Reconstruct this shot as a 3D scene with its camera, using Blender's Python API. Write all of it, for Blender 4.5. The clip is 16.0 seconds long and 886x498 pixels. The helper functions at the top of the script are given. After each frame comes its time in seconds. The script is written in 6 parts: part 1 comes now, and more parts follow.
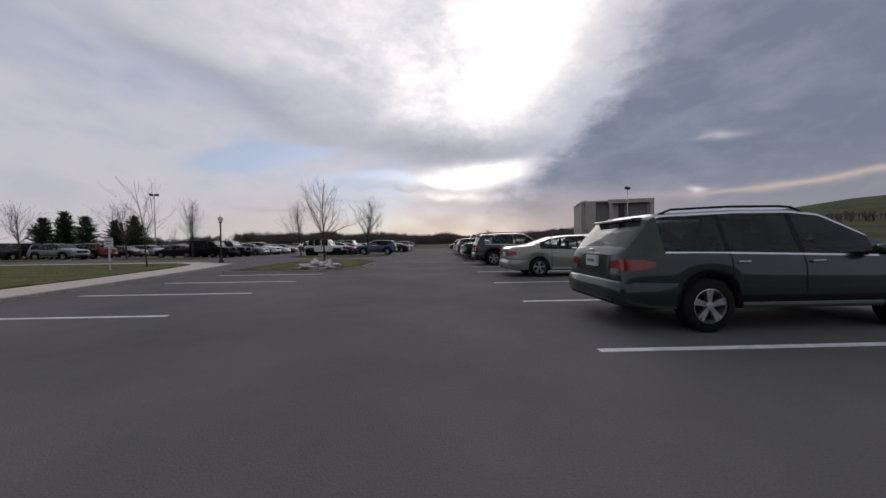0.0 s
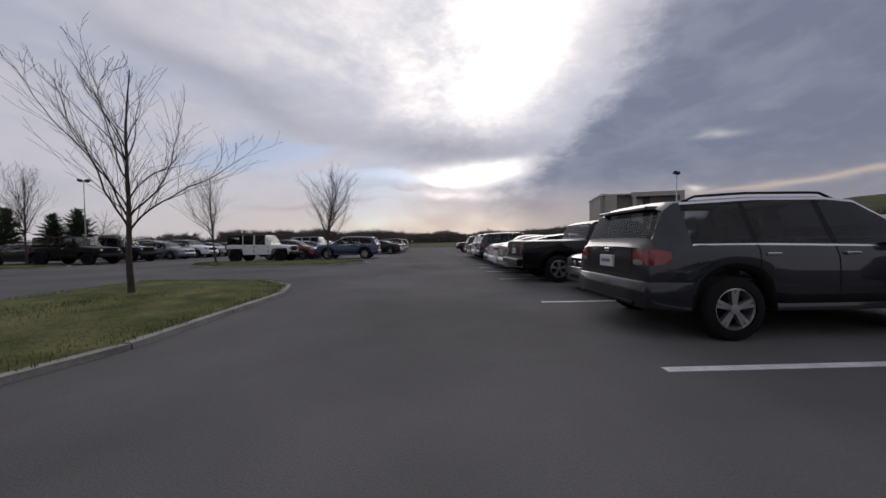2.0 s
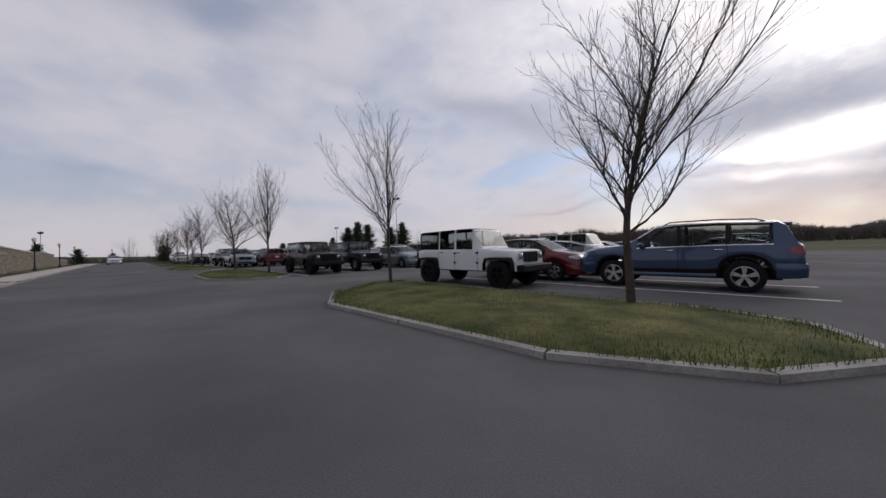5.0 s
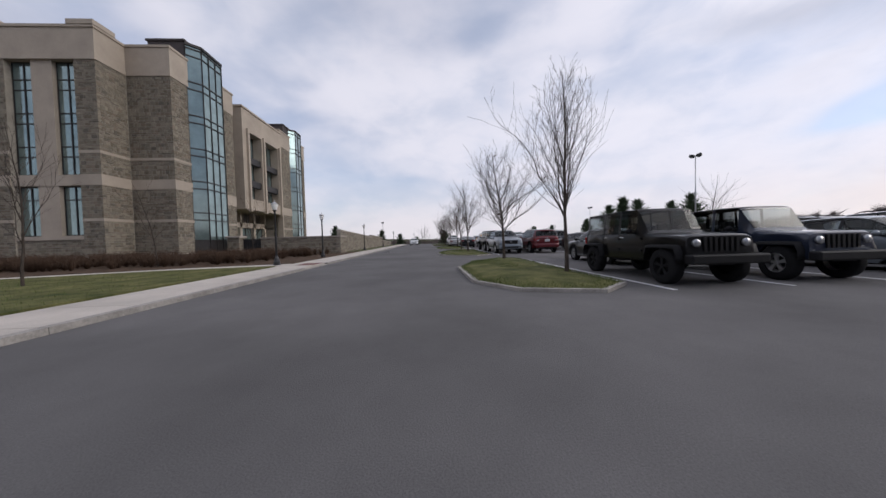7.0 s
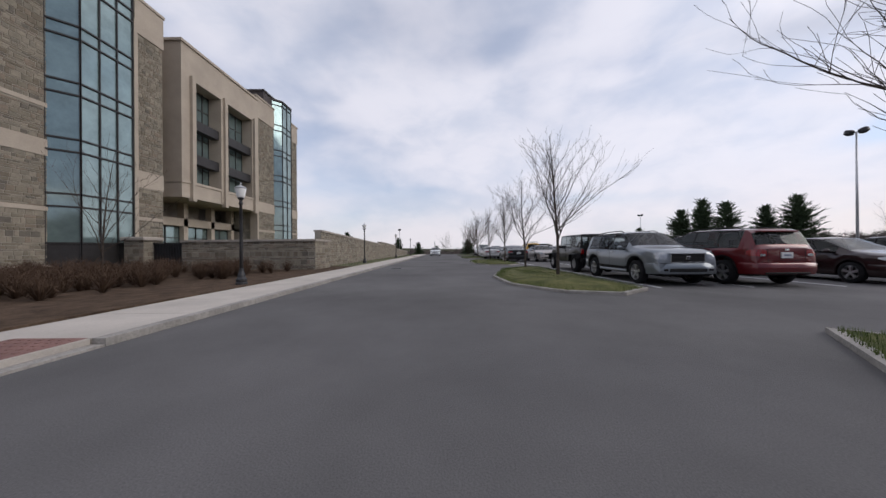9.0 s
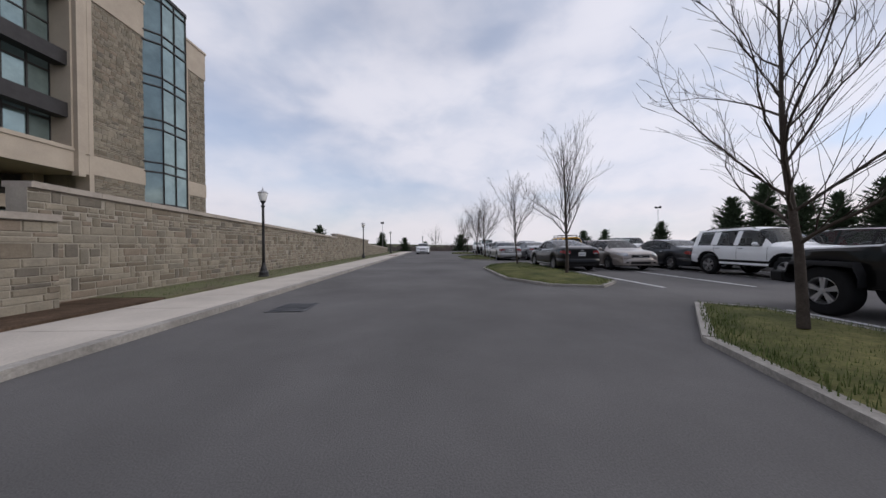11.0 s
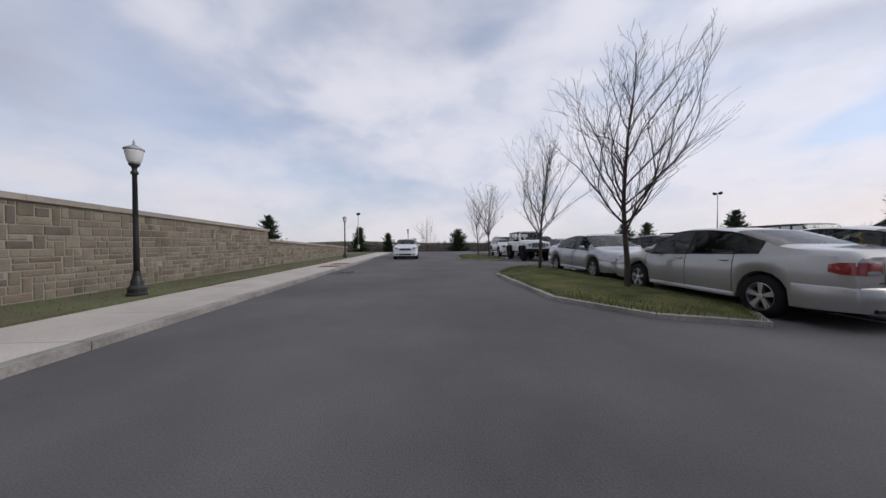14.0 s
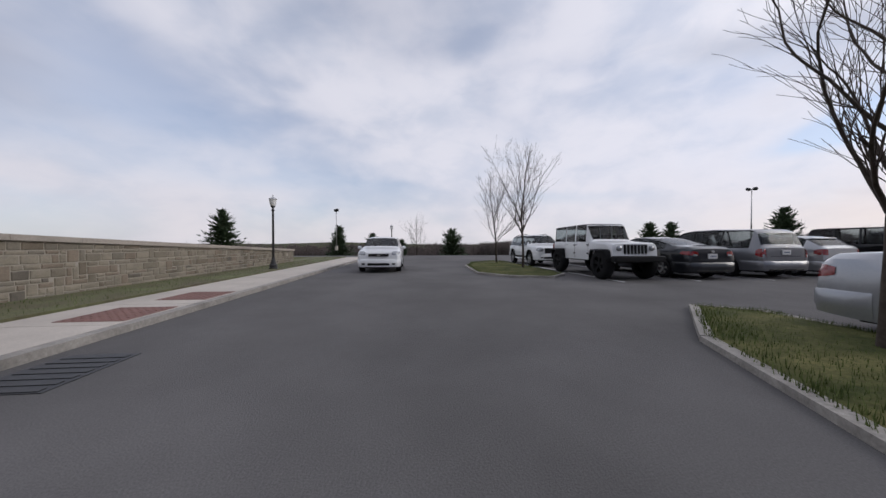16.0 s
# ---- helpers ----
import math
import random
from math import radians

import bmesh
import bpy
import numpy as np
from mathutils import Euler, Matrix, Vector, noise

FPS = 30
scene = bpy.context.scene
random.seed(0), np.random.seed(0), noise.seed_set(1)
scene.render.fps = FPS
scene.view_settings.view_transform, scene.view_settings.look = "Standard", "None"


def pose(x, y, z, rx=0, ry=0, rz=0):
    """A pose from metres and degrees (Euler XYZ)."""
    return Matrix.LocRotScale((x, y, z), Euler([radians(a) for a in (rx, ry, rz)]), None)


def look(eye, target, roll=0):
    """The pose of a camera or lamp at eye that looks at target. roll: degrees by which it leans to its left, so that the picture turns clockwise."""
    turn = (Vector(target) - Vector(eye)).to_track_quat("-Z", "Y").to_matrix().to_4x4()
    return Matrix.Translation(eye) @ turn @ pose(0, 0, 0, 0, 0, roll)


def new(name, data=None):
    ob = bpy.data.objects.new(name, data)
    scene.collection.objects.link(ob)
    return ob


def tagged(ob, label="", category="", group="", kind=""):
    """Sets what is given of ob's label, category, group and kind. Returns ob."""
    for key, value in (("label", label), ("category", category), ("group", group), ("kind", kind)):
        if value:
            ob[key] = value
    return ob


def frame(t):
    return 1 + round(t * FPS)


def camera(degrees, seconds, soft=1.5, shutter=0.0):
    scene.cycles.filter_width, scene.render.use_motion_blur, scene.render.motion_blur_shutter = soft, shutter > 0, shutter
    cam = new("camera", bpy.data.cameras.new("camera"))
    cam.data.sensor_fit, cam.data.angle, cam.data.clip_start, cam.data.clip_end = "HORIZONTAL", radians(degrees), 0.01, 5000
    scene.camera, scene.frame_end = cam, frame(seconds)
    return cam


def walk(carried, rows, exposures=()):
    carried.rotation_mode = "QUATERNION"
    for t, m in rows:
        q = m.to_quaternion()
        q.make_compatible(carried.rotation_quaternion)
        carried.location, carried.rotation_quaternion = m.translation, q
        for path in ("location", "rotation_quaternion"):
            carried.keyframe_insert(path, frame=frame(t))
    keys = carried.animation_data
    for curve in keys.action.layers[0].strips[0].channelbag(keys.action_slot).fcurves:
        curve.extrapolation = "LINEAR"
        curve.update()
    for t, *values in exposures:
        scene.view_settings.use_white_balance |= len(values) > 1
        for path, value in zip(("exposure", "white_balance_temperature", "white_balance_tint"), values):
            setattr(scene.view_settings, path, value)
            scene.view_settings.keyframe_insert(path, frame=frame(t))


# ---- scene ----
from mathutils import bvhtree

cam = camera(110, 16.0, soft=1.5, shutter=0.0)
# seconds, x, y, z, yaw, pitch, roll of the moving car's camera
PATH = [
    (0, -0.027, 0.692, 1.185, -1.62, -0.96, -0.75),
    (0.5, 0.020, 3.859, 1.175, -1.37, -0.76, -0.70),
    (1, -0.130, 7.230, 1.160, -1.31, -0.95, -0.70),
    (1.5, -0.242, 10.440, 1.165, -1.61, -0.99, -0.60),
    (2, -0.344, 13.568, 1.185, -1.85, -1.24, -0.70),
    (2.5, -0.429, 16.467, 1.160, -1.68, -1.05, -1.03),
    (3, -0.626, 19.107, 1.160, 0.82, -0.88, -1.70),
    (3.5, -1.139, 21.514, 1.160, 7.42, -0.64, -2.35),
    (4, -2.132, 23.816, 1.162, 18.15, -0.13, -2.81),
    (4.5, -3.662, 25.689, 1.161, 30.95, 0.29, -2.55),
    (5, -5.481, 27.160, 1.170, 44.33, 0.14, -1.39),
    (5.5, -7.560, 28.160, 1.170, 57.20, 0.05, -1.10),
    (6, -9.900, 28.720, 1.170, 69.60, -0.10, -0.90),
    (6.5, -12.560, 28.830, 1.170, 79.90, -0.50, -0.90),
    (7, -15.510, 28.620, 1.165, 87.00, -1.80, -1.50),
    (7.3, -17.400, 28.410, 1.162, 89.50, -3.60, -2.00),
    (7.5, -18.687, 28.277, 1.161, 90.25, -4.34, -2.24),
    (8, -21.894, 28.007, 1.159, 90.48, 3.13, 0.14),
    (8.2, -23.170, 27.905, 1.150, 90.50, -0.25, -0.40),
    (8.5, -24.981, 27.773, 1.158, 90.34, 0.74, -0.10),
    (9, -28.250, 27.560, 1.145, 90.34, 0.09, -0.50),
    (9.5, -31.500, 27.450, 1.150, 90.10, -0.10, -0.40),
    (10, -34.750, 27.380, 1.165, 89.60, -0.30, -0.36),
    (10.5, -38.000, 27.330, 1.185, 88.90, -0.50, -0.32),
    (11, -41.280, 27.290, 1.205, 88.25, -0.68, -0.29),
    (11.5, -44.700, 27.256, 1.210, 87.70, -0.82, -0.26),
    (12, -48.500, 27.206, 1.160, 87.04, -0.81, -0.12),
    (12.5, -52.150, 27.148, 1.140, 86.80, -0.62, -0.38),
    (13, -55.470, 27.126, 1.160, 86.70, -0.45, -0.32),
    (13.5, -58.542, 27.111, 1.155, 86.57, -1.09, -0.30),
    (14, -61.340, 27.092, 1.170, 86.33, -1.10, -0.26),
    (14.5, -63.976, 27.111, 1.160, 86.31, -1.20, -0.92),
    (15, -66.412, 27.100, 1.160, 86.17, -0.88, -0.64),
    (15.5, -68.739, 27.126, 1.160, 86.13, 0.10, 0.01),
    (16, -71.012, 27.172, 1.160, 84.38, -0.82, 0.01),
]
walk(cam, [(t, pose(x, y, z, 90 + p, -r, yaw)) for t, x, y, z, yaw, p, r in PATH],
     [(0, -0.57, 6250, 13), (4, -0.60, 6250, 13), (5, -0.45, 6200, 13), (7.5, 0.08, 6150, 12), (11.5, 0.0, 6150, 11), (16, -0.05, 6150, 11)])

# ---- daylight: sun behind broken cloud, low in the afternoon ----
SUN_AZ, SUN_EL = radians(13.0), radians(27.0)      # from +y towards +x, and above the horizon
SUN_DIR = Vector((math.sin(SUN_AZ) * math.cos(SUN_EL), math.cos(SUN_AZ) * math.cos(SUN_EL), math.sin(SUN_EL)))
scene.view_settings.exposure = 0.0
sun_data = bpy.data.lights.new("sun", "SUN")
sun_data.energy, sun_data.angle, sun_data.color = 0.9, radians(34), (1.0, 0.93, 0.83)
sun = new("sun", sun_data)
sun.matrix_world = look(SUN_DIR * 100, (0, 0, 0))

world = bpy.data.worlds.new("sky")
scene.world = world
world.use_nodes = True
W = world.node_tree
W.nodes.clear()


def wn(kind):
    return W.nodes.new(kind)


def wl(a, b):
    W.links.new(a, b)


def wmath(op, a, b=None, c=None, clamp=False):
    n = wn("ShaderNodeMath")
    n.operation, n.use_clamp = op, clamp
    for i, v in enumerate((a, b, c)):
        if v is None:
            continue
        if isinstance(v, (int, float)):
            n.inputs[i].default_value = v
        else:
            wl(v, n.inputs[i])
    return n.outputs[0]


def wmix(f, a, b):
    n = wn("ShaderNodeMix")
    n.data_type = "RGBA"
    for slot, v in ((0, f), (6, a), (7, b)):
        if isinstance(v, (int, float)):
            n.inputs[slot].default_value = v
        elif isinstance(v, tuple):
            n.inputs[slot].default_value = (*v, 1)
        else:
            wl(v, n.inputs[slot])
    return n.outputs[2]


sky = wn("ShaderNodeTexSky")
sky.sky_type, sky.sun_disc, sky.sun_elevation, sky.sun_rotation = "NISHITA", False, SUN_EL, SUN_AZ
coord = wn("ShaderNodeTexCoord").outputs["Generated"]
sep = wn("ShaderNodeSeparateXYZ")
wl(coord, sep.inputs[0])
DX, DY, DZ = sep.outputs
AZ = wmath("MULTIPLY", wmath("ARCTAN2", DX, DY), 57.29578)
EL = wmath("MULTIPLY", wmath("ARCSINE", DZ), 57.29578)
# cloud texture by direction, flattened so that the clouds lie level
layer = wn("ShaderNodeCombineXYZ")
wl(DX, layer.inputs[0])
wl(DY, layer.inputs[1])
wl(wmath("MULTIPLY", DZ, 2.0), layer.inputs[2])


def cloud_noise(scale, detail, rough, offset, distortion=0.0):
    m = wn("ShaderNodeMapping")
    m.inputs["Location"].default_value = offset
    wl(layer.outputs[0], m.inputs[0])
    n = wn("ShaderNodeTexNoise")
    n.inputs["Scale"].default_value = scale
    n.inputs["Detail"].default_value = detail
    n.inputs["Roughness"].default_value = rough
    n.inputs["Distortion"].default_value = distortion
    wl(m.outputs[0], n.inputs["Vector"])
    return n.outputs[0]


def total(*terms):
    out = terms[0]
    for t in terms[1:]:
        out = wmath("ADD", out, t)
    return out


n_big = cloud_noise(2.0, 3, 0.45, (3.1, 1.7, 0.4), 0.3)
n_mid = cloud_noise(4.2, 4, 0.45, (0.3, 5.2, 2.2), 0.25)
n_fine = cloud_noise(22.0, 5, 0.62, (1.3, 0.2, 7.7), 0.3)
n_wool = cloud_noise(9.5, 5, 0.58, (4.4, 2.1, 0.7), 0.35)
wisp = wmath("SUBTRACT", n_mid, 0.5)
AZW = total(AZ, wmath("MULTIPLY", wisp, 22.0))          # ragged outlines
ELW = total(EL, wmath("MULTIPLY", wmath("SUBTRACT", n_big, 0.5), 7.0), wmath("MULTIPLY", wisp, 5.0))


def blob(az, el, width, tall, power=1.0, tilt=0.0):
    """A cloud mass about a direction (degrees), wide and tall in degrees; tilt: degrees of rise per degree of turn."""
    d = wmath("SUBTRACT", AZW, az)
    u = wmath("DIVIDE", d, width)
    v = wmath("DIVIDE", wmath("SUBTRACT", wmath("SUBTRACT", ELW, el), wmath("MULTIPLY", d, tilt)), tall)
    r = wmath("ADD", wmath("MULTIPLY", u, u), wmath("MULTIPLY", v, v))
    return wmath("MULTIPLY", wmath("EXPONENT", wmath("MULTIPLY", r, -1.0)), power)


def ramp01(v, low, high):
    n = wn("ShaderNodeMapRange")
    n.interpolation_type = "SMOOTHSTEP"
    wl(v, n.inputs[0])
    n.inputs[1].default_value, n.inputs[2].default_value = low, high
    return n.outputs[0]


# cloud cover before the blue
cover = total(wmath("MULTIPLY", n_big, 0.8), wmath("MULTIPLY", wisp, 0.38), 0.165, blob(50, 18, 50, 22, 0.5), blob(10, 34, 40, 16, 0.4), blob(-26, 14.2, 9, 1.8, -0.85, 0.14),
              blob(-9, 10.6, 8, 1.0, -0.4), blob(-58, 24, 16, 7, -0.10), blob(-121, 21, 15, 7, -0.34), blob(-100, 11, 24, 2.0, -0.16), blob(-62, 9, 20, 1.6, -0.16), blob(-40, 26, 18, 3, 0.2))
cover = ramp01(cover, 0.24, 0.66)
# the dark bank east of the sun, its edge leaning over
edge = wmath("SUBTRACT", wmath("SUBTRACT", AZW, 13.0), wmath("MULTIPLY", wmath("MAXIMUM", wmath("SUBTRACT", ELW, 10.5), 0.0), 1.2))
edge = wmath("ADD", edge, wmath("MULTIPLY", wmath("SUBTRACT", n_fine, 0.5), 9.0))
bank = wmath("MULTIPLY", ramp01(edge, -4.0, 7.0), wmath("SUBTRACT", 1.0, ramp01(AZ, 85.0, 150.0)))
bank = wmath("MULTIPLY", bank, total(0.46, wmath("MULTIPLY", n_big, 0.5), wmath("MULTIPLY", n_wool, 0.52)))
bank = wmath("MULTIPLY", bank, wmath("SUBTRACT", 1.0, wmath("MULTIPLY", ramp01(EL, 24.0, 46.0), 0.45)))
grey = total(bank, blob(2, 17.2, 15, 3.4, 0.72, -0.08), blob(-33, 22, 16, 3.0, 0.45, -0.25), blob(-7, 8.3, 9, 0.5, 0.55), blob(-16, 6.2, 12, 0.4, 0.4), blob(3, 9.6, 5, 0.35, 0.4), blob(-141, 19, 14, 7, 0.6), blob(-95, 36, 30, 6, 0.25), wmath("MULTIPLY", wmath("MULTIPLY", wisp, 0.55), ramp01(AZ, -75.0, -30.0)), -0.02)
grey = wmath("MAXIMUM", wmath("MINIMUM", grey, 1.0), 0.0)
white = wmix(ramp01(total(wmath("MULTIPLY", n_mid, 0.6), wmath("MULTIPLY", n_wool, 0.4)), 0.34, 0.62), (0.69, 0.705, 0.785), (0.83, 0.808, 0.855))
cloud = wmix(grey, white, (0.26, 0.292, 0.385))
low = wmath("SUBTRACT", 1.0, ramp01(EL, 1.0, 13.0))
warm = wmath("MINIMUM", total(wmath("MULTIPLY", low, blob(0, 3, 30, 7, 0.75)), wmath("MULTIPLY", low, 0.22), blob(54, 7.4, 16, 0.4, 0.55, 0.03)), 1.0)
cloud = wmix(warm, cloud, (0.92, 0.74, 0.60))
# the sun's glare through the cloud, and the bright rift below it
fleck = total(0.6, wmath("MULTIPLY", ramp01(n_mid, 0.35, 0.65), 0.5), wmath("MULTIPLY", ramp01(n_fine, 0.35, 0.7), 0.5))
free = wmath("SUBTRACT", 1.0, wmath("MULTIPLY", bank, 0.88))
glow = wmath("MULTIPLY", wmath("MULTIPLY", total(blob(14, 31.0, 13, 7.5, 1.35, 0.35), blob(-8, 33, 22, 9, 0.30), blob(9.5, 12.0, 7, 2.0, 1.0), blob(0, 10.8, 10, 1.2, 0.4), blob(5, 8.0, 12, 0.8, 0.35)), fleck), free)
glint = total(glow, blob(45, 14.9, 2.5, 0.6, 0.30), blob(40, 7.6, 2.0, 0.4, 0.5))
bright = wn("ShaderNodeMix")
bright.data_type, bright.blend_type = "RGBA", "ADD"
bright.inputs[0].default_value = 1.0
wl(cloud, bright.inputs[6])
tint = wn("ShaderNodeMix")
tint.data_type = "RGBA"
tint.inputs[6].default_value, tint.inputs[7].default_value = (0, 0, 0, 1), (1.2, 1.06, 0.84, 1)
tint.clamp_factor = False
wl(glint, tint.inputs[0])
wl(tint.outputs[2], bright.inputs[7])
blue = wn("ShaderNodeMix")
blue.data_type, blue.blend_type = "RGBA", "MULTIPLY"
blue.inputs[0].default_value = 1.0
wl(sky.outputs[0], blue.inputs[6])
blue.inputs[7].default_value = (0.118, 0.126, 0.137, 1)
full = wmix(cover, wmix(0.48, blue.outputs[2], white), bright.outputs[2])
back = wn("ShaderNodeBackground")
wl(full, back.inputs[0])
sunward = wmath("DIVIDE", wmath("SUBTRACT", AZ, 13.0), 75.0)
wl(wmath("MULTIPLY_ADD", wmath("EXPONENT", wmath("MULTIPLY", wmath("MULTIPLY", sunward, sunward), -1.0)), 0.22, 0.9), back.inputs[1])
wl(back.outputs[0], wn("ShaderNodeOutputWorld").inputs[0])

# ---- materials ----
def material(name, base, rough=0.6, metal=0.0, vary=0.25, scale=4.0, fine=40.0, bump=0.1, coat=0.0, island=False, spec=0.5, tint=None):
    """A surface with variation at two scales: broad stains and fine grain. tint: a second colour for the broad patches."""
    m = bpy.data.materials.new(name)
    m.use_nodes = True
    nt = m.node_tree
    b = nt.nodes["Principled BSDF"]
    b.inputs["Metallic"].default_value = metal
    b.inputs["Specular IOR Level"].default_value = spec
    b.inputs["Coat Weight"].default_value = coat
    b.inputs["Coat Roughness"].default_value = 0.04
    geo = nt.nodes.new("ShaderNodeNewGeometry")
    co = geo.outputs["Position"]

    def tex(s, d=4, r=0.6):
        n = nt.nodes.new("ShaderNodeTexNoise")
        n.inputs["Scale"].default_value, n.inputs["Detail"].default_value, n.inputs["Roughness"].default_value = s, d, r
        nt.links.new(co, n.inputs["Vector"])
        return n.outputs[0]
    broad, grain = tex(scale, 5), tex(fine, 3, 0.7)
    dark = tuple(c * (1 - vary) for c in base)
    light = tuple(min(1, c * (1 + vary)) for c in (tint or base))
    ramp = nt.nodes.new("ShaderNodeMix")
    ramp.data_type = "RGBA"
    ramp.inputs[6].default_value, ramp.inputs[7].default_value = (*dark, 1), (*light, 1)
    fac = nt.nodes.new("ShaderNodeMath")
    fac.operation = "MULTIPLY_ADD"
    fac.use_clamp = True
    nt.links.new(broad, fac.inputs[0])
    fac.inputs[1].default_value = 2.2
    fac.inputs[2].default_value = -0.6
    last = fac.outputs[0]
    if island:
        rnd = nt.nodes.new("ShaderNodeMix")
        rnd.inputs[0].default_value = 0.65
        nt.links.new(last, rnd.inputs[2])
        nt.links.new(geo.outputs["Random Per Island"], rnd.inputs[3])
        last = rnd.outputs[0]
    nt.links.new(last, ramp.inputs[0])
    speck = nt.nodes.new("ShaderNodeMix")
    speck.data_type, speck.blend_type = "RGBA", "MULTIPLY"
    speck.inputs[0].default_value = min(1.0, vary * 1.6)
    nt.links.new(ramp.outputs[2], speck.inputs[6])
    two = nt.nodes.new("ShaderNodeMath")
    two.operation = "MULTIPLY"
    two.inputs[1].default_value = 2.0
    nt.links.new(grain, two.inputs[0])
    nt.links.new(two.outputs[0], speck.inputs[7])
    nt.links.new(speck.outputs[2], b.inputs["Base Color"])
    rr = nt.nodes.new("ShaderNodeMath")
    rr.operation = "MULTIPLY_ADD"
    rr.use_clamp = True
    nt.links.new(grain, rr.inputs[0])
    rr.inputs[1].default_value = 0.25 * rough
    rr.inputs[2].default_value = rough * 0.88
    nt.links.new(rr.outputs[0], b.inputs["Roughness"])
    if bump:
        bp = nt.nodes.new("ShaderNodeBump")
        bp.inputs["Strength"].default_value = min(1.0, bump * 2)
        bp.inputs["Distance"].default_value = 0.01
        nt.links.new(grain, bp.inputs["Height"])
        nt.links.new(bp.outputs[0], b.inputs["Normal"])
    return m


def glass(name, colour, rough=0.03):
    """Tinted pane: clear through, with the gloss of glass rising towards grazing view."""
    m = bpy.data.materials.new(name)
    m.use_nodes = True
    nt = m.node_tree
    nt.nodes.remove(nt.nodes["Principled BSDF"])
    clear = nt.nodes.new("ShaderNodeBsdfTransparent")
    clear.inputs[0].default_value = (*colour, 1)
    gloss = nt.nodes.new("ShaderNodeBsdfGlossy")
    gloss.inputs["Roughness"].default_value = rough
    fres = nt.nodes.new("ShaderNodeFresnel")
    fres.inputs[0].default_value = 1.42
    mixed = nt.nodes.new("ShaderNodeMixShader")
    nt.links.new(fres.outputs[0], mixed.inputs[0])
    nt.links.new(clear.outputs[0], mixed.inputs[1])
    nt.links.new(gloss.outputs[0], mixed.inputs[2])
    nt.links.new(mixed.outputs[0], nt.nodes["Material Output"].inputs[0])
    return m


ASPHALT = material("asphalt", (0.132, 0.127, 0.126), 0.97, vary=0.26, scale=0.30, fine=70, bump=0.45, spec=0.12)
CONCRETE = material("concrete", (0.47, 0.425, 0.375), 0.85, vary=0.16, scale=0.8, fine=30, bump=0.15)
KERB = material("kerb_concrete", (0.29, 0.27, 0.245), 0.85, vary=0.35, scale=1.5, fine=25, bump=0.2)
LINE = material("line_paint", (0.62, 0.62, 0.62), 0.7, vary=0.25, scale=3, fine=20, bump=0.1)
GRASS = material("grass", (0.050, 0.078, 0.022), 0.9, vary=0.45, scale=1.3, fine=18, bump=0.5, tint=(0.12, 0.11, 0.045), spec=0.1)
BLADE = material("grass_blades", (0.055, 0.100, 0.024), 0.75, vary=0.4, scale=0.9, fine=9, bump=0, island=True, tint=(0.115, 0.135, 0.045), spec=0.2)
DRY = material("bare_stems", (0.085, 0.055, 0.038), 0.9, vary=0.4, scale=2, fine=14, bump=0.3, island=True, spec=0.1)
MULCH = material("mulch", (0.085, 0.058, 0.040), 0.95, vary=0.5, scale=3, fine=22, bump=0.6, spec=0.1)
FIELD = material("field", (0.052, 0.052, 0.030), 0.95, vary=0.4, scale=0.02, fine=0.4, bump=0, tint=(0.07, 0.075, 0.035), spec=0.1)
BARK = material("bark", (0.066, 0.053, 0.044), 0.9, vary=0.35, scale=8, fine=45, bump=0.5, spec=0.2)
TWIG = material("twig", (0.058, 0.044, 0.038), 0.9, vary=0.3, scale=5, fine=20, bump=0, spec=0.2)
NEEDLE = material("needles", (0.075, 0.105, 0.060), 0.8, vary=0.5, scale=1.2, fine=8, bump=0, island=True, spec=0.2)
WOODS = material("far_woods", (0.16, 0.135, 0.125), 0.95, vary=0.45, scale=0.1, fine=1.2, bump=0, island=True, spec=0.1)
BLACK = material("black_paint", (0.018, 0.018, 0.02), 0.45, vary=0.3, scale=3, fine=30, bump=0.1)
GLOBE = material("frosted_globe", (0.78, 0.78, 0.76), 0.4, vary=0.08, scale=6, fine=30, bump=0)
STEEL = material("galvanised_steel", (0.45, 0.45, 0.46), 0.5, 0.7, vary=0.15, scale=5, fine=40, bump=0.05)
TRIMSTONE = material("cast_stone", (0.41, 0.35, 0.285), 0.85, vary=0.12, scale=0.7, fine=20, bump=0.1)
COPING = material("coping", (0.34, 0.30, 0.26), 0.85, vary=0.18, scale=1.5, fine=20, bump=0.15)
MORTAR = material("mortar", (0.32, 0.29, 0.245), 0.95, vary=0.15, scale=3, fine=40, bump=0.3)
BRONZE = material("dark_bronze_frame", (0.035, 0.032, 0.032), 0.5, 0.4, vary=0.2, scale=3, fine=20, bump=0.05)
SLATE = material("dark_slate", (0.055, 0.045, 0.045), 0.7, vary=0.3, scale=2, fine=12, bump=0.2)
PANEL = material("concrete_panel", (0.37, 0.345, 0.315), 0.9, vary=0.12, scale=0.2, fine=4, bump=0.05)
PANELDARK = material("ribbed_panel", (0.19, 0.18, 0.17), 0.9, vary=0.12, scale=0.3, fine=5, bump=0.05)
TACTILE = material("tactile_red", (0.20, 0.105, 0.088), 0.85, vary=0.2, scale=2, fine=25, bump=0.2)
SNOW = material("dirty_snow", (0.33, 0.30, 0.27), 0.8, vary=0.6, scale=3.5, fine=14, bump=0.5, tint=(0.62, 0.60, 0.58))
BWIN = material("building_glass", (0.26, 0.34, 0.34), 0.06, 0.65, vary=0.18, scale=0.8, fine=2.0, bump=0)
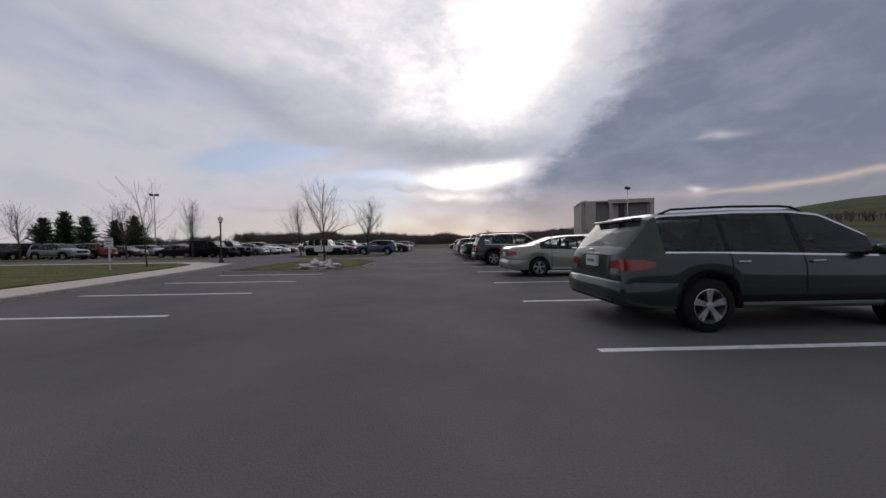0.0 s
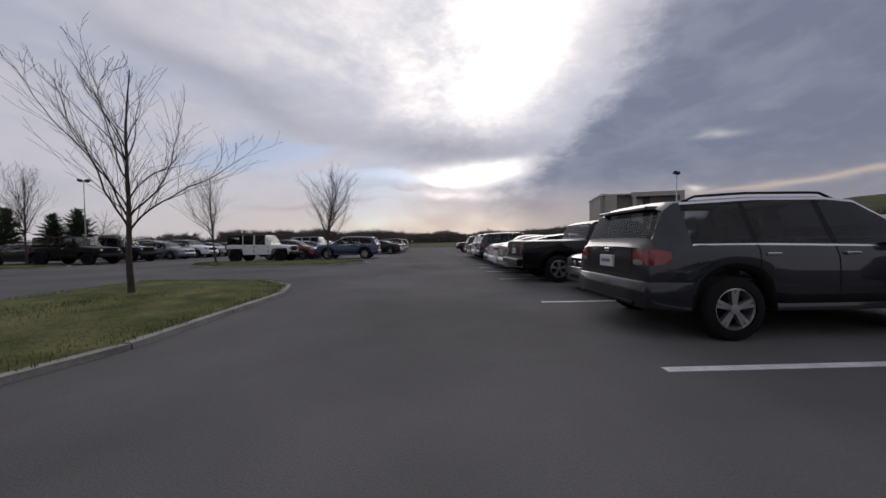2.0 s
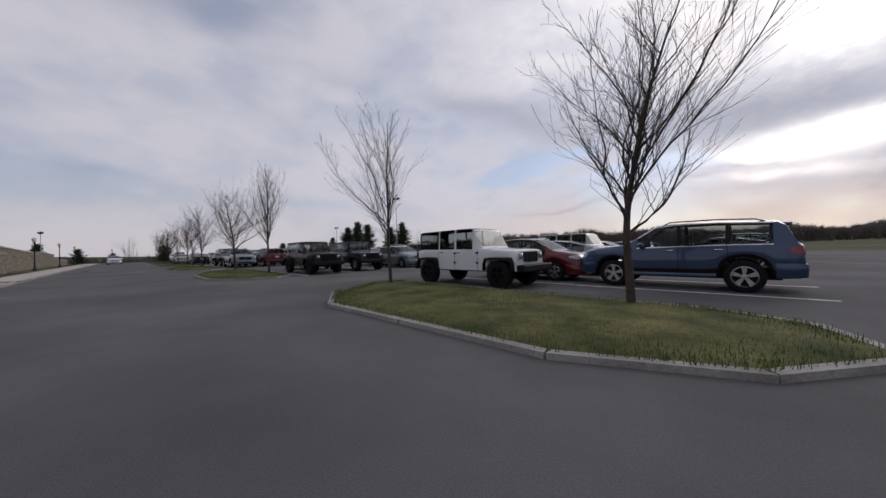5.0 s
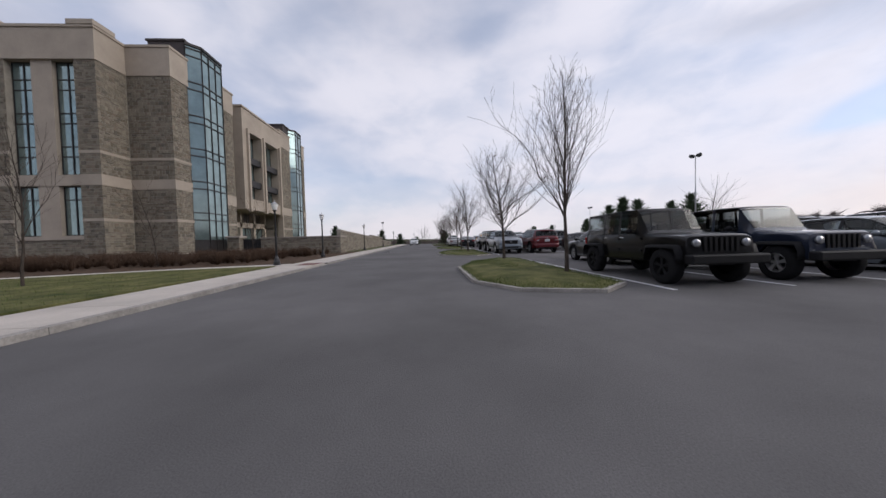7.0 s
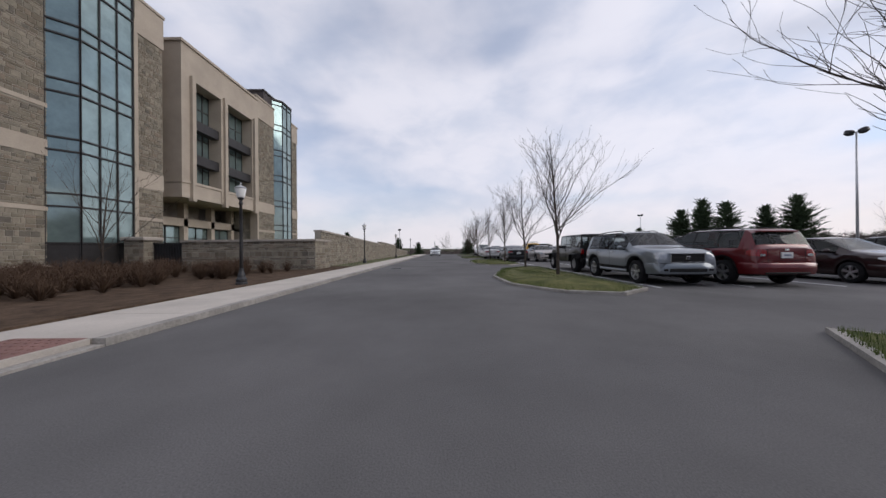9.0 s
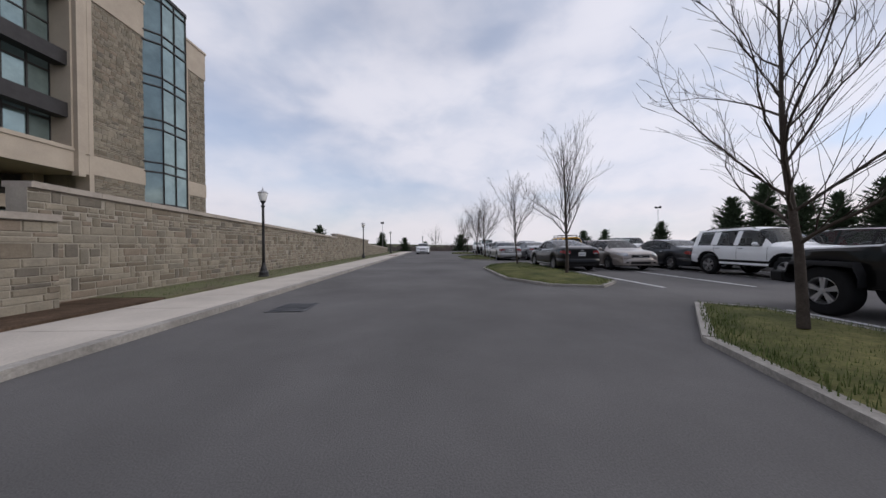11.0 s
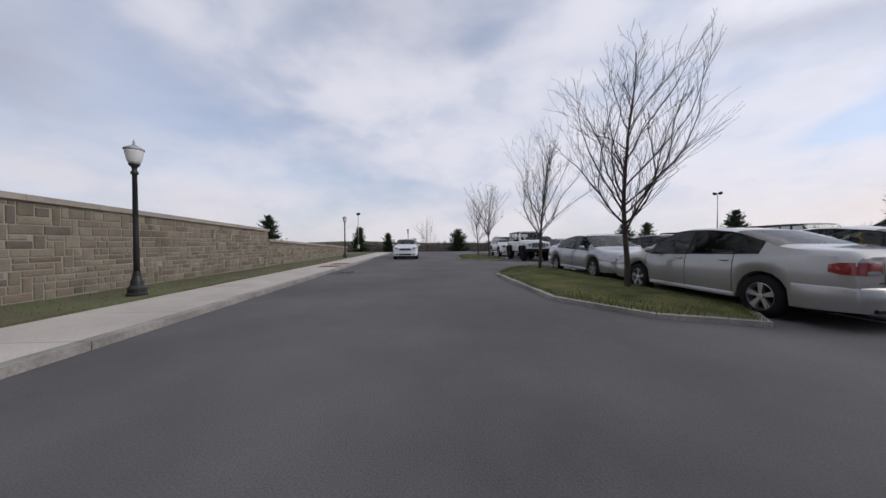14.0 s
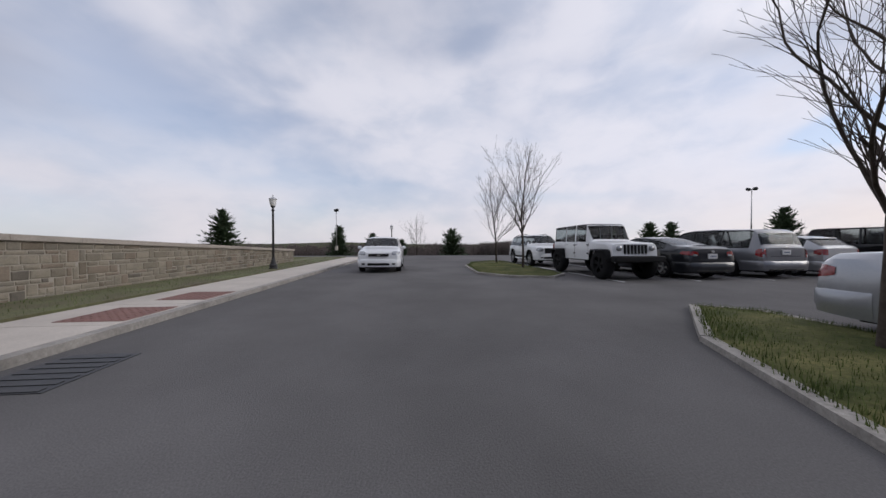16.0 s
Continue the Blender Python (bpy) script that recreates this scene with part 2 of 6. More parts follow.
# car surfaces
CARGLASS = glass("car_glass", (0.52, 0.56, 0.57), 0.02)
RUBBER = material("tyre_rubber", (0.010, 0.010, 0.011), 0.85, vary=0.25, scale=6, fine=40, bump=0.2, spec=0.2)
ALLOY = material("alloy", (0.50, 0.50, 0.51), 0.32, 0.85, vary=0.1, scale=6, fine=30, bump=0)
PLASTIC = material("black_plastic", (0.009, 0.009, 0.010), 0.6, vary=0.2, scale=6, fine=60, bump=0.1, spec=0.18)
CHROME = material("chrome", (0.62, 0.62, 0.63), 0.15, 1.0, vary=0.05, scale=6, fine=30, bump=0)
REDLENS = material("red_lens", (0.20, 0.006, 0.008), 0.15, vary=0.2, scale=12, fine=60, bump=0, coat=0.6)
CLEARLENS = material("clear_lens", (0.34, 0.35, 0.36), 0.12, 0.5, vary=0.25, scale=14, fine=60, bump=0, coat=0.6)
AMBER = material("amber_lens", (0.55, 0.17, 0.03), 0.2, vary=0.15, scale=12, fine=60, bump=0, coat=0.5)
PLATEBAR = material("plate_ink", (0.16, 0.18, 0.24), 0.6, vary=0.1, scale=12, fine=60, bump=0)
PLATE = material("plate_white", (0.60, 0.60, 0.60), 0.5, vary=0.1, scale=12, fine=60, bump=0)
SEAT = material("seat_cloth", (0.03, 0.029, 0.028), 0.9, vary=0.2, scale=8, fine=60, bump=0.2)
PAINTS = {}


def paint(name, colour, metal=0.35, rough=0.32, coat=0.85):
    if name not in PAINTS:
        PAINTS[name] = material("paint_" + name, colour, rough, metal, vary=0.05, scale=1.2, fine=30, bump=0, coat=coat, spec=0.15)
    return PAINTS[name]


def stone_tones(m, per_object):
    """Each stone takes its own shade: slate grey, brown, buff, pinkish or pale."""
    nt = m.node_tree
    b = nt.nodes["Principled BSDF"]
    src = b.inputs["Base Color"].links[0].from_socket
    rnd = nt.nodes.new("ShaderNodeObjectInfo").outputs["Random"] if per_object else nt.nodes.new("ShaderNodeNewGeometry").outputs["Random Per Island"]
    ramp = nt.nodes.new("ShaderNodeValToRGB")
    ramp.color_ramp.interpolation = "CONSTANT"
    e = ramp.color_ramp.elements
    e[0].position, e[0].color = 0.0, (0.60, 0.58, 0.57, 1)
    e[1].position, e[1].color = 0.08, (0.70, 0.64, 0.58, 1)
    for at, c in ((0.2, (0.86, 0.82, 0.76)), (0.38, (1.0, 0.97, 0.92)), (0.56, (1.12, 1.08, 1.02)), (0.68, (0.92, 0.82, 0.76)), (0.8, (0.84, 0.82, 0.79)), (0.9, (1.10, 1.07, 1.01))):
        ramp.color_ramp.elements.new(at).color = (*c, 1)
    nt.links.new(rnd, ramp.inputs[0])
    mul = nt.nodes.new("ShaderNodeMix")
    mul.data_type, mul.blend_type = "RGBA", "MULTIPLY"
    mul.inputs[0].default_value = 1.0
    nt.links.new(src, mul.inputs[6])
    nt.links.new(ramp.outputs[0], mul.inputs[7])
    nt.links.new(mul.outputs[2], b.inputs["Base Color"])


STONES = material("wall_stone", (0.222, 0.201, 0.164), 0.9, vary=0.22, scale=2.5, fine=26, bump=0.35)
STONES_FAR = material("wall_stones", (0.222, 0.201, 0.164), 0.9, vary=0.22, scale=2.5, fine=26, bump=0.35)
stone_tones(STONES, True)
stone_tones(STONES_FAR, False)

# ---- mesh helpers ----
def box(bm, x0, x1, y0, y1, z0, z1):
    vs = [bm.verts.new(p) for p in ((x0, y0, z0), (x1, y0, z0), (x1, y1, z0), (x0, y1, z0), (x0, y0, z1), (x1, y0, z1), (x1, y1, z1), (x0, y1, z1))]
    for f in ((3, 2, 1, 0), (4, 5, 6, 7), (0, 1, 5, 4), (1, 2, 6, 5), (2, 3, 7, 6), (3, 0, 4, 7)):
        bm.faces.new([vs[i] for i in f])


def lathe(bm, profile, sides=16, axis="z", at=(0, 0, 0), caps=True):
    """Turn (radius, height) pairs about an axis."""
    rings = []
    for r, h in profile:
        ring = []
        for i in range(sides):
            a = 2 * math.pi * i / sides
            c, s = r * math.cos(a), r * math.sin(a)
            p = (c, s, h) if axis == "z" else (c, h, s)
            ring.append(bm.verts.new((p[0] + at[0], p[1] + at[1], p[2] + at[2])))
        rings.append(ring)
    for a, b in zip(rings, rings[1:]):
        for i in range(sides):
            q = [a[i], a[(i + 1) % sides], b[(i + 1) % sides], b[i]]
            bm.faces.new(q if axis == "z" else q[::-1])
    for ring, flip in ((rings[0], True), (rings[-1], False)):
        if caps and (ring[0].co - ring[sides // 2].co).length > 1e-4:
            bm.faces.new(ring[::-1] if flip == (axis == "z") else ring)


def slab(bm, outline, z0, z1):
    """An upright prism over an outline that runs anticlockwise."""
    lo = [bm.verts.new((x, y, z0)) for x, y in outline]
    hi = [bm.verts.new((x, y, z1)) for x, y in outline]
    bm.faces.new(hi)
    for i in range(len(lo)):
        j = (i + 1) % len(lo)
        bm.faces.new((lo[i], lo[j], hi[j], hi[i]))


def finish(bm, name, mat, smooth=False):
    me = bpy.data.meshes.new(name)
    bmesh.ops.recalc_face_normals(bm, faces=bm.faces)
    bm.to_mesh(me)
    bm.free()
    me.materials.append(mat)
    if smooth:
        me.shade_smooth()
    return me


def part(name, bm, mat, parent=None, label="", smooth=False):
    ob = new(name, bm if isinstance(bm, bpy.types.Mesh) else finish(bm, name, mat, smooth))
    ob.parent = parent
    return tagged(ob, label)


def thing(name, label, category, at=(0, 0, 0), turn=0.0, group="", kind=""):
    ob = new(name)
    ob.matrix_world = pose(*at, 0, 0, turn)
    return tagged(ob, label, category, group, kind)


def bevelled(bm, width, segments=1):
    bmesh.ops.bevel(bm, geom=list(bm.edges), offset=width, segments=segments, affect="EDGES")


# ---- ground, lot, road ----
def land(x, y):
    """Height of the open land round the level lot."""
    far_w = max(0.0, min(1.0, (-x - 106) / 70))
    h = -0.08 - 5.5 * far_w * far_w * (3 - 2 * far_w)
    d = math.hypot(x, y)
    out = max(0.0, min(1.0, (d - 190) / 500))
    ang = math.degrees(math.atan2(x, y))
    east = math.exp(-((ang - 48) / 26.0) ** 2)
    h += out * (30 * east + 3.0 + 2.5 * noise.noise((x * 0.006, y * 0.006, 1)))
    back = max(0.0, min(1.0, (d - 900) / 900))
    h += back * (95 * math.exp(-((ang - 62) / 16.0) ** 2) + 40 * east + 25 * noise.noise((x * 0.0016, y * 0.0016, 4)))
    return h


ticks = sorted({0.0} | {s * v for s in (-1, 1) for v in (15, 30, 45, 60, 75, 90, 105, 120, 140, 160, 190, 220, 260, 300, 350, 420, 500, 600, 720, 860, 1000, 1200, 1400, 1650, 1900, 2300, 2800)})
bm = bmesh.new()
grid = [[bm.verts.new((x, y, land(x, y))) for y in ticks] for x in ticks]
for i in range(len(ticks) - 1):
    for j in range(len(ticks) - 1):
        bm.faces.new((grid[i][j], grid[i + 1][j], grid[i + 1][j + 1], grid[i][j + 1]))
ground = part("ground", bm, FIELD, smooth=True)
tagged(ground, "rolling pale green and brown fields round the lot", "ground", kind="structure")

bm = bmesh.new()
slab(bm, [(-104, -60), (70, -60), (70, 84), (-104, 84)], -0.3, 0.0)
lot = tagged(part("car_park", bm, ASPHALT), "weathered grey asphalt of the car park and road", "asphalt", kind="structure")


def inset(pts, d):
    cx, cy = sum(p[0] for p in pts) / len(pts), sum(p[1] for p in pts) / len(pts)
    out = []
    n = len(pts)
    for i in range(n):
        ax, ay = pts[i - 1]
        bx, by = pts[(i + 1) % n]
        tx, ty = bx - ax, by - ay
        L = math.hypot(tx, ty) or 1
        out.append((pts[i][0] - ty / L * d, pts[i][1] + tx / L * d))
    return out


def inside(pts, x, y):
    hit = False
    for (ax, ay), (bx, by) in zip(pts, pts[1:] + pts[:1]):
        if (ay > y) != (by > y) and x < (bx - ax) * (y - ay) / (by - ay) + ax:
            hit = not hit
    return hit


def turf(bm, pts, base, mound):
    """Grass bed filling an outline, bulging a little in its middle."""
    rim = [bm.verts.new((x, y, base)) for x, y in pts]
    xs, ys = [p[0] for p in pts], [p[1] for p in pts]
    mid = ((min(xs) + max(xs)) / 2, (min(ys) + max(ys)) / 2)
    rings = [rim]
    for k, lift in ((0.82, 0.6), (0.5, 0.95)):
        rings.append([bm.verts.new((mid[0] + (x - mid[0]) * k, mid[1] + (y - mid[1]) * k, base + mound * lift + 0.02 * noise.noise((x * k, y * k, 3)))) for x, y in pts])
    for a, b in zip(rings, rings[1:]):
        for i in range(len(a)):
            j = (i + 1) % len(a)
            bm.faces.new((a[i], a[j], b[j], b[i]))
    bm.faces.new(rings[-1])


def blades(outlines, count, low, high, base, rng, width=0.012):
    """Loose grass blades in a patch, as one joined mesh."""
    verts, faces = [], []
    xs = [p[0] for p in outlines]
    ys = [p[1] for p in outlines]
    made = 0
    while made < count:
        x, y = rng.uniform(min(xs), max(xs)), rng.uniform(min(ys), max(ys))
        if not inside(outlines, x, y):
            continue
        made += 1
        if noise.noise((x * 1.1, y * 1.1, 9)) < -0.45 and rng.random() < 0.6:
            continue
        h, a, lean = rng.uniform(low, high), rng.uniform(0, math.pi), rng.uniform(-0.5, 0.5)
        dx, dy = math.cos(a) * width, math.sin(a) * width
        z = base(x, y) - 0.02
        n = len(verts)
        verts += [(x - dx, y - dy, z), (x + dx, y + dy, z), (x + lean * h * math.sin(a), y - lean * h * math.cos(a), z + h)]
        faces.append((n, n + 1, n + 2))
    me = bpy.data.meshes.new("grass")
    me.from_pydata(verts, [], faces)
    me.materials.append(BLADE)
    return me


RNG = random.Random(7)


def island(pts, count, label):
    top = thing("planting_island", label, "island", kind="structure")
    inner = inset(pts, 0.14)
    n = len(pts)
    for i in range(n):
        j = (i + 1) % n
        a, b, c, d = pts[i], pts[j], inner[j], inner[i]
        steps = max(1, int(math.hypot(b[0] - a[0], b[1] - a[1]) / 1.8))
        for s in range(steps):
            u, v = s / steps + 0.004, (s + 1) / steps - 0.004
            q = [(p[0] + (w[0] - p[0]) * k, p[1] + (w[1] - p[1]) * k) for p, w, k in ((a, b, u), (a, b, v), (d, c, v), (d, c, u))]
            bm = bmesh.new()
            slab(bm, q, -0.05, 0.07 + 0.012 * RNG.random())
            part("kerb_stone", bm, KERB, top)
    bm = bmesh.new()
    turf(bm, inner, 0.07, 0.09)
    part("turf", bm, GRASS, top, smooth=True)
    xs, ys = [p[0] for p in pts], [p[1] for p in pts]
    cx, cy, hx, hy = (min(xs) + max(xs)) / 2, (min(ys) + max(ys)) / 2, (max(xs) - min(xs)) / 2, (max(ys) - min(ys)) / 2
    bl = new("grass", blades(inset(pts, 0.05), int(count * 1.7), 0.03, 0.10, lambda x, y: 0.07 + 0.08 * max(0, 1 - max(abs(x - cx) / hx, abs(y - cy) / hy)), RNG, 0.006))
    bl.parent = top
    tagged(bl, "short spring grass", kind="stuff")
    return top


island([(-9.6, 14.9), (-5.8, 14.7), (-4.3, 15.6), (-3.8, 17.2), (-3.8, 20.8), (-4.3, 22.3), (-5.6, 23.5), (-9.6, 23.9)], 16000, "grassy kerbed island with a young tree and old snow")
island([(-12.0, 30.2), (-7.0, 30.2), (-5.3, 30.9), (-4.3, 32.2), (-4.8, 33.6), (-6.0, 34.2), (-14.6, 34.4), (-15.2, 33.4), (-13.8, 31.2)], 16000, "grassy kerbed island at the end of a row")
island([(-27.6, 29.8), (-23.5, 29.8), (-22.0, 30.6), (-21.5, 32.2), (-22.4, 33.2), (-31.5, 33.4), (-32.4, 32.6), (-30.2, 30.8)], 15000, "long grassy kerbed island with two trees")
island([(-40.8, 29.5), (-38.0, 29.6), (-36.2, 30.6), (-35.7, 31.9), (-36.6, 33.0), (-46.6, 33.2), (-47.2, 32.4), (-45.0, 30.6)], 13000, "grassy kerbed island beside the road with two trees")
island([(-57.0, 29.8), (-52.0, 29.8), (-50.2, 30.6), (-49.7, 32.0), (-50.8, 33.0), (-60.6, 33.2), (-61.2, 32.4), (-59.2, 30.6)], 15000, "grassy kerbed island with two bare trees")
island([(-72.3, 29.7), (-67.4, 29.7), (-65.8, 30.6), (-65.2, 31.8), (-66.2, 32.6), (-75.6, 33.0), (-76.2, 32.2), (-74.4, 30.6)], 15000, "grassy kerbed island under spreading bare trees")
island([(-87.0, 29.9), (-83.0, 29.7), (-81.6, 30.6), (-81.2, 32.0), (-82.2, 32.9), (-91.0, 33.2), (-91.6, 32.4), (-89.4, 30.6)], 10000, "last grassy kerbed island before the junction")

# ---- pavements, lawn, verge ----
sidewalk = thing("pavement", "pale concrete pavement in cast slabs beside the road", "pavement", kind="structure")
kerbline = thing("kerb", "long concrete kerb between pavement and road", "kerb", kind="structure")
SLAB_CACHE = {}
WALK_Y0, WALK_Y1 = 21.65, 23.25


def paver(x0, x1, y0, y1, parent, top=0.10):
    key = (round(x1 - x0, 3), round(y1 - y0, 3))
    if key not in SLAB_CACHE:
        bm = bmesh.new()
        g = 0.006
        slab(bm, [(g, g), (key[0] - g, g), (key[0] - g, key[1] - g), (g, key[1] - g)], -0.2, 0.0)
        SLAB_CACHE[key] = finish(bm, "slab", CONCRETE)
    ob = new("slab", SLAB_CACHE[key])
    ob.location = (x0, y0, top)
    ob.parent = parent


x = -98.0
while x < -17.5:
    paver(x, x + 1.5, WALK_Y0, WALK_Y1, sidewalk)
    x += 1.5
# the arm beside the first stalls bends west to meet it: inner and outer edge, point by point
INNER = [(-10.9, -24), (-10.9, 3.5), (-11.4, 7.5), (-12.4, 12.5), (-13.6, 17.0), (-15.0, 20.2), (-17.0, 21.65)]
OUTER = [(-9.2, -24), (-9.2, 3.5), (-9.7, 7.5), (-10.7, 12.5), (-11.8, 17.0), (-12.9, 20.6), (-17.0, 23.25)]


def along(pts, f):
    k = min(len(pts) - 2, int(f))
    u = f - k
    return (pts[k][0] + (pts[k + 1][0] - pts[k][0]) * u, pts[k][1] + (pts[k + 1][1] - pts[k][1]) * u)


def edge_kerb(bm, a, b, top=0.10):
    L = math.hypot(b[0] - a[0], b[1] - a[1])
    nx, ny = (b[1] - a[1]) / L * 0.17, -(b[0] - a[0]) / L * 0.17
    slab(bm, [(a[0] + nx, a[1] + ny), (b[0] + nx, b[1] + ny), b, a], -0.1, top)


kerb_run = bmesh.new()
for k in range(len(INNER) - 1):
    n = max(1, round(math.dist(OUTER[k], OUTER[k + 1]) / 1.5))
    for i in range(n):
        a, b = k + (i + 0.006) / n, k + (i + 0.994) / n
        bm = bmesh.new()
        slab(bm, [along(INNER, a), along(OUTER, a), along(OUTER, b), along(INNER, b)], -0.1, 0.10)
        part("slab", bm, CONCRETE, sidewalk)
        edge_kerb(kerb_run, along(OUTER, a), along(OUTER, b))
x = -98.0
while x < -17.5:
    box(kerb_run, x + 0.006, x + 2.994, WALK_Y1 + 0.003, WALK_Y1 + 0.17, -0.1, 0.10 if not -33 < x + 1.5 < -29 else 0.03)
    x += 3.0
part("kerb_run", kerb_run, KERB, kerbline)

LAWN = [(-10.95, -24), (-10.95, 3.5), (-11.45, 7.5), (-12.45, 12.5), (-13.65, 17.0), (-15.05, 20.2), (-17.0, 21.6), (-30.2, 21.6), (-29.3, 17.4), (-27.3, 13.0), (-20.3, -6), (-20.3, -24)]
bm = bmesh.new()
slab(bm, LAWN, -0.2, 0.14)
lawn = tagged(part("lawn", bm, GRASS), "mown lawn between pavement and building path", "lawn", kind="structure")
lb = tagged(new("grass", blades(LAWN, 34000, 0.03, 0.07, lambda x, y: 0.14, RNG, 0.010)), "short mown grass blades of the lawn", "grass", kind="stuff")
bm = bmesh.new()
slab(bm, [(-31.9, 21.65), (-30.2, 21.65), (-29.3, 17.4), (-27.3, 13.0), (-20.3, -6), (-20.3, -24), (-21.8, -24), (-21.8, -6), (-28.7, 12.9), (-30.7, 17.2)][::-1], -0.2, 0.11)
tagged(part("path", bm, CONCRETE), "narrow pale concrete path to the building", "path", kind="structure")
BED = [(-32.0, 21.6), (-30.8, 17.2), (-28.8, 12.9), (-21.9, -6), (-21.9, -40), (-41.5, -40), (-41.5, 9.2), (-48.0, 10.0), (-48.0, 21.6)]
bm = bmesh.new()
slab(bm, BED, -0.2, 0.13)
tagged(part("planting_bed", bm, MULCH), "mulched planting bed along the stone building", "bed", kind="structure")
VERGE = [(-98, 20.1), (-48.0, 20.1), (-48.0, 21.6), (-98, 21.6)]
bm = bmesh.new()
slab(bm, [(-98, 19.0), (-48.0, 19.0), (-48.0, 21.62), (-98, 21.62)], -0.2, 0.14)
tagged(part("verge", bm, material("verge_soil", (0.17, 0.13, 0.085), 0.95, vary=0.45, scale=1.1, fine=20, bump=0.4, tint=(0.085, 0.10, 0.038))), "rough grass and soil verge below the wall", "verge", kind="structure")
vb = tagged(new("grass", blades(VERGE, 9000, 0.02, 0.08, lambda x, y: 0.14, RNG, 0.007)), "rough patchy grass along the verge", "grass", kind="stuff")
bm = bmesh.new()
slab(bm, [(-98, -60), (-48.0, -60), (-48.0, 19.0), (-98, 19.0)], -0.2, 0.12)
tagged(part("yard", bm, GRASS), "grass court behind the stone wall", "lawn", kind="structure")

# stall lines
bm = bmesh.new()


def stripe(x0, x1, y):
    box(bm, x0, x1, y - 0.05, y + 0.05, 0.0, 0.005)


for k in range(-6, 3):
    stripe(-8.85, -4.65, 8.64 + 2.48 * k)
for y in (1.1, 4.0, 6.9, 9.9, 13.5, 16.3, 19.5, 23.3, 25.75, 27.8, 29.9, 32.0, 34.1, 36.3, 38.7, 41.1, 43.5, 45.9):
    stripe(1.75, 6.9, y)
    stripe(6.9, 12.0, y)
for k in range(9):
    stripe(-9.2, -4.2, 36.7 + 2.6 * k)
    stripe(-14.2, -9.3, 36.8 + 2.6 * k)
for x0 in (-31.2, -46.7, -59.3, -74.7, -89.6):
    for k in range(9):
        stripe(x0, x0 + 4.7, 33.7 + 2.6 * k)
        stripe(x0 + 4.8, x0 + 9.6, 33.7 + 2.6 * k)
tagged(part("stall_lines", bm, LINE), "worn white painted parking stall lines", "markings", kind="structure")

# drain and tactile panels
bm = bmesh.new()
for a, b in ((-76.7, -75.7), (-78.4, -77.4), (-32.0, -30.6)):
    box(bm, a, b, 22.3, 23.2, 0.06, 0.106)
    for i in range(int((b - a) / 0.12)):
        for j in range(7):
            box(bm, a + 0.06 + i * 0.12, a + 0.1 + i * 0.12, 22.36 + j * 0.12, 22.4 + j * 0.12, 0.106, 0.112)
tagged(part("tactile_paving", bm, TACTILE), "brick-red studded tactile panels in the pavement", "paving", kind="structure")
for gx_, gy_ in ((-47.9, 24.2), (-74.6, 23.6)):
    bm = bmesh.new()
    box(bm, gx_, gx_ + 0.9, gy_, gy_ + 0.7, -0.02, 0.006)
    for i in range(7):
        box(bm, gx_ + 0.06 + i * 0.125, gx_ + 0.13 + i * 0.125, gy_ + 0.05, gy_ + 0.65, 0.006, 0.012)
    tagged(part("drain_grate", bm, BLACK), "dark iron drain grate in the road", "drain")

# ---- old snow ----
bm = bmesh.new()
bmesh.ops.create_icosphere(bm, subdivisions=4, radius=1.0)
for v in bm.verts:
    d = 0.75 + 0.55 * noise.noise(v.co * 2.1) + 0.38 * noise.noise(v.co * 6.0) + 0.25 * noise.noise(v.co * 14.0)
    v.co = Vector((v.co.x * 1.05 * d, v.co.y * 0.62 * d, max(-0.1, v.co.z * (0.30 + 0.12 * noise.noise(v.co * 4.0)) * d)))
snow = part("snow_pile", bm, SNOW, smooth=True)
snow.location = (-5.6, 15.75, 0.17)
tagged(snow, "small heap of dirty melting snow on the island", "snow")

# ---- stone boundary wall ----
def wall_run(name, x0, x1, z0, z1, y_face, label):
    """A wall along x from x0 (east) to x1 (west), its top falling from z0 to z1, with its stones on the road side."""
    top = thing(name, label, "wall", kind="structure")
    bm = bmesh.new()
    vs = [bm.verts.new(p) for p in ((x0, y_face - 0.4, -0.1), (x1, y_face - 0.4, -0.1), (x1, y_face - 0.03, -0.1), (x0, y_face - 0.03, -0.1),
                                    (x0, y_face - 0.4, z0), (x1, y_face - 0.4, z1), (x1, y_face - 0.03, z1), (x0, y_face - 0.03, z0))]
    for f in ((3, 2, 1, 0), (4, 5, 6, 7), (0, 1, 5, 4), (1, 2, 6, 5), (2, 3, 7, 6), (3, 0, 4, 7)):
        bm.faces.new([vs[i] for i in f])
    part("core", bm, MORTAR, top)
    n = max(1, round((x0 - x1) / 1.2))
    bm = bmesh.new()
    for i in range(n):
        a, b = x0 + (x1 - x0) * i / n - 0.004, x0 + (x1 - x0) * (i + 1) / n + 0.004
        za, zb = z0 + (z1 - z0) * i / n, z0 + (z1 - z0) * (i + 1) / n
        vs = [bm.verts.new(p) for p in ((a, y_face - 0.47, za), (b, y_face - 0.47, zb), (b, y_face + 0.05, zb), (a, y_face + 0.05, za),
                                        (a, y_face - 0.47, za + 0.11), (b, y_face - 0.47, zb + 0.11), (b, y_face + 0.05, zb + 0.11), (a, y_face + 0.05, za + 0.11))]
        for f in ((3, 2, 1, 0), (4, 5, 6, 7), (0, 1, 5, 4), (1, 2, 6, 5), (2, 3, 7, 6), (3, 0, 4, 7)):
            bm.faces.new([vs[k] for k in f])
    part("coping", bm, COPING, top, "pale cast stone coping")
    return top


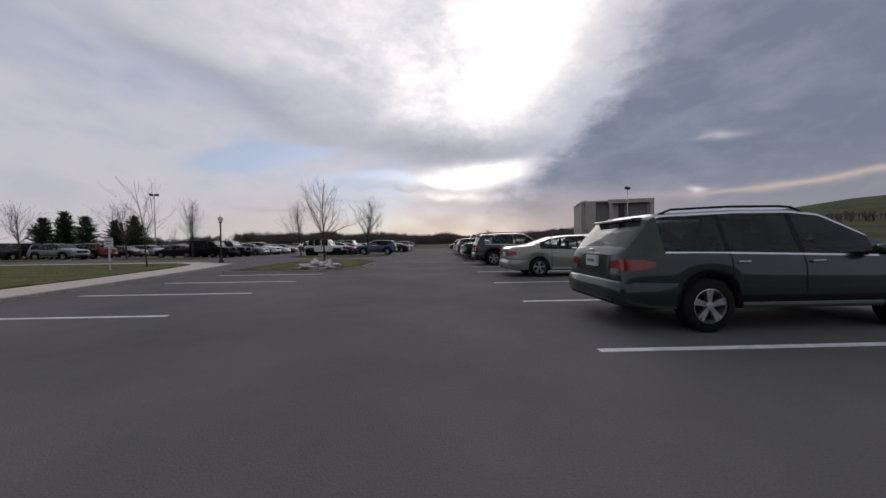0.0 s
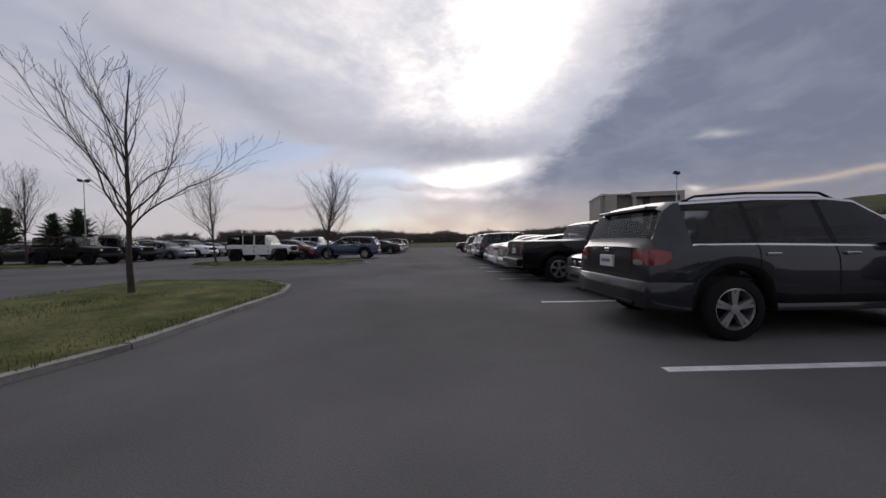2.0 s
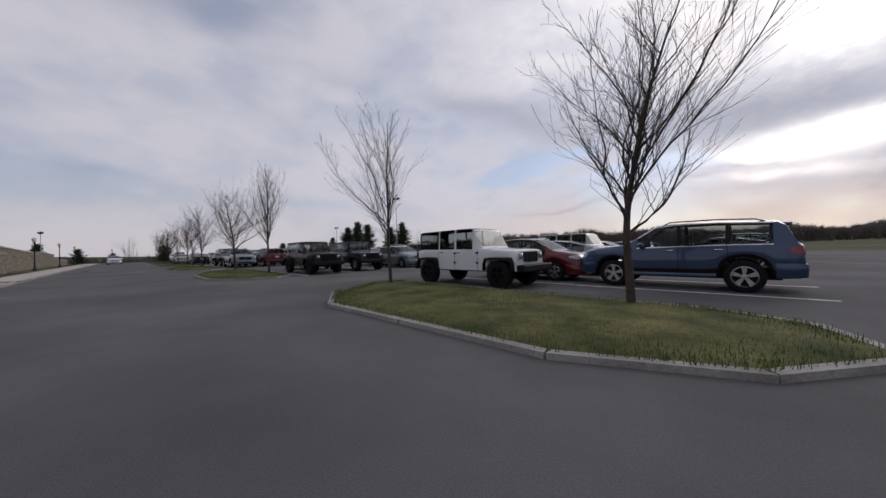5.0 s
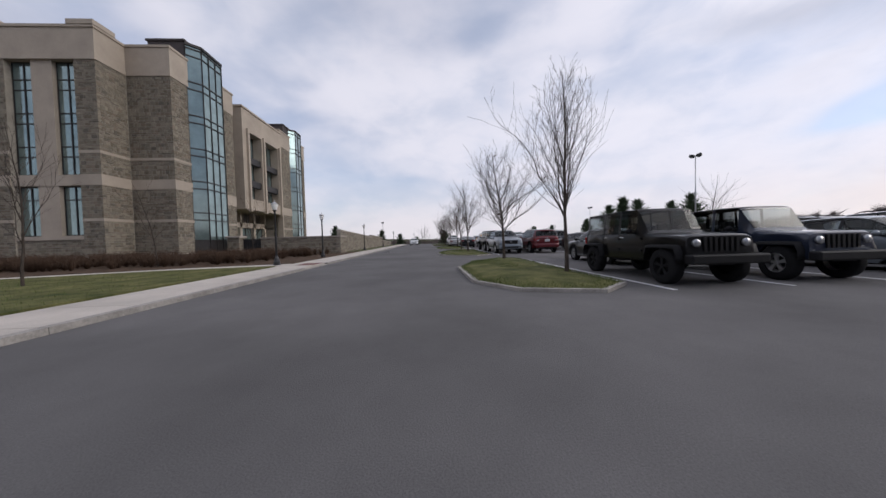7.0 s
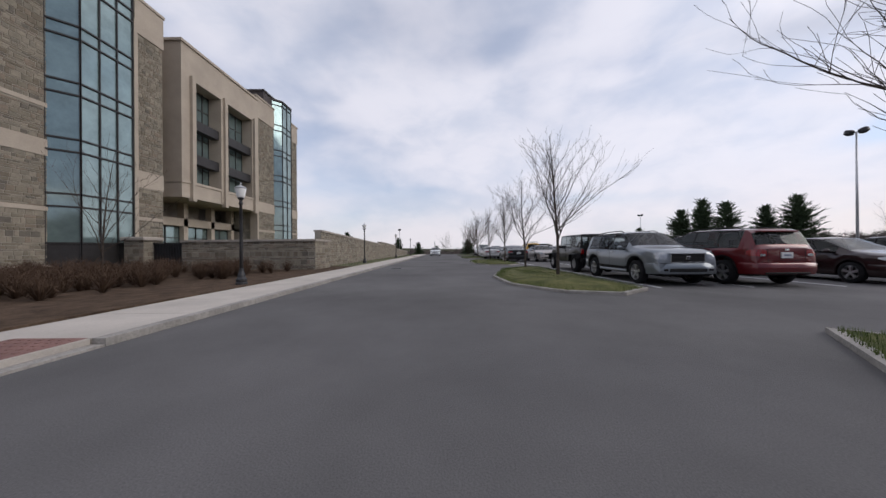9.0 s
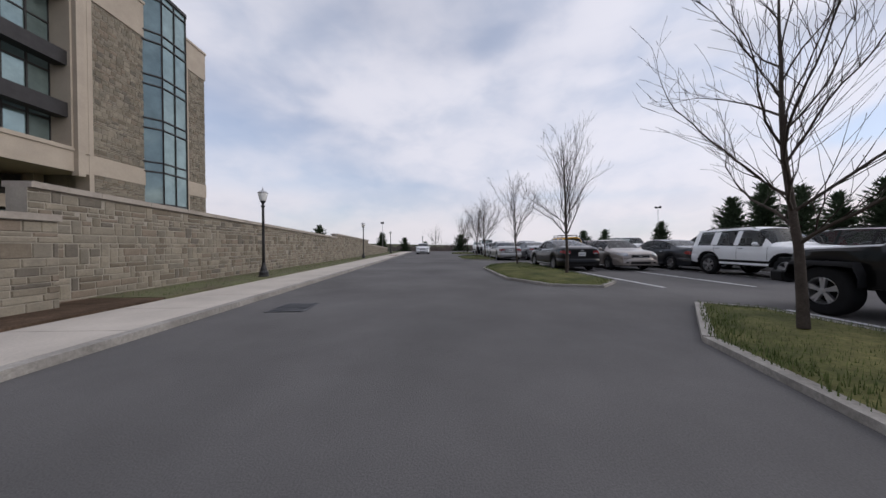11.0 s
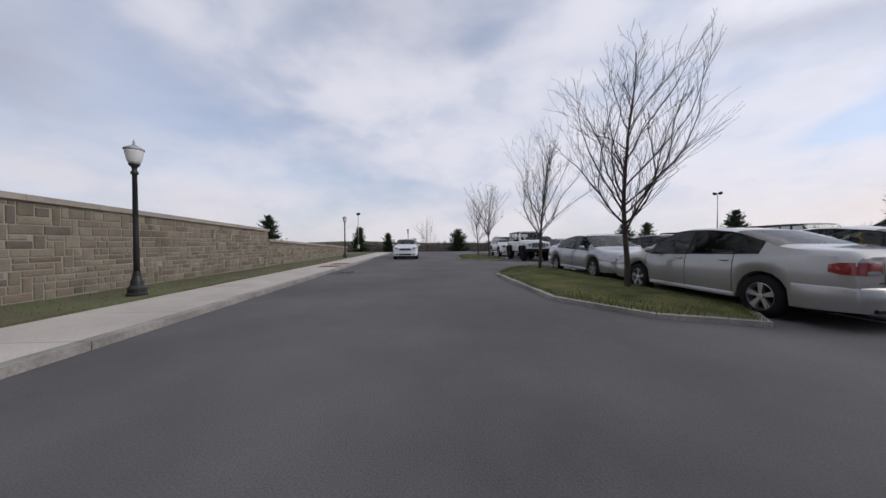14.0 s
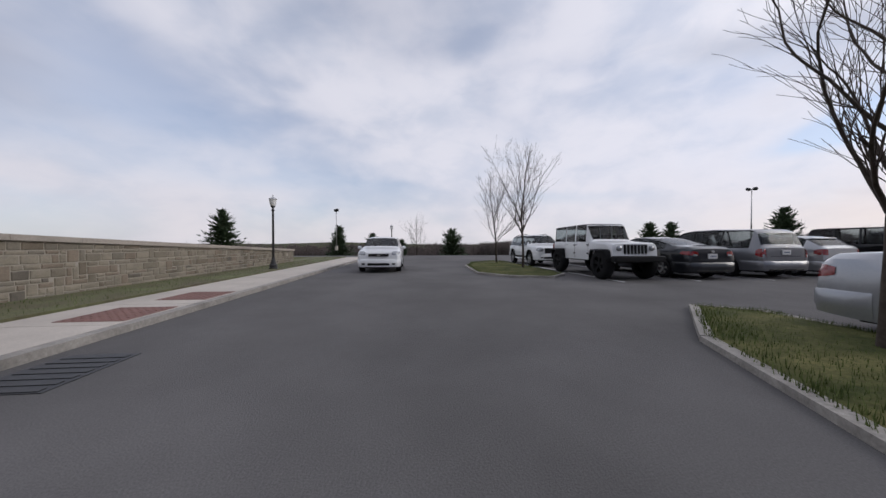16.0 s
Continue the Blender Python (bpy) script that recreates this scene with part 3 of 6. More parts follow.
def stone_layout(x0, x1, z0, z1, rng):
    """Random ashlar: courses of two heights, now and then a tall stone over two courses."""
    out, z = [], 0.06
    rows = []
    while z < max(z0, z1) - 0.02:
        h = rng.choice((0.085, 0.105, 0.125, 0.15, 0.18))
        rows.append((z, h))
        z += h
    taken = {}
    for r, (z, h) in enumerate(rows):
        x = x0
        while x > x1:
            w = rng.choice((0.14, 0.18, 0.22, 0.28, 0.36, 0.46)) * rng.uniform(0.85, 1.15)
            blocked = [b for b in taken.get(r, []) if b[0] < x and b[1] > x - w]
            if blocked:
                edge = max(b[1] for b in blocked)
                if x - edge > 0.1:
                    w = x - edge
                else:
                    x = min(b[0] for b in blocked)
                    continue
            top = z + h
            if w < 0.27 and r + 1 < len(rows) and rng.random() < 0.30:
                top = rows[r + 1][0] + rows[r + 1][1]
                taken.setdefault(r + 1, []).append((x - w, x))
            limit = z0 + (z1 - z0) * (x0 - x + w / 2) / (x0 - x1) - 0.012
            a, b = max(x - w, x1), min(x, x0)
            if b - a > 0.06 and min(top, limit) - z > 0.05:
                out.append((a, b, z, min(top, limit)))
            x -= w
    return out


def stone_mesh(bm, w, h, d, rng, at=(0, 0, 0)):
    """One split-faced stone: bevelled rim, uneven face; back at y = 0, face towards +y."""
    g, e = 0.009, min(0.012, w * 0.12, h * 0.12)
    X, Y, Z = at
    j = lambda: rng.uniform(-0.004, 0.004)
    rim = [(g, g), (w - g, g), (w - g, h - g), (g, h - g)]
    back = [bm.verts.new((X + p + j(), Y, Z + q + j())) for p, q in rim]
    face = [bm.verts.new((X + p + (e if p < w / 2 else -e) + j(), Y + d * rng.uniform(0.75, 1.0), Z + q + (e if q < h / 2 else -e) + j())) for p, q in rim]
    c = bm.verts.new((X + w / 2 + j() * 4, Y + d * rng.uniform(1.05, 1.35), Z + h / 2 + j() * 3))
    for i in range(4):
        k = (i + 1) % 4
        bm.faces.new((back[k], back[i], face[i], face[k]))
        bm.faces.new((face[k], face[i], c))


def clad(bm, start, end, z0, z1, rng, skip=()):
    """Rough coursed stones over an upright face from start to end, its outside on the right of that way; skip: bands (low, high) left bare."""
    L = math.dist(start, end)
    ux, uy = (end[0] - start[0]) / L, (end[1] - start[1]) / L
    nx, ny = uy, -ux
    z = z0
    while z < z1 - 0.05:
        h = min(rng.choice((0.08, 0.10, 0.12, 0.15, 0.20, 0.26)), z1 - z)
        bare = [hi for lo, hi in skip if lo - 0.04 < z + h and z < hi]
        if bare:
            lo = min(lo for lo, hi in skip if lo - 0.04 < z + h and z < hi)
            if lo - z > 0.06:
                h = lo - z
            else:
                z = max(bare)
                continue
        u = -rng.uniform(0, 0.2)
        while u < L:
            w = rng.uniform(0.16, 0.42) if h > 0.14 else rng.uniform(0.2, 0.66)
            a, b = max(0.0, u), min(L, u + w)
            u += w
            if b - a < 0.05:
                continue
            g, d = 0.007, rng.uniform(0.016, 0.03)
            e = min(0.012, (b - a) * 0.15, h * 0.15)
            rim = [(a + g, z + g), (b - g, z + g), (b - g, z + h - g), (a + g, z + h - g)]
            back, face = [], []
            for p, q in rim:
                back.append(bm.verts.new((start[0] + ux * p, start[1] + uy * p, q)))
                p2, q2, o = p + (e if p < (a + b) / 2 else -e), q + (e if q < z + h / 2 else -e), d * rng.uniform(0.7, 1.0)
                face.append(bm.verts.new((start[0] + ux * p2 + nx * o, start[1] + uy * p2 + ny * o, q2)))
            bm.faces.new(face)
            for i in range(4):
                bm.faces.new((back[i], back[(i + 1) % 4], face[(i + 1) % 4], face[i]))
        z += h


def stones_on(owner, faces, seed):
    rng = random.Random(seed)
    bm = bmesh.new()
    for f in faces:
        clad(bm, *f[:4], rng, f[4] if len(f) > 4 else ())
    tagged(part("stone_facing", bm, STONES_FAR, owner), "coursed tan and grey rubble stones", kind="stuff")


WALL_RUNS = []
WALL_Y = 20.06
RUNS = (("wall_1", -47.06, -64.8, 2.29, 1.76, WALL_Y, "grey and tan coursed stone wall with a flat coping"),
        ("wall_2", -64.8, -76.0, 2.02, 1.73, WALL_Y, "higher stretch of the coursed stone boundary wall"),
        ("wall_3", -76.0, -90.5, 1.28, 0.77, WALL_Y, "lower stretch of the stone wall near the junction"))
for name, x0, x1, z0, z1, yf, label in RUNS:
    WALL_RUNS.append((wall_run(name, x0, x1, z0, z1, yf, label), x0, x1, z0, z1, yf))
# low forecourt wall by the gate: one face towards the approach, one along the pavement
fore = thing("forecourt_wall", "low coursed stone forecourt wall beside the gate", "wall", kind="structure")
bm = bmesh.new()
box(bm, -45.25, -44.87, 13.4, 20.2, -0.1, 1.66)
box(bm, -47.02, -44.86, 20.203, 20.6, -0.1, 1.657)
part("core", bm, MORTAR, fore)
stones_on(fore, [((-44.87, 13.4), (-44.87, 20.62), 0.08, 1.66), ((-44.84, 20.6), (-47.02, 20.6), 0.08, 1.65)], 61)
bm = bmesh.new()
box(bm, -45.32, -44.78, 13.36, 20.13, 1.66, 1.77)
box(bm, -47.02, -44.77, 20.135, 20.68, 1.66, 1.775)
part("coping", bm, COPING, fore, "pale cast stone coping")

# ---- the stone building ----
hall = thing("hall", "three storey tan stone college hall with tall windows", "building", kind="structure")


def hall_part(name, boxes, mat, label="", parent=None, bev=0.0):
    bm = bmesh.new()
    for b in boxes:
        box(bm, *b)
    if bev:
        bevelled(bm, bev)
    return part(name, bm, mat, parent or hall, label)


XE = -38.3                     # east face of the long wing
YW, YT = 6.3, 9.5              # north end of the wing; north face of the tower and piers
EAVE, TOP = 14.1, 16.2         # foot and head of the smooth stone frieze
BAYS = [2.65 - 6.45 * k for k in range(7)]
BANDS = ((0.0, 0.62), (3.05, 3.25), (5.55, 6.3), (7.75, 7.95))
core, trim, faces = [(-55, XE - 1.2, -46, YW - 0.03, 0, TOP - 0.3)], [], []
for yb in BAYS:
    core.append((XE - 1.2, XE - 0.03, yb - 4.23, yb - 2.22, 0.0, EAVE))        # pier beside the pair
    core.append((XE - 1.2, XE - 0.13, yb - 2.2, yb + 2.23, 0.0, 1.8))          # wall below the sills
    faces.append(((XE - 0.03, yb - 4.23), (XE - 0.03, yb - 2.22), 0.6, EAVE, BANDS))
    faces.append(((XE - 0.13, yb - 2.2), (XE - 0.13, yb + 2.23), 0.6, 1.8))
    trim.append((XE - 1.2, XE - 0.05, yb - 2.2, yb + 2.23, 1.8, 2.08))         # sill
    trim.append((XE - 1.2, XE - 0.10, yb - 2.2, yb + 2.23, 5.55, 6.3))         # spandrel
    trim.append((XE - 1.2, XE - 0.14, yb - 0.66, yb + 0.69, 2.08, 5.55))       # post between the lower pair
    trim.append((XE - 1.2, XE - 0.14, yb - 0.66, yb + 0.69, 6.3, EAVE))        # post between the upper pair
    for lo, hi in BANDS[1:]:
        trim.append((XE - 0.4, XE + 0.01, yb - 4.21, yb - 2.24, lo, hi))
    trim.append((XE - 1.0, XE + 0.14, yb - 4.0, yb - 2.4, TOP + 0.18, TOP + 0.5))
core.append((XE - 1.2, XE - 0.03, 4.88, YW - 0.03, 0.0, EAVE))
faces.append(((XE - 0.03, 4.88), (XE - 0.03, YW), 0.6, EAVE, BANDS))
faces.append(((XE - 0.02, YW - 0.03), (-40.5, YW - 0.03), 0.6, EAVE, BANDS))
for lo, hi in BANDS[1:]:
    trim.append((-40.5, XE + 0.01, 4.9, YW + 0.01, lo, hi))
trim.append((-40.5, XE + 0.03, -46, YW + 0.03, EAVE, TOP))
trim.append((-40.5, XE + 0.10, -46, YW + 0.10, TOP, TOP + 0.18))
trim.append((XE - 1.4, XE + 0.14, 4.7, YW + 0.14, TOP + 0.18, TOP + 0.5))
trim.append((-40.5, XE + 0.08, -46, YW + 0.08, 0.0, 0.6))
hall_part("wing_core", core, MORTAR, "mortar bed behind the rubble stone")
hall_part("wing_trim", trim, TRIMSTONE, "smooth buff cast stone bands")
stones_on(hall, faces, 62)


def window_unit(x, y0, y1, z0, z1, cols, rows, axis="y"):
    """A framed window facing +x (axis y) or +y (axis x), with its bars and panes."""
    w = new("window")
    w.parent = hall
    bars = []
    for i in range(cols + 1):
        p = y0 + (y1 - y0) * i / cols
        bars.append((x - 0.04, x + 0.05, max(y0, p - 0.035), min(y1, p + 0.035), z0, z1))
    for k in rows:
        bars.append((x - 0.035, x + 0.045, y0, y1, k - 0.035, k + 0.035))
    pane = (x - 0.02, x, y0, y1, z0, z1)
    if axis == "x":
        bars = [(b[2], b[3], b[0], b[1], b[4], b[5]) for b in bars]
        pane = (pane[2], pane[3], pane[0], pane[1], pane[4], pane[5])
    hall_part("frame", bars, BRONZE, "dark bronze glazing bars", w)
    hall_part("pane", [pane], BWIN, "greenish reflecting glass", w)
    return w


for yb in BAYS:
    for a, b in ((yb + 0.70, yb + 2.22), (yb - 2.19, yb - 0.67)):
        window_unit(XE - 0.45, a, b, 2.09, 5.54, 2, (2.12, 4.6, 5.5))
        window_unit(XE - 0.45, a, b, 6.31, EAVE - 0.01, 2, (6.35, 7.6, 8.3, 9.9, 10.6, 12.2, 12.9, 14.05))
# corner tower
hall_part("tower_core", [(-44.0, -40.53, YW - 0.02, YT - 0.03, 0.0, EAVE)], MORTAR, "")
stones_on(hall, [((-40.53, YW), (-40.53, YT), 0.6, EAVE, BANDS), ((-40.52, YT - 0.03), (-42.6, YT - 0.03), 0.6, EAVE, BANDS)], 63)
ttrim = [(-44.0, -40.47, YW + 0.03, YT + 0.03, EAVE, TOP), (-44.0, -40.41, YW + 0.1, YT + 0.09, TOP, TOP + 0.18), (-44.0, -40.42, YW + 0.08, YT + 0.08, 0.0, 0.6)]
ttrim += [(-44.0, -40.49, YW + 0.01, YT + 0.01, lo, hi) for lo, hi in BANDS[1:]]
hall_part("tower_trim", ttrim, TRIMSTONE, "buff stone bands and cap")
hall_part("tower_hat", [(-45.7, -42.2, 6.6, YT - 0.1, TOP, 17.75), (-45.8, -42.1, 6.5, YT, 17.75, 17.9)], SLATE, "dark slate penthouse")


# glazed bay: three faces
def glazed_bay(xa, xb, y_out, z1, depth):
    bay = new("glazed_bay")
    bay.parent = hall
    corners = [(xa, y_out - depth), (xa - depth, y_out), (xb + depth, y_out), (xb, y_out - depth)]
    bm, bg = bmesh.new(), bmesh.new()
    for (ax, ay), (bx, by) in zip(corners, corners[1:]):
        q = [bg.verts.new(p) for p in ((ax, ay, 1.6), (bx, by, 1.6), (bx, by, z1), (ax, ay, z1))]
        bg.faces.new(q)
        L = math.hypot(bx - ax, by - ay)
        tx, ty = (bx - ax) / L, (by - ay) / L
        nx, ny = ty, -tx
        if ny < 0:
            nx, ny = -nx, -ny
        cols = max(1, round(L / 0.8))

        def bar(u0, u1, za, zb, out=0.06):
            pts = [(ax + tx * u0, ay + ty * u0), (ax + tx * u1, ay + ty * u1)]
            o = [(p[0] + nx * out, p[1] + ny * out) for p in pts]
            ring = [pts[0], pts[1], o[1], o[0]]
            lo = [bm.verts.new((*p, za)) for p in ring]
            hi = [bm.verts.new((*p, zb)) for p in ring]
            bm.faces.new(lo[::-1])
            bm.faces.new(hi)
            for i in range(4):
                bm.faces.new((lo[i], lo[(i + 1) % 4], hi[(i + 1) % 4], hi[i]))
        for i in range(cols + 1):
            bar(max(0, L * i / cols - 0.028), min(L, L * i / cols + 0.028), 0.0, z1)
        z = 1.6
        for dz in (1.7, 0.6, 2.0, 0.6, 2.1, 0.6, 2.1, 0.6, 2.1, 0.6, 2.1, 0.6, 2.0):
            if z > z1:
                break
            bar(0, L, z - 0.04, z + 0.04, 0.07)
            z += dz
        bar(0, L, 0.0, 1.6, 0.02)
        bar(0, L, z1 - 0.1, z1 + 0.1, 0.1)
    part("bay_glass", bg, BWIN, bay, "tall greenish curtain glass")
    part("bay_frame", bm, BRONZE, bay, "dark bronze curtain wall bars")
    hall_part("bay_core", [(xb + 0.05, xa - 0.05, y_out - 2.6, y_out - depth - 0.02, 0, z1)], BRONZE, "", bay)


glazed_bay(-42.2, -46.2, 10.2, 17.6, 0.75)
glazed_bay(-60.9, -64.3, 10.1, 17.2, 0.75)
# stone piers of the north front
PIERS = ((-48.1, -46.3), (-61.2, -58.0), (-66.2, -64.3))
core, trim, faces = [(-66.17, -58.0, -20, YT - 1.2, 0, EAVE)], [], []
for a, b in PIERS:
    core.append((a + 0.02, b - 0.02, 4.0, YT - 0.03, 0, EAVE))
    faces += [((b - 0.02, YT - 0.03), (a + 0.02, YT - 0.03), 0.6, EAVE, ((5.0, 6.0), (3.05, 3.25)))]
    trim += [(a - 0.03, b + 0.03, 4.0, YT + 0.03, EAVE, TOP - 0.1), (a - 0.09, b + 0.09, 4.0, YT + 0.09, TOP - 0.1, TOP + 0.06), (a, b, 4.0, YT + 0.02, 5.0, 6.0), (a, b, 4.0, YT + 0.02, 3.05, 3.25), (a - 0.02, b + 0.02, 4.0, YT + 0.06, 0, 0.6)]
    trim += [(b + 0.02, b + 0.24, YT - 0.5, YT + 0.2, 0, EAVE + 0.6)]
faces += [((-58.02, YT - 0.05), (-58.02, 6.0), 0.6, EAVE)]
hall_part("north_core", core, MORTAR, "")
hall_part("north_trim", trim, TRIMSTONE, "buff stone caps and corner strips")
stones_on(hall, faces, 64)
hall_part("second_hat", [(-63.6, -59.4, 5.6, YT - 0.1, TOP - 0.1, 17.3), (-63.7, -59.3, 5.5, YT, 17.3, 17.45)], SLATE, "dark slate penthouse")
# hanging oriel between the bays, over a deep entrance
OX0, OX1, OY = -57.7, -49.2, 9.75
hall_part("oriel", [(OX0, OX1, 6.0, OY, 13.3, 15.5), (OX0, OX1, 6.0, OY, 4.9, 6.1), (OX1 - 1.1, OX1, 6.0, OY, 6.1, 13.3), (OX0, OX0 + 0.75, 6.0, OY, 6.1, 13.3), (-53.5, -52.9, 6.0, OY + 0.04, 5.0, 13.3),
                    (OX0 - 0.1, OX1 + 0.1, 5.9, OY + 0.1, 15.5, 15.68), (OX0 - 0.05, OX1 + 0.05, 5.95, OY + 0.06, 5.9, 6.02)], TRIMSTONE, "projecting buff stone oriel")
for xm in (OX1 - 1.0, OX0 + 0.35, -53.45):
    hall_part("oriel_fin", [(xm, xm + 0.32, OY - 0.1, OY + 0.22, 4.7, 13.5)], TRIMSTONE, "slim stone fin")
hall_part("oriel_back", [(-58.2, -48.1, 5.0, 6.0, 0, 15.2)], PANELDARK)
for xa, xb in ((-52.9, OX1 - 1.1), (OX0 + 0.75, -53.5)):
    window_unit(OY - 1.0, xa, xb, 6.1, 13.3, 4, (6.2, 7.4, 8.0, 9.7, 10.3, 12.0, 13.2), "x")
    for z in (7.5, 10.0):
        hall_part("sun_screen", [(xa, xb, OY - 0.75, OY - 0.15, z, z + 0.05), (xa, xb, OY - 0.2, OY - 0.15, z + 0.05, z + 0.7)], BRONZE, "dark metal sun screen")
hall_part("entrance", [(OX0, OX1, 7.0, 7.5, 3.1, 3.7), (OX1 - 0.4, OX1, 7.0, 7.5, 0, 4.9), (-52.4, -52.0, 7.0, 7.5, 0, 4.9), (-55.2, -54.8, 7.0, 7.5, 0, 4.9), (OX0, OX0 + 0.4, 7.0, 7.5, 0, 4.9)], TRIMSTONE, "stone door frames under the oriel")
for xa, xb in ((-52.0, OX1 - 0.4), (-54.8, -52.4), (OX0 + 0.4, -55.2)):
    window_unit(7.1, xa, xb, 0.1, 3.1, 2, (0.1, 2.2, 3.05), "x")
hall_part("roof", [(-66.0, -40.5, -46, 6.0, EAVE - 0.1, EAVE + 0.5)], SLATE)
# gate between tower and forecourt wall
gate = thing("metal_gate", "black metal gate beside a stone pier", "gate")
for i in range(11):
    bm = bmesh.new()
    box(bm, -45.03, -44.99, 11.78 + i * 0.15, 11.81 + i * 0.15, 0.13, 1.7)
    part("bar", bm, BLACK, gate)
for lo in (0.22, 1.55):
    bm = bmesh.new()
    box(bm, -45.04, -44.98, 11.73, 13.36, lo, lo + 0.08)
    part("rail", bm, BLACK, gate)
bm = bmesh.new()
box(bm, -45.06, -45.045, 11.75, 13.34, 0.3, 1.55)
part("screen", bm, BLACK, gate, "dark perforated screen")
pier = thing("gate_pier", "short rubble stone gate pier with a cap", "pier")
bm = bmesh.new()
box(bm, -45.5, -44.53, 10.63, 11.67, 0, 1.75)
part("shaft", bm, MORTAR, pier)
stones_on(pier, [((-44.53, 10.62), (-44.53, 11.68), 0.14, 1.75), ((-44.52, 11.67), (-45.5, 11.67), 0.14, 1.75)], 65)
bm = bmesh.new()
box(bm, -45.6, -44.4, 10.5, 11.8, 1.75, 1.95)
bevelled(bm, 0.04)
part("cap", bm, COPING, pier, "pale stone cap")

# ---- the concrete hall beyond the lot: local x along its front, y into its depth ----
lab = thing("concrete_building", "pale windowless concrete block with ribbed panels", "building", (52.0, 108.0, 0), -15, kind="structure")
for name, bxs, mat, lbl in (
        ("block", [(0.0, 22.0, 2.4, 17.0, -1, 15.0)], PANEL, "pale precast concrete"),
        ("stair_tower", [(1.2, 4.4, 0.8, 2.4, 5.4, 15.0)], PANEL, ""),
        ("lintel", [(8.2, 22.2, 0.0, 0.8, 14.3, 15.6)], PANEL, "long concrete beam across the front"),
        ("corner_post", [(21.0, 22.2, 0.0, 0.9, -1, 14.3)], PANEL, ""),
        ("middle_post", [(8.6, 9.5, 0.0, 0.8, -1, 14.3)], PANEL, ""),
        ("lower_beam", [(1.6, 21.0, 0.2, 0.75, 4.6, 5.2)], PANEL, ""),
        ("roof_slab", [(0.6, 22.0, 0.8, 2.4, 15.0, 15.4)], PANEL, ""),
        ("ribbed_panel", [(4.4, 9.0, 2.2, 2.4, 5.3, 14.6)], PANELDARK, "grey ribbed cladding"),
        ("ribbed_panel", [(13.9, 20.8, 2.2, 2.4, 5.3, 14.6)], PANELDARK, "grey ribbed cladding"),
        ("dark_slot", [(12.1, 13.9, 2.1, 2.4, 0.0, 14.4)], BLACK, "dark vertical slot"),
        ("parapet", [(-0.2, 22.2, 2.5, 17.2, 15.0, 15.35)], PANEL, "")):
    bm = bmesh.new()
    for b in bxs:
        box(bm, *b)
    part(name, bm, mat, lab, lbl)
for i in range(4):
    bm = bmesh.new()
    box(bm, 0.6, 2.4, 4.0 + i * 3.4, 5.8 + i * 3.4, 15.35, 16.1)
    part("roof_vent", bm, STEEL, lab, "boxy roof vent")
for i in range(1, 5):
    bm = bmesh.new()
    box(bm, -0.03, -0.004, 2.4 + i * 2.9, 2.44 + i * 2.9, 0, 15.0)
    part("panel_joint", bm, PANELDARK, lab)

# ---- cars ----
def curve(points, x):
    """A value along (x, value) pairs, eased between them."""
    if x <= points[0][0]:
        return points[0][1]
    for (a, u), (b, v) in zip(points, points[1:]):
        if x <= b:
            return u + (v - u) * (x - a) / (b - a)
    return points[-1][1]


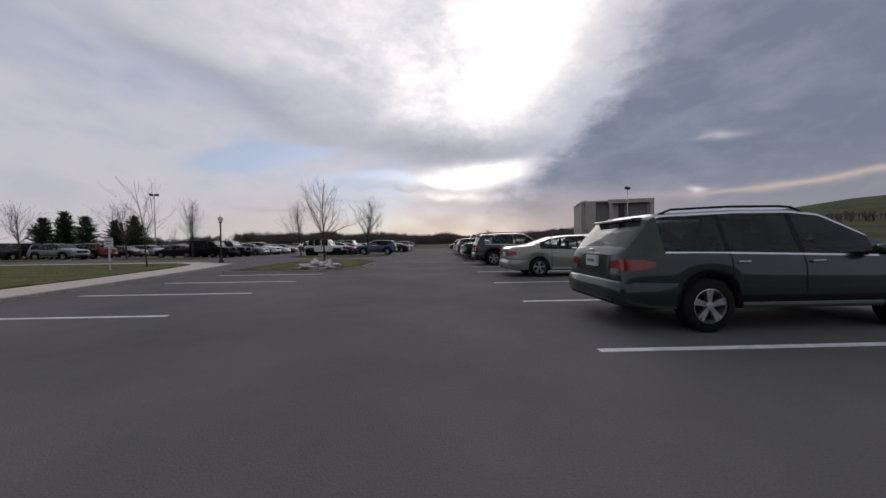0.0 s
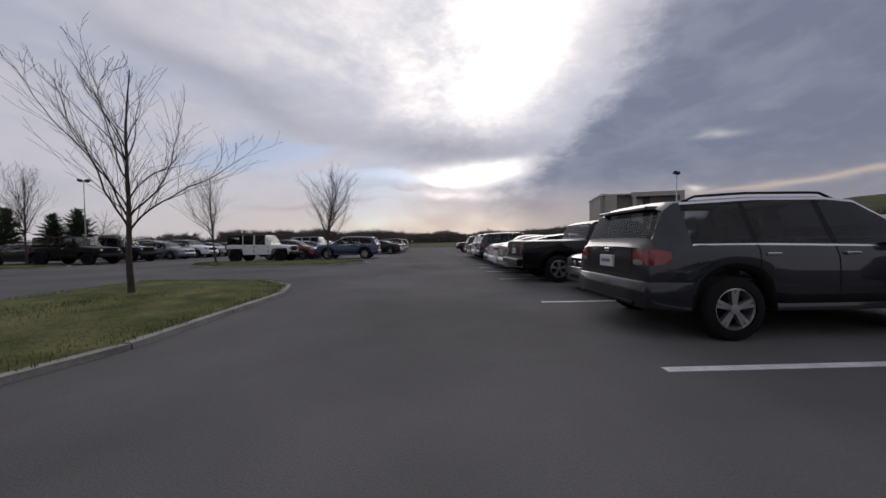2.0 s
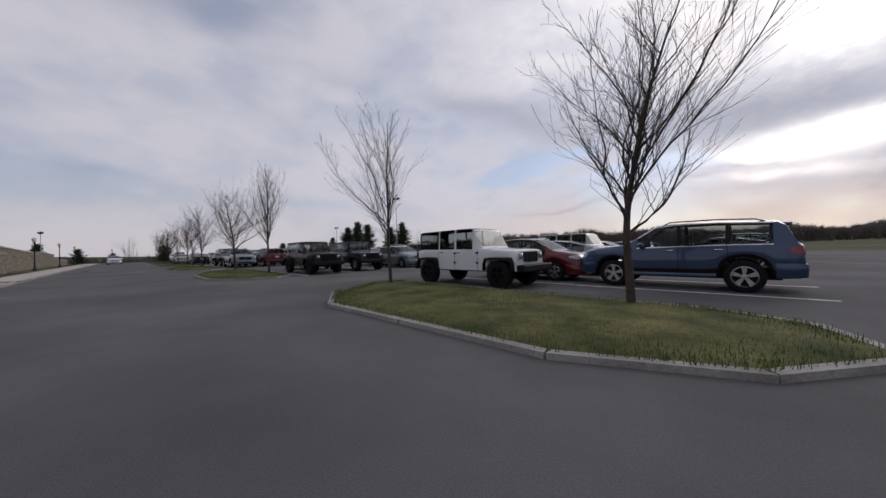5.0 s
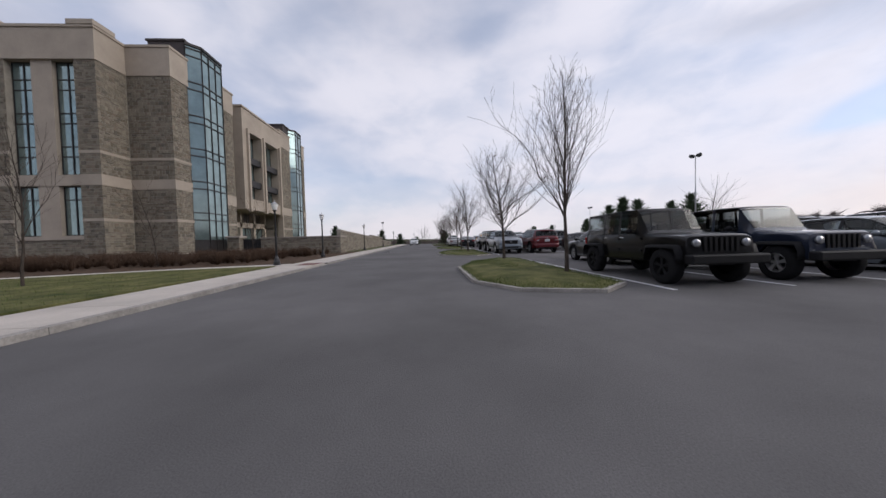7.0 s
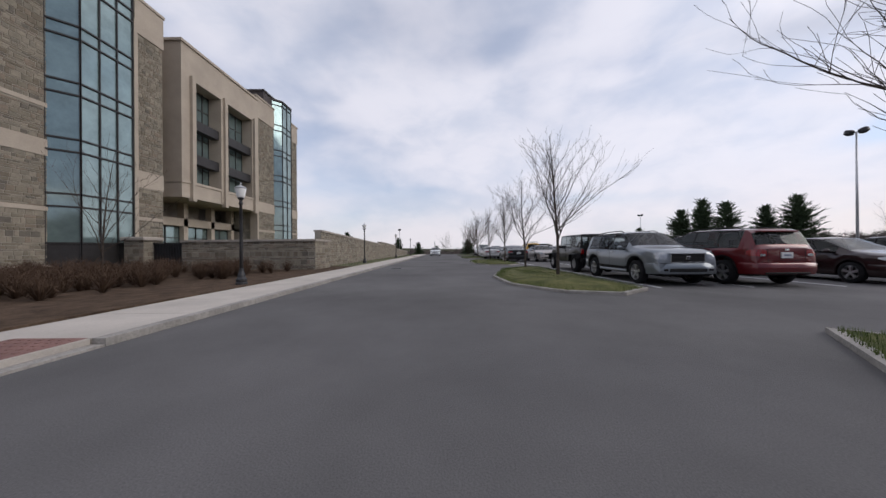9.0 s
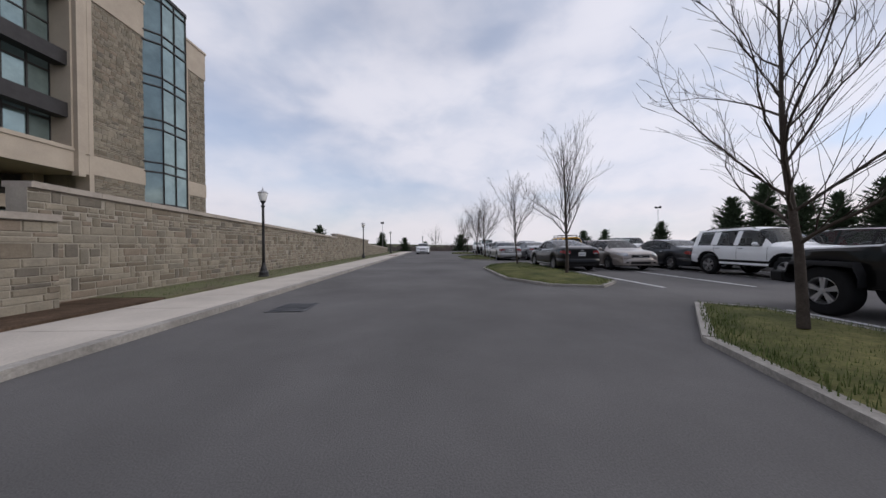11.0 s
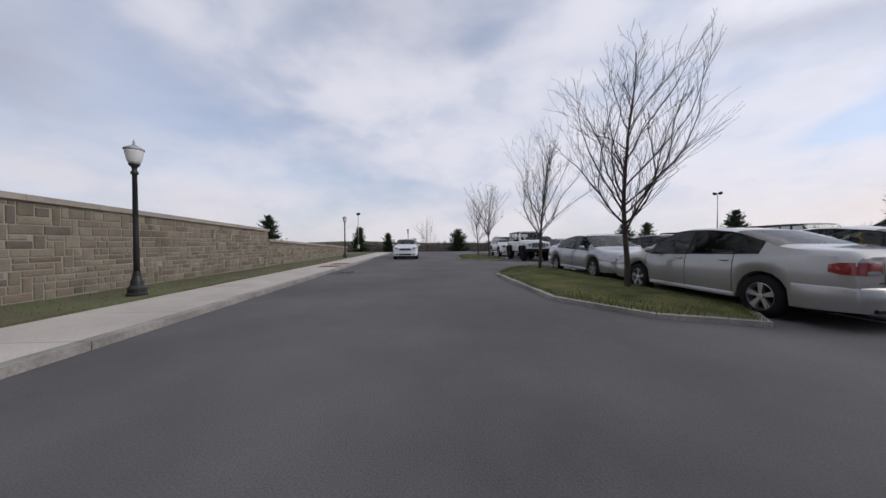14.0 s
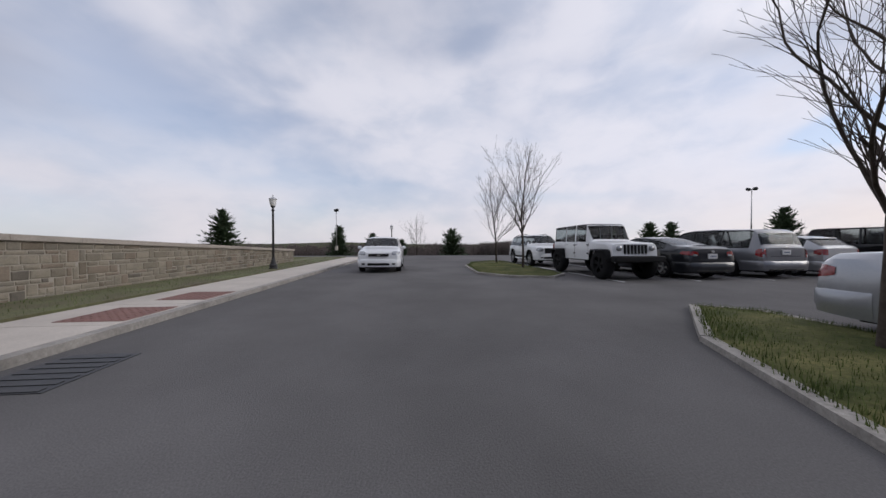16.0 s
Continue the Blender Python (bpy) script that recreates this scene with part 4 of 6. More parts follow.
# L length, W width, wheel radius and axle places, sill, belt line, top line, window spans, wind- and rear screen spans
KINDS = {
    "sedan": dict(W=1.80, R=0.325, axles=(-1.38, 1.36), sill=0.24, roof=0.60, crown=0.05,
                  top=((-2.40, 0.62), (-2.38, 0.98), (-2.25, 1.06), (-1.72, 1.10), (-1.55, 1.13), (-0.78, 1.385), (-0.30, 1.44), (0.15, 1.45), (0.45, 1.42), (1.28, 1.03), (1.45, 0.985), (2.05, 0.91), (2.24, 0.86), (2.35, 0.78), (2.40, 0.52)),
                  belt=((-2.40, 0.60), (-2.36, 0.90), (-2.2, 0.98), (-1.2, 0.98), (0.8, 0.92), (1.4, 0.90), (2.0, 0.85), (2.24, 0.80), (2.35, 0.72), (2.40, 0.48)),
                  side=((-1.33, -0.98), (-0.93, -0.06), (0.02, 0.98)), front=(0.47, 1.26), rear=(-1.53, -0.80), doors=(-0.95, 0.0, 1.08)),
    "coupe_sedan": dict(W=1.82, R=0.33, axles=(-1.40, 1.36), sill=0.23, roof=0.58, crown=0.05,
                  top=((-2.40, 0.66), (-2.38, 1.02), (-2.22, 1.10), (-1.95, 1.12), (-1.75, 1.15), (-0.70, 1.40), (-0.2, 1.455), (0.10, 1.46), (0.40, 1.43), (1.32, 1.02), (1.5, 0.97), (2.05, 0.90), (2.24, 0.84), (2.35, 0.76), (2.40, 0.50)),
                  belt=((-2.40, 0.62), (-2.36, 0.94), (-2.2, 1.02), (-1.2, 1.00), (0.8, 0.93), (1.4, 0.89), (2.0, 0.84), (2.24, 0.78), (2.35, 0.70), (2.40, 0.47)),
                  side=((-1.42, -0.95), (-0.90, -0.04), (0.04, 1.0)), front=(0.42, 1.30), rear=(-1.73, -0.72), doors=(-0.93, 0.02, 1.1)),
    "coupe": dict(W=1.86, R=0.34, axles=(-1.36, 1.36), sill=0.22, roof=0.58, crown=0.05,
                  top=((-2.38, 0.66), (-2.36, 0.98), (-2.25, 1.04), (-1.80, 1.07), (-1.62, 1.10), (-0.75, 1.34), (-0.3, 1.39), (0.0, 1.39), (0.22, 1.35), (0.98, 1.00), (1.12, 0.97), (2.10, 0.88), (2.28, 0.84), (2.34, 0.80), (2.37, 0.52)),
                  belt=((-2.38, 0.62), (-2.34, 0.92), (-2.2, 0.98), (-1.2, 0.98), (0.8, 0.90), (1.4, 0.88), (2.1, 0.82), (2.28, 0.78), (2.34, 0.74), (2.37, 0.48)),
                  side=((-1.20, -0.72), (-0.64, 0.72)), front=(0.24, 0.96), rear=(-1.60, -0.77), doors=(-0.62, 0.80)),
    "hatch": dict(W=1.76, R=0.315, axles=(-1.26, 1.30), sill=0.22, roof=0.60, crown=0.05,
                  top=((-2.05, 0.66), (-2.02, 1.04), (-1.92, 1.12), (-1.45, 1.42), (-1.2, 1.48), (-0.30, 1.53), (0.15, 1.52), (0.45, 1.47), (1.18, 1.09), (1.35, 1.045), (1.92, 0.965), (2.08, 0.915), (2.18, 0.83), (2.22, 0.52)),
                  belt=((-2.05, 0.62), (-2.0, 0.97), (-1.85, 1.06), (-1.0, 1.02), (0.8, 0.95), (1.4, 0.93), (1.9, 0.89), (2.08, 0.85), (2.18, 0.77), (2.22, 0.49)),
                  side=((-1.5, -0.98), (-0.92, -0.08), (0.0, 0.94)), front=(0.47, 1.16), rear=(-1.90, -1.47), doors=(-0.95, -0.03, 1.08)),
    "suv": dict(W=1.90, R=0.375, axles=(-1.38, 1.38), sill=0.34, roof=0.66, crown=0.05,
                top=((-2.34, 0.70), (-2.32, 1.10), (-2.24, 1.17), (-2.06, 1.60), (-1.94, 1.67), (-0.9, 1.73), (0.0, 1.73), (0.34, 1.69), (1.04, 1.22), (1.2, 1.18), (1.95, 1.11), (2.16, 1.06), (2.27, 0.98), (2.32, 0.60)),
                belt=((-2.34, 0.66), (-2.30, 1.04), (-2.2, 1.12), (-1.0, 1.12), (0.8, 1.08), (1.2, 1.07), (1.92, 1.03), (2.16, 0.98), (2.27, 0.90), (2.32, 0.56)),
                side=((-1.86, -1.14), (-1.07, -0.20), (-0.12, 0.78)), front=(0.36, 1.02), rear=(-2.22, -2.07), doors=(-1.10, -0.15, 0.90), rails=True, cladding=True),
    "boxy_suv": dict(W=1.88, R=0.38, axles=(-1.36, 1.40), sill=0.44, roof=0.68, crown=0.13,
                top=((-2.30, 0.72), (-2.29, 1.14), (-2.25, 1.20), (-2.15, 1.74), (-2.06, 1.80), (-0.6, 1.83), (0.05, 1.82), (0.34, 1.77), (0.92, 1.26), (1.06, 1.21), (1.95, 1.14), (2.15, 1.10), (2.25, 1.02), (2.28, 0.64)),
                belt=((-2.30, 0.68), (-2.28, 1.08), (-2.2, 1.16), (-1.0, 1.15), (0.8, 1.12), (1.2, 1.11), (1.92, 1.06), (2.15, 1.02), (2.25, 0.94), (2.28, 0.60)),
                side=((-1.90, -1.30), (-1.02, -0.36), (-0.17, 0.66)), front=(0.36, 0.90), rear=(-2.24, -2.16), doors=(-1.10, -0.19, 0.86), rails=True, cladding=True),
    "wagon": dict(W=1.82, R=0.345, axles=(-1.36, 1.38), sill=0.30, roof=0.62, crown=0.05,
                top=((-2.42, 0.62), (-2.40, 1.00), (-2.34, 1.09), (-2.00, 1.52), (-1.86, 1.575), (-0.8, 1.62), (-0.05, 1.62), (0.36, 1.57), (1.22, 1.11), (1.38, 1.06), (2.02, 0.97), (2.24, 0.90), (2.34, 0.80), (2.38, 0.52)),
                belt=((-2.42, 0.60), (-2.36, 0.95), (-2.2, 1.04), (-1.0, 1.02), (0.8, 0.97), (1.4, 0.95), (2.0, 0.90), (2.24, 0.82), (2.34, 0.74), (2.38, 0.49)),
                side=((-1.92, -1.12), (-1.05, -0.14), (-0.06, 0.92)), front=(0.40, 1.20), rear=(-2.32, -2.02), doors=(-1.08, -0.10, 1.02), rails=True, cladding=True),
    "van": dict(W=1.96, R=0.335, axles=(-1.45, 1.55), sill=0.26, roof=0.72, crown=0.05,
                top=((-2.5, 0.66), (-2.48, 1.06), (-2.38, 1.12), (-2.20, 1.62), (-2.05, 1.70), (-0.6, 1.76), (0.3, 1.75), (0.7, 1.68), (1.62, 1.10), (1.78, 1.05), (2.3, 0.90), (2.5, 0.76), (2.58, 0.56)),
                belt=((-2.5, 0.64), (-2.46, 1.0), (-2.3, 1.06), (-1.0, 1.03), (1.0, 0.99), (1.7, 0.96), (2.3, 0.82), (2.5, 0.7), (2.58, 0.52)),
                side=((-2.1, -1.1), (-1.03, 0.05), (0.12, 1.24)), front=(0.72, 1.60), rear=(-2.36, -2.22), doors=(-1.06, 0.08, 1.3)),
    "jeep": dict(W=1.60, R=0.41, axles=(-1.45, 1.50), sill=0.50, roof=0.66, crown=0.03,
                 top=((-2.06, 0.62), (-2.05, 1.17), (-2.03, 1.20), (-1.98, 1.78), (-1.90, 1.82), (0.0, 1.84), (0.45, 1.83), (0.52, 1.80), (0.86, 1.24), (0.92, 1.20), (1.98, 1.13), (2.04, 1.09), (2.08, 0.62)),
                 belt=((-2.06, 0.60), (-2.04, 1.15), (-1.9, 1.18), (0.9, 1.16), (1.95, 1.09), (2.04, 1.04), (2.08, 0.58)),
                 side=((-1.90, -1.02), (-0.94, -0.26), (-0.18, 0.50)), front=(0.54, 0.85), rear=(-2.02, -1.985), doors=(-0.98, -0.22, 0.72), flares=True, spare=True),
    "pickup": dict(W=1.90, R=0.39, axles=(-1.72, 1.70), sill=0.42, roof=0.66, crown=0.04,
                   top=((-2.76, 0.66), (-2.75, 1.18), (-2.70, 1.22), (-0.98, 1.24), (-0.90, 1.26), (-0.72, 1.72), (-0.55, 1.78), (0.2, 1.80), (0.62, 1.76), (1.25, 1.26), (1.4, 1.20), (2.35, 1.10), (2.55, 1.00), (2.66, 0.66)),
                   belt=((-2.76, 0.62), (-2.74, 1.14), (-2.6, 1.18), (-0.9, 1.18), (1.0, 1.13), (1.4, 1.12), (2.3, 1.02), (2.55, 0.90), (2.66, 0.60)),
                   side=((-0.66, 0.06), (0.14, 1.06)), front=(0.64, 1.23), rear=(-0.88, -0.73), doors=(-0.85, 0.10, 1.15), bed=(-2.62, -1.02)),
}
CAR_MESHES = {}


def tube(verts, faces, pts, radii, sides):
    start = len(verts)
    for i, (p, r) in enumerate(zip(pts, radii)):
        d = (pts[min(i + 1, len(pts) - 1)] - pts[max(i - 1, 0)]).normalized()
        u = d.orthogonal().normalized()
        v = d.cross(u)
        for k in range(sides):
            a = 2 * math.pi * k / sides
            verts.append(tuple(p + (u * math.cos(a) + v * math.sin(a)) * r))
    for i in range(len(pts) - 1):
        for k in range(sides):
            a, b = start + i * sides + k, start + i * sides + (k + 1) % sides
            faces.append((a, b, b + sides, a + sides))


def car_shell(kind):
    """The meshes of one kind of car, nose towards +x, on its wheels at z = 0. Returned by part name as (mesh, offset) lists."""
    if kind in CAR_MESHES:
        return CAR_MESHES[kind]
    K = KINDS[kind]
    rear_x, nose_x = K["top"][0][0], K["top"][-1][0]
    half, R = K["W"] / 2, K["R"]
    boxy = kind in ("jeep", "pickup")
    marks = {p[0] for p in K["top"]} | {p[0] for p in K["belt"]}
    for a, b in K["side"]:
        marks |= {a, b}
    for a, b in (K["front"], K["rear"]):
        marks |= {a, b}
    if "bed" in K:
        marks |= set(K["bed"])
    arch = R + (0.09 if kind in ("jeep", "pickup", "suv", "boxy_suv") else 0.055)
    for ax in K["axles"]:
        for k in range(9):
            marks.add(round(ax + arch * math.cos(math.pi * k / 8), 3))
    xs = sorted(marks)
    dense = [xs[0]]
    for v in xs[1:]:
        if v - dense[-1] < 0.018 and v not in (nose_x,):
            if v in [s for pair in K["side"] for s in pair] + list(K["front"]) + list(K["rear"]):
                dense[-1] = v
            continue
        while v - dense[-1] > 0.24:
            dense.append(dense[-1] + 0.2)
        dense.append(v)
    xs = dense
    roof_h = max(p[1] for p in K["top"])

    def ring(x):
        end = max(0.0, (abs(x - (rear_x + nose_x) / 2) / ((nose_x - rear_x) / 2) - 0.72) / 0.28)
        w = half * (1 - (0.05 if boxy else 0.15) * end ** 2.2)
        low = K["sill"] + (0.0 if boxy else 0.025 * end ** 2)
        for ax in K["axles"]:
            if abs(x - ax) < arch:
                low = max(low, R + math.sqrt(arch * arch - (x - ax) ** 2))
        top, belt = curve(K["top"], x), curve(K["belt"], x)
        top = max(top, low + 0.10)
        belt = min(belt, top - 0.01)
        belt = max(belt, low + 0.05)
        cab = max(0.0, min(1.0, (top - belt - 0.08) / (roof_h - belt - 0.08))) if roof_h > belt else 0
        wt = (w - 0.11) * (1 - cab) + (half * (0.90 if boxy else 0.72)) * cab
        crown = K["crown"] * (0.6 + 0.4 * cab)
        bulge = 0.0 if boxy else 0.018
        mid = low + (belt - low) * 0.52
        return [(w - 0.10, low), (w - 0.012, low + 0.012), (w + bulge * 0.6, low + (mid - low) * 0.5), (w + bulge, mid), (w + bulge * 0.3, mid + (belt - mid) * 0.62), (w - 0.035, belt),
                (wt, max(belt + 0.004, top - crown)), (wt * 0.86, top - crown * 0.35), (wt * 0.5, top - crown * 0.08), (0.0, top)]
    rings = [ring(x) for x in xs]
    groups = {}

    def add(name, pts, flip=False):
        groups.setdefault(name, []).append(pts[::-1] if flip else pts)

    def within(x0, x1, span):
        return x0 >= span[0] - 1e-3 and x1 <= span[1] + 1e-3
    n = len(rings[0])
    for i in range(len(xs) - 1):
        for k in range(n - 1):
            a, b, c, d = rings[i][k], rings[i + 1][k], rings[i + 1][k + 1], rings[i][k + 1]
            name = "body"
            if k == 5:
                for s, span in enumerate(K["side"]):
                    if within(xs[i], xs[i + 1], span) and min(rings[i][6][1] - rings[i][5][1], rings[i + 1][6][1] - rings[i + 1][5][1]) > 0.05:
                        name = "side_window_%d" % s
            if k >= 6:
                if within(xs[i], xs[i + 1], K["front"]):
                    name = "windscreen"
                elif within(xs[i], xs[i + 1], K["rear"]):
                    name = "rear_window"
                elif "bed" in K and within(xs[i], xs[i + 1], K["bed"]) and k >= 7:
                    name = "bed_cover"
                elif kind == "jeep" and xs[i] < 0.52 and k >= 6:
                    name = "hardtop"
            if kind == "jeep" and k == 5 and name == "body" and xs[i + 1] <= -0.95:
                name = "hardtop"
            if k == 5 and name == "body" and not boxy and xs[i] >= K["side"][0][0] - 1e-3 and xs[i + 1] <= K["side"][-1][1] + 1e-3:
                name = "pillar_%d" % sum(xs[i] > a for a, b in K["side"][1:])
            if K.get("cladding") and k <= 1:
                name = "cladding"
            for side in (1, -1):
                quad = [(xs[i], side * a[0], a[1]), (xs[i + 1], side * b[0], b[1]), (xs[i + 1], side * c[0], c[1]), (xs[i], side * d[0], d[1])]
                tag_ = name
                if name.startswith(("side_window", "pillar")):
                    tag_ = name + ("_l" if side > 0 else "_r")
                add(tag_, quad, side < 0)
    # end faces and floor pan
    for idx, flip in ((0, False), (-1, True)):
        r, x = rings[idx], xs[idx]
        for k in range(n - 1):
            add("body", [(x, -r[k][0], r[k][1]), (x, r[k][0], r[k][1]), (x, r[k + 1][0], r[k + 1][1]), (x, -r[k + 1][0], r[k + 1][1])], flip)
    meshes = {}
    for name, quads in groups.items():
        bm = bmesh.new()
        for q in quads:
            vs = [bm.verts.new(p) for p in q]
            if len({tuple(round(c, 5) for c in v.co) for v in vs}) > 2:
                bm.faces.new(vs)
        bmesh.ops.remove_doubles(bm, verts=bm.verts, dist=0.0008)
        bmesh.ops.dissolve_degenerate(bm, dist=0.0005, edges=bm.edges)
        if name == "body":
            for e in bm.edges:
                if len(e.link_faces) == 2 and e.calc_face_angle(0) > radians(30):
                    e.smooth = False
            tree = bvhtree.BVHTree.FromBMesh(bm)
        glassy = "window" in name or name == "windscreen"
        me = finish(bm, name, CARGLASS if glassy else PLASTIC, smooth=True)
        meshes[name] = me

    def simple(name, boxes, mat, bev=0.0):
        bm = bmesh.new()
        for b in boxes:
            box(bm, *b)
        if bev:
            bevelled(bm, bev)
        meshes[name] = finish(bm, name, mat)
    floor_z = K["sill"] + 0.02
    simple("underbody", [(rear_x + 0.35, nose_x - 0.35, -half + 0.24, half - 0.24, floor_z - 0.06, floor_z + 0.10), (rear_x + 0.2, nose_x - 0.2, -half + 0.34, half - 0.34, floor_z + 0.1, floor_z + 0.22)], PLASTIC)
    fx = K["front"][0]
    seat_z = curve(K["belt"], 0) - 0.42
    count = 0
    for sx in ((fx - 0.55, fx - 1.45) if kind != "pickup" else (fx - 0.5,)):
        for sy in (-0.36, 0.36):
            simple("seat_%d" % count, [(sx - 0.16, sx - 0.03, sy - 0.24, sy + 0.24, seat_z - 0.1, seat_z + 0.52), (sx - 0.15, sx - 0.06, sy - 0.12, sy + 0.12, seat_z + 0.50, seat_z + 0.72), (sx - 0.1, sx + 0.42, sy - 0.24, sy + 0.24, seat_z - 0.16, seat_z - 0.02)], SEAT, 0.03)
            count += 1
    simple("dashboard", [(fx + 0.25, K["front"][1] - 0.05, -half + 0.2, half - 0.2, seat_z + 0.05, curve(K["belt"], fx) - 0.05)], SEAT, 0.03)
    # lamps, grille, bumpers, plates follow the ends of the shell
    hz = curve(K["belt"], nose_x - 0.2)
    wn_, wr_ = ring(nose_x - 0.16)[4][0], ring(rear_x + 0.1)[4][0]
    if kind == "jeep":
        for s, nm in ((1, "headlight_l"), (-1, "headlight_r")):
            bm = bmesh.new()
            lathe(bm, [(0.0, 0.0), (0.08, 0.0), (0.09, -0.02), (0.09, -0.06)], 14, "y", (0, 0, 0))
            bmesh.ops.rotate(bm, verts=bm.verts, matrix=Matrix.Rotation(radians(-90), 3, "Z"))
            bmesh.ops.translate(bm, verts=bm.verts, vec=(nose_x + 0.035, s * 0.56, 0.94))
            meshes[nm] = finish(bm, nm, CLEARLENS, True)
        simple("grille", [(nose_x - 0.03, nose_x + 0.018, -0.36 + i * 0.12 - 0.03, -0.36 + i * 0.12 + 0.03, 0.76, 1.06) for i in range(7)], PLASTIC)
        simple("front_bumper", [(nose_x + 0.02, nose_x + 0.26, -0.86, 0.86, 0.50, 0.70), (nose_x - 0.2, nose_x + 0.06, -0.3, 0.3, 0.46, 0.66)], PLASTIC, 0.03)
        simple("rear_bumper", [(rear_x - 0.14, rear_x + 0.02, -0.84, 0.84, 0.50, 0.68)], PLASTIC, 0.03)
        for s, nm in ((1, "tail_light_l"), (-1, "tail_light_r")):
            simple(nm, [(rear_x - 0.05, rear_x + 0.03, s * 0.74 - 0.06, s * 0.74 + 0.06, 0.86, 1.10)], REDLENS, 0.012)
        flares = []
        for k, ax in enumerate(K["axles"]):
            for s in (-1, 1):
                bm = bmesh.new()
                pts = []
                for j in range(9):
                    a = math.pi * (0.06 + 0.88 * j / 8)
                    cx = max(-0.92, min(0.92, math.cos(a) * 1.25)) * (arch + 0.03)
                    cz = min(math.sin(a) * 1.18, 0.92) * (arch + 0.05)
                    pts.append((ax + cx, R + cz))
                for (x0, z0), (x1, z1) in zip(pts, pts[1:]):
                    v = [bm.verts.new(p) for p in ((x0, s * (half - 0.06), z0), (x1, s * (half - 0.06), z1), (x1, s * (half + 0.15), z1 - 0.02), (x0, s * (half + 0.15), z0 - 0.02),
                                                   (x0, s * (half + 0.15), z0 - 0.08), (x1, s * (half + 0.15), z1 - 0.08))]
                    bm.faces.new((v[0], v[1], v[2], v[3]))
                    bm.faces.new((v[3], v[2], v[5], v[4]))
                bmesh.ops.remove_doubles(bm, verts=bm.verts, dist=0.001)
                meshes["fender_flare_%d%s" % (k, "l" if s > 0 else "r")] = finish(bm, "fender_flare", PLASTIC, True)
        for s, e in ((1, "l"), (-1, "r")):
            for i, (hx, hz_) in enumerate(((0.70, 0.72), (0.70, 1.02), (-0.22, 0.72), (-0.22, 1.02))):
                y0, y1 = sorted((s * (half - 0.004), s * (half + 0.03)))
                simple("hinge_%d_%s" % (i, e), [(hx - 0.03, hx + 0.05, y0, y1, hz_, hz_ + 0.05)], PLASTIC)
    else:
        tall = kind in ("suv", "boxy_suv", "pickup")
        reach, inner, drop, height = LAMPS[kind]
        for s, e in ((1, "l"), (-1, "r")):
            meshes["headlight_" + e] = lamp_skin(tree, nose_x, -1, s, half, 0.16 if tall else 0.42, 0.60, hz - (0.20 if tall else 0.15), hz + 0.02, CLEARLENS)
            z1 = curve(K["belt"], rear_x + 0.10) - drop
            meshes["tail_light_" + e] = lamp_skin(tree, rear_x, 1, s, half, reach, inner, z1 - height, z1, REDLENS)
            meshes["reverse_light_" + e] = lamp_skin(tree, rear_x, 1, s, half, 0, inner + 0.03, z1 - height * 0.95, z1 - height * 0.62, CLEARLENS, 0.014)
            seam = bmesh.new()
            strip = []
            for k in range(9):
                z = K["sill"] + 0.37 + (z1 + 0.01 - K["sill"] - 0.37) * k / 8
                hit = tree.ray_cast(Vector((rear_x - 0.5, s * half * (inner - 0.03), z)), Vector((1, 0, 0)), 1.0)[0]
                if hit:
                    strip.append([seam.verts.new((hit.x - 0.004, hit.y + d, z)) for d in (-0.006, 0.006)])
            for p, q in zip(strip, strip[1:]):
                seam.faces.new((p[0], p[1], q[1], q[0]))
            meshes["boot_seam_" + e] = finish(seam, "boot_seam", PLASTIC)
        g = half * (0.50 if tall else 0.44)
        gh = 0.24 if tall else 0.20 if kind == "coupe" else 0.10
        gz = hz - gh - (0.03 if tall or kind == "coupe" else 0.09)
        simple("grille", [(nose_x - 0.12, nose_x + 0.004, -g, g, gz, gz + gh)] + [(nose_x - 0.10, nose_x + 0.012, -g, g, gz + gh * k, gz + gh * k + 0.018) for k in (0.2, 0.5, 0.8)], PLASTIC, 0.006)
        simple("grille_surround", [(nose_x - 0.10, nose_x + 0.018, -g - 0.02, g + 0.02, gz + gh, gz + gh + 0.022), (nose_x - 0.10, nose_x + 0.018, -g - 0.01, g + 0.01, gz - 0.018, gz), (nose_x - 0.10, nose_x + 0.016, -g - 0.022, -g, gz, gz + gh),
                                   (nose_x - 0.10, nose_x + 0.016, g, g + 0.022, gz, gz + gh), (nose_x - 0.04, nose_x + 0.024, -0.07, 0.07, gz + gh * 0.3, gz + gh * 0.7)], CHROME, 0.005)
        simple("lower_intake", [(nose_x - 0.1, nose_x + 0.042, -g * 1.15, g * 1.15, K["sill"] + 0.09, K["sill"] + 0.20)], PLASTIC, 0.02)
        if kind == "pickup":
            simple("front_bumper", [(nose_x - 0.16, nose_x + 0.02, -wn_ + 0.10, wn_ - 0.10, K["sill"] + 0.215, K["sill"] + 0.285)], PLASTIC, 0.018)
        else:
            meshes["front_bumper"] = bumper_wrap(K, ring, nose_x, K["axles"][1] + arch + 0.04, -1)
            for s, nm in ((1, "fog_lamp_l"), (-1, "fog_lamp_r")):
                simple(nm, [(nose_x - 0.05, nose_x + 0.040, s * wn_ * 0.74 - 0.07, s * wn_ * 0.74 + 0.07, K["sill"] + 0.12, K["sill"] + 0.19)], PLASTIC, 0.012)
        if kind == "pickup":
            simple("rear_bumper", [(rear_x - 0.16, rear_x + 0.02, -wr_ + 0.02, wr_ - 0.02, K["sill"] + 0.08, K["sill"] + 0.26)], PLASTIC, 0.03)
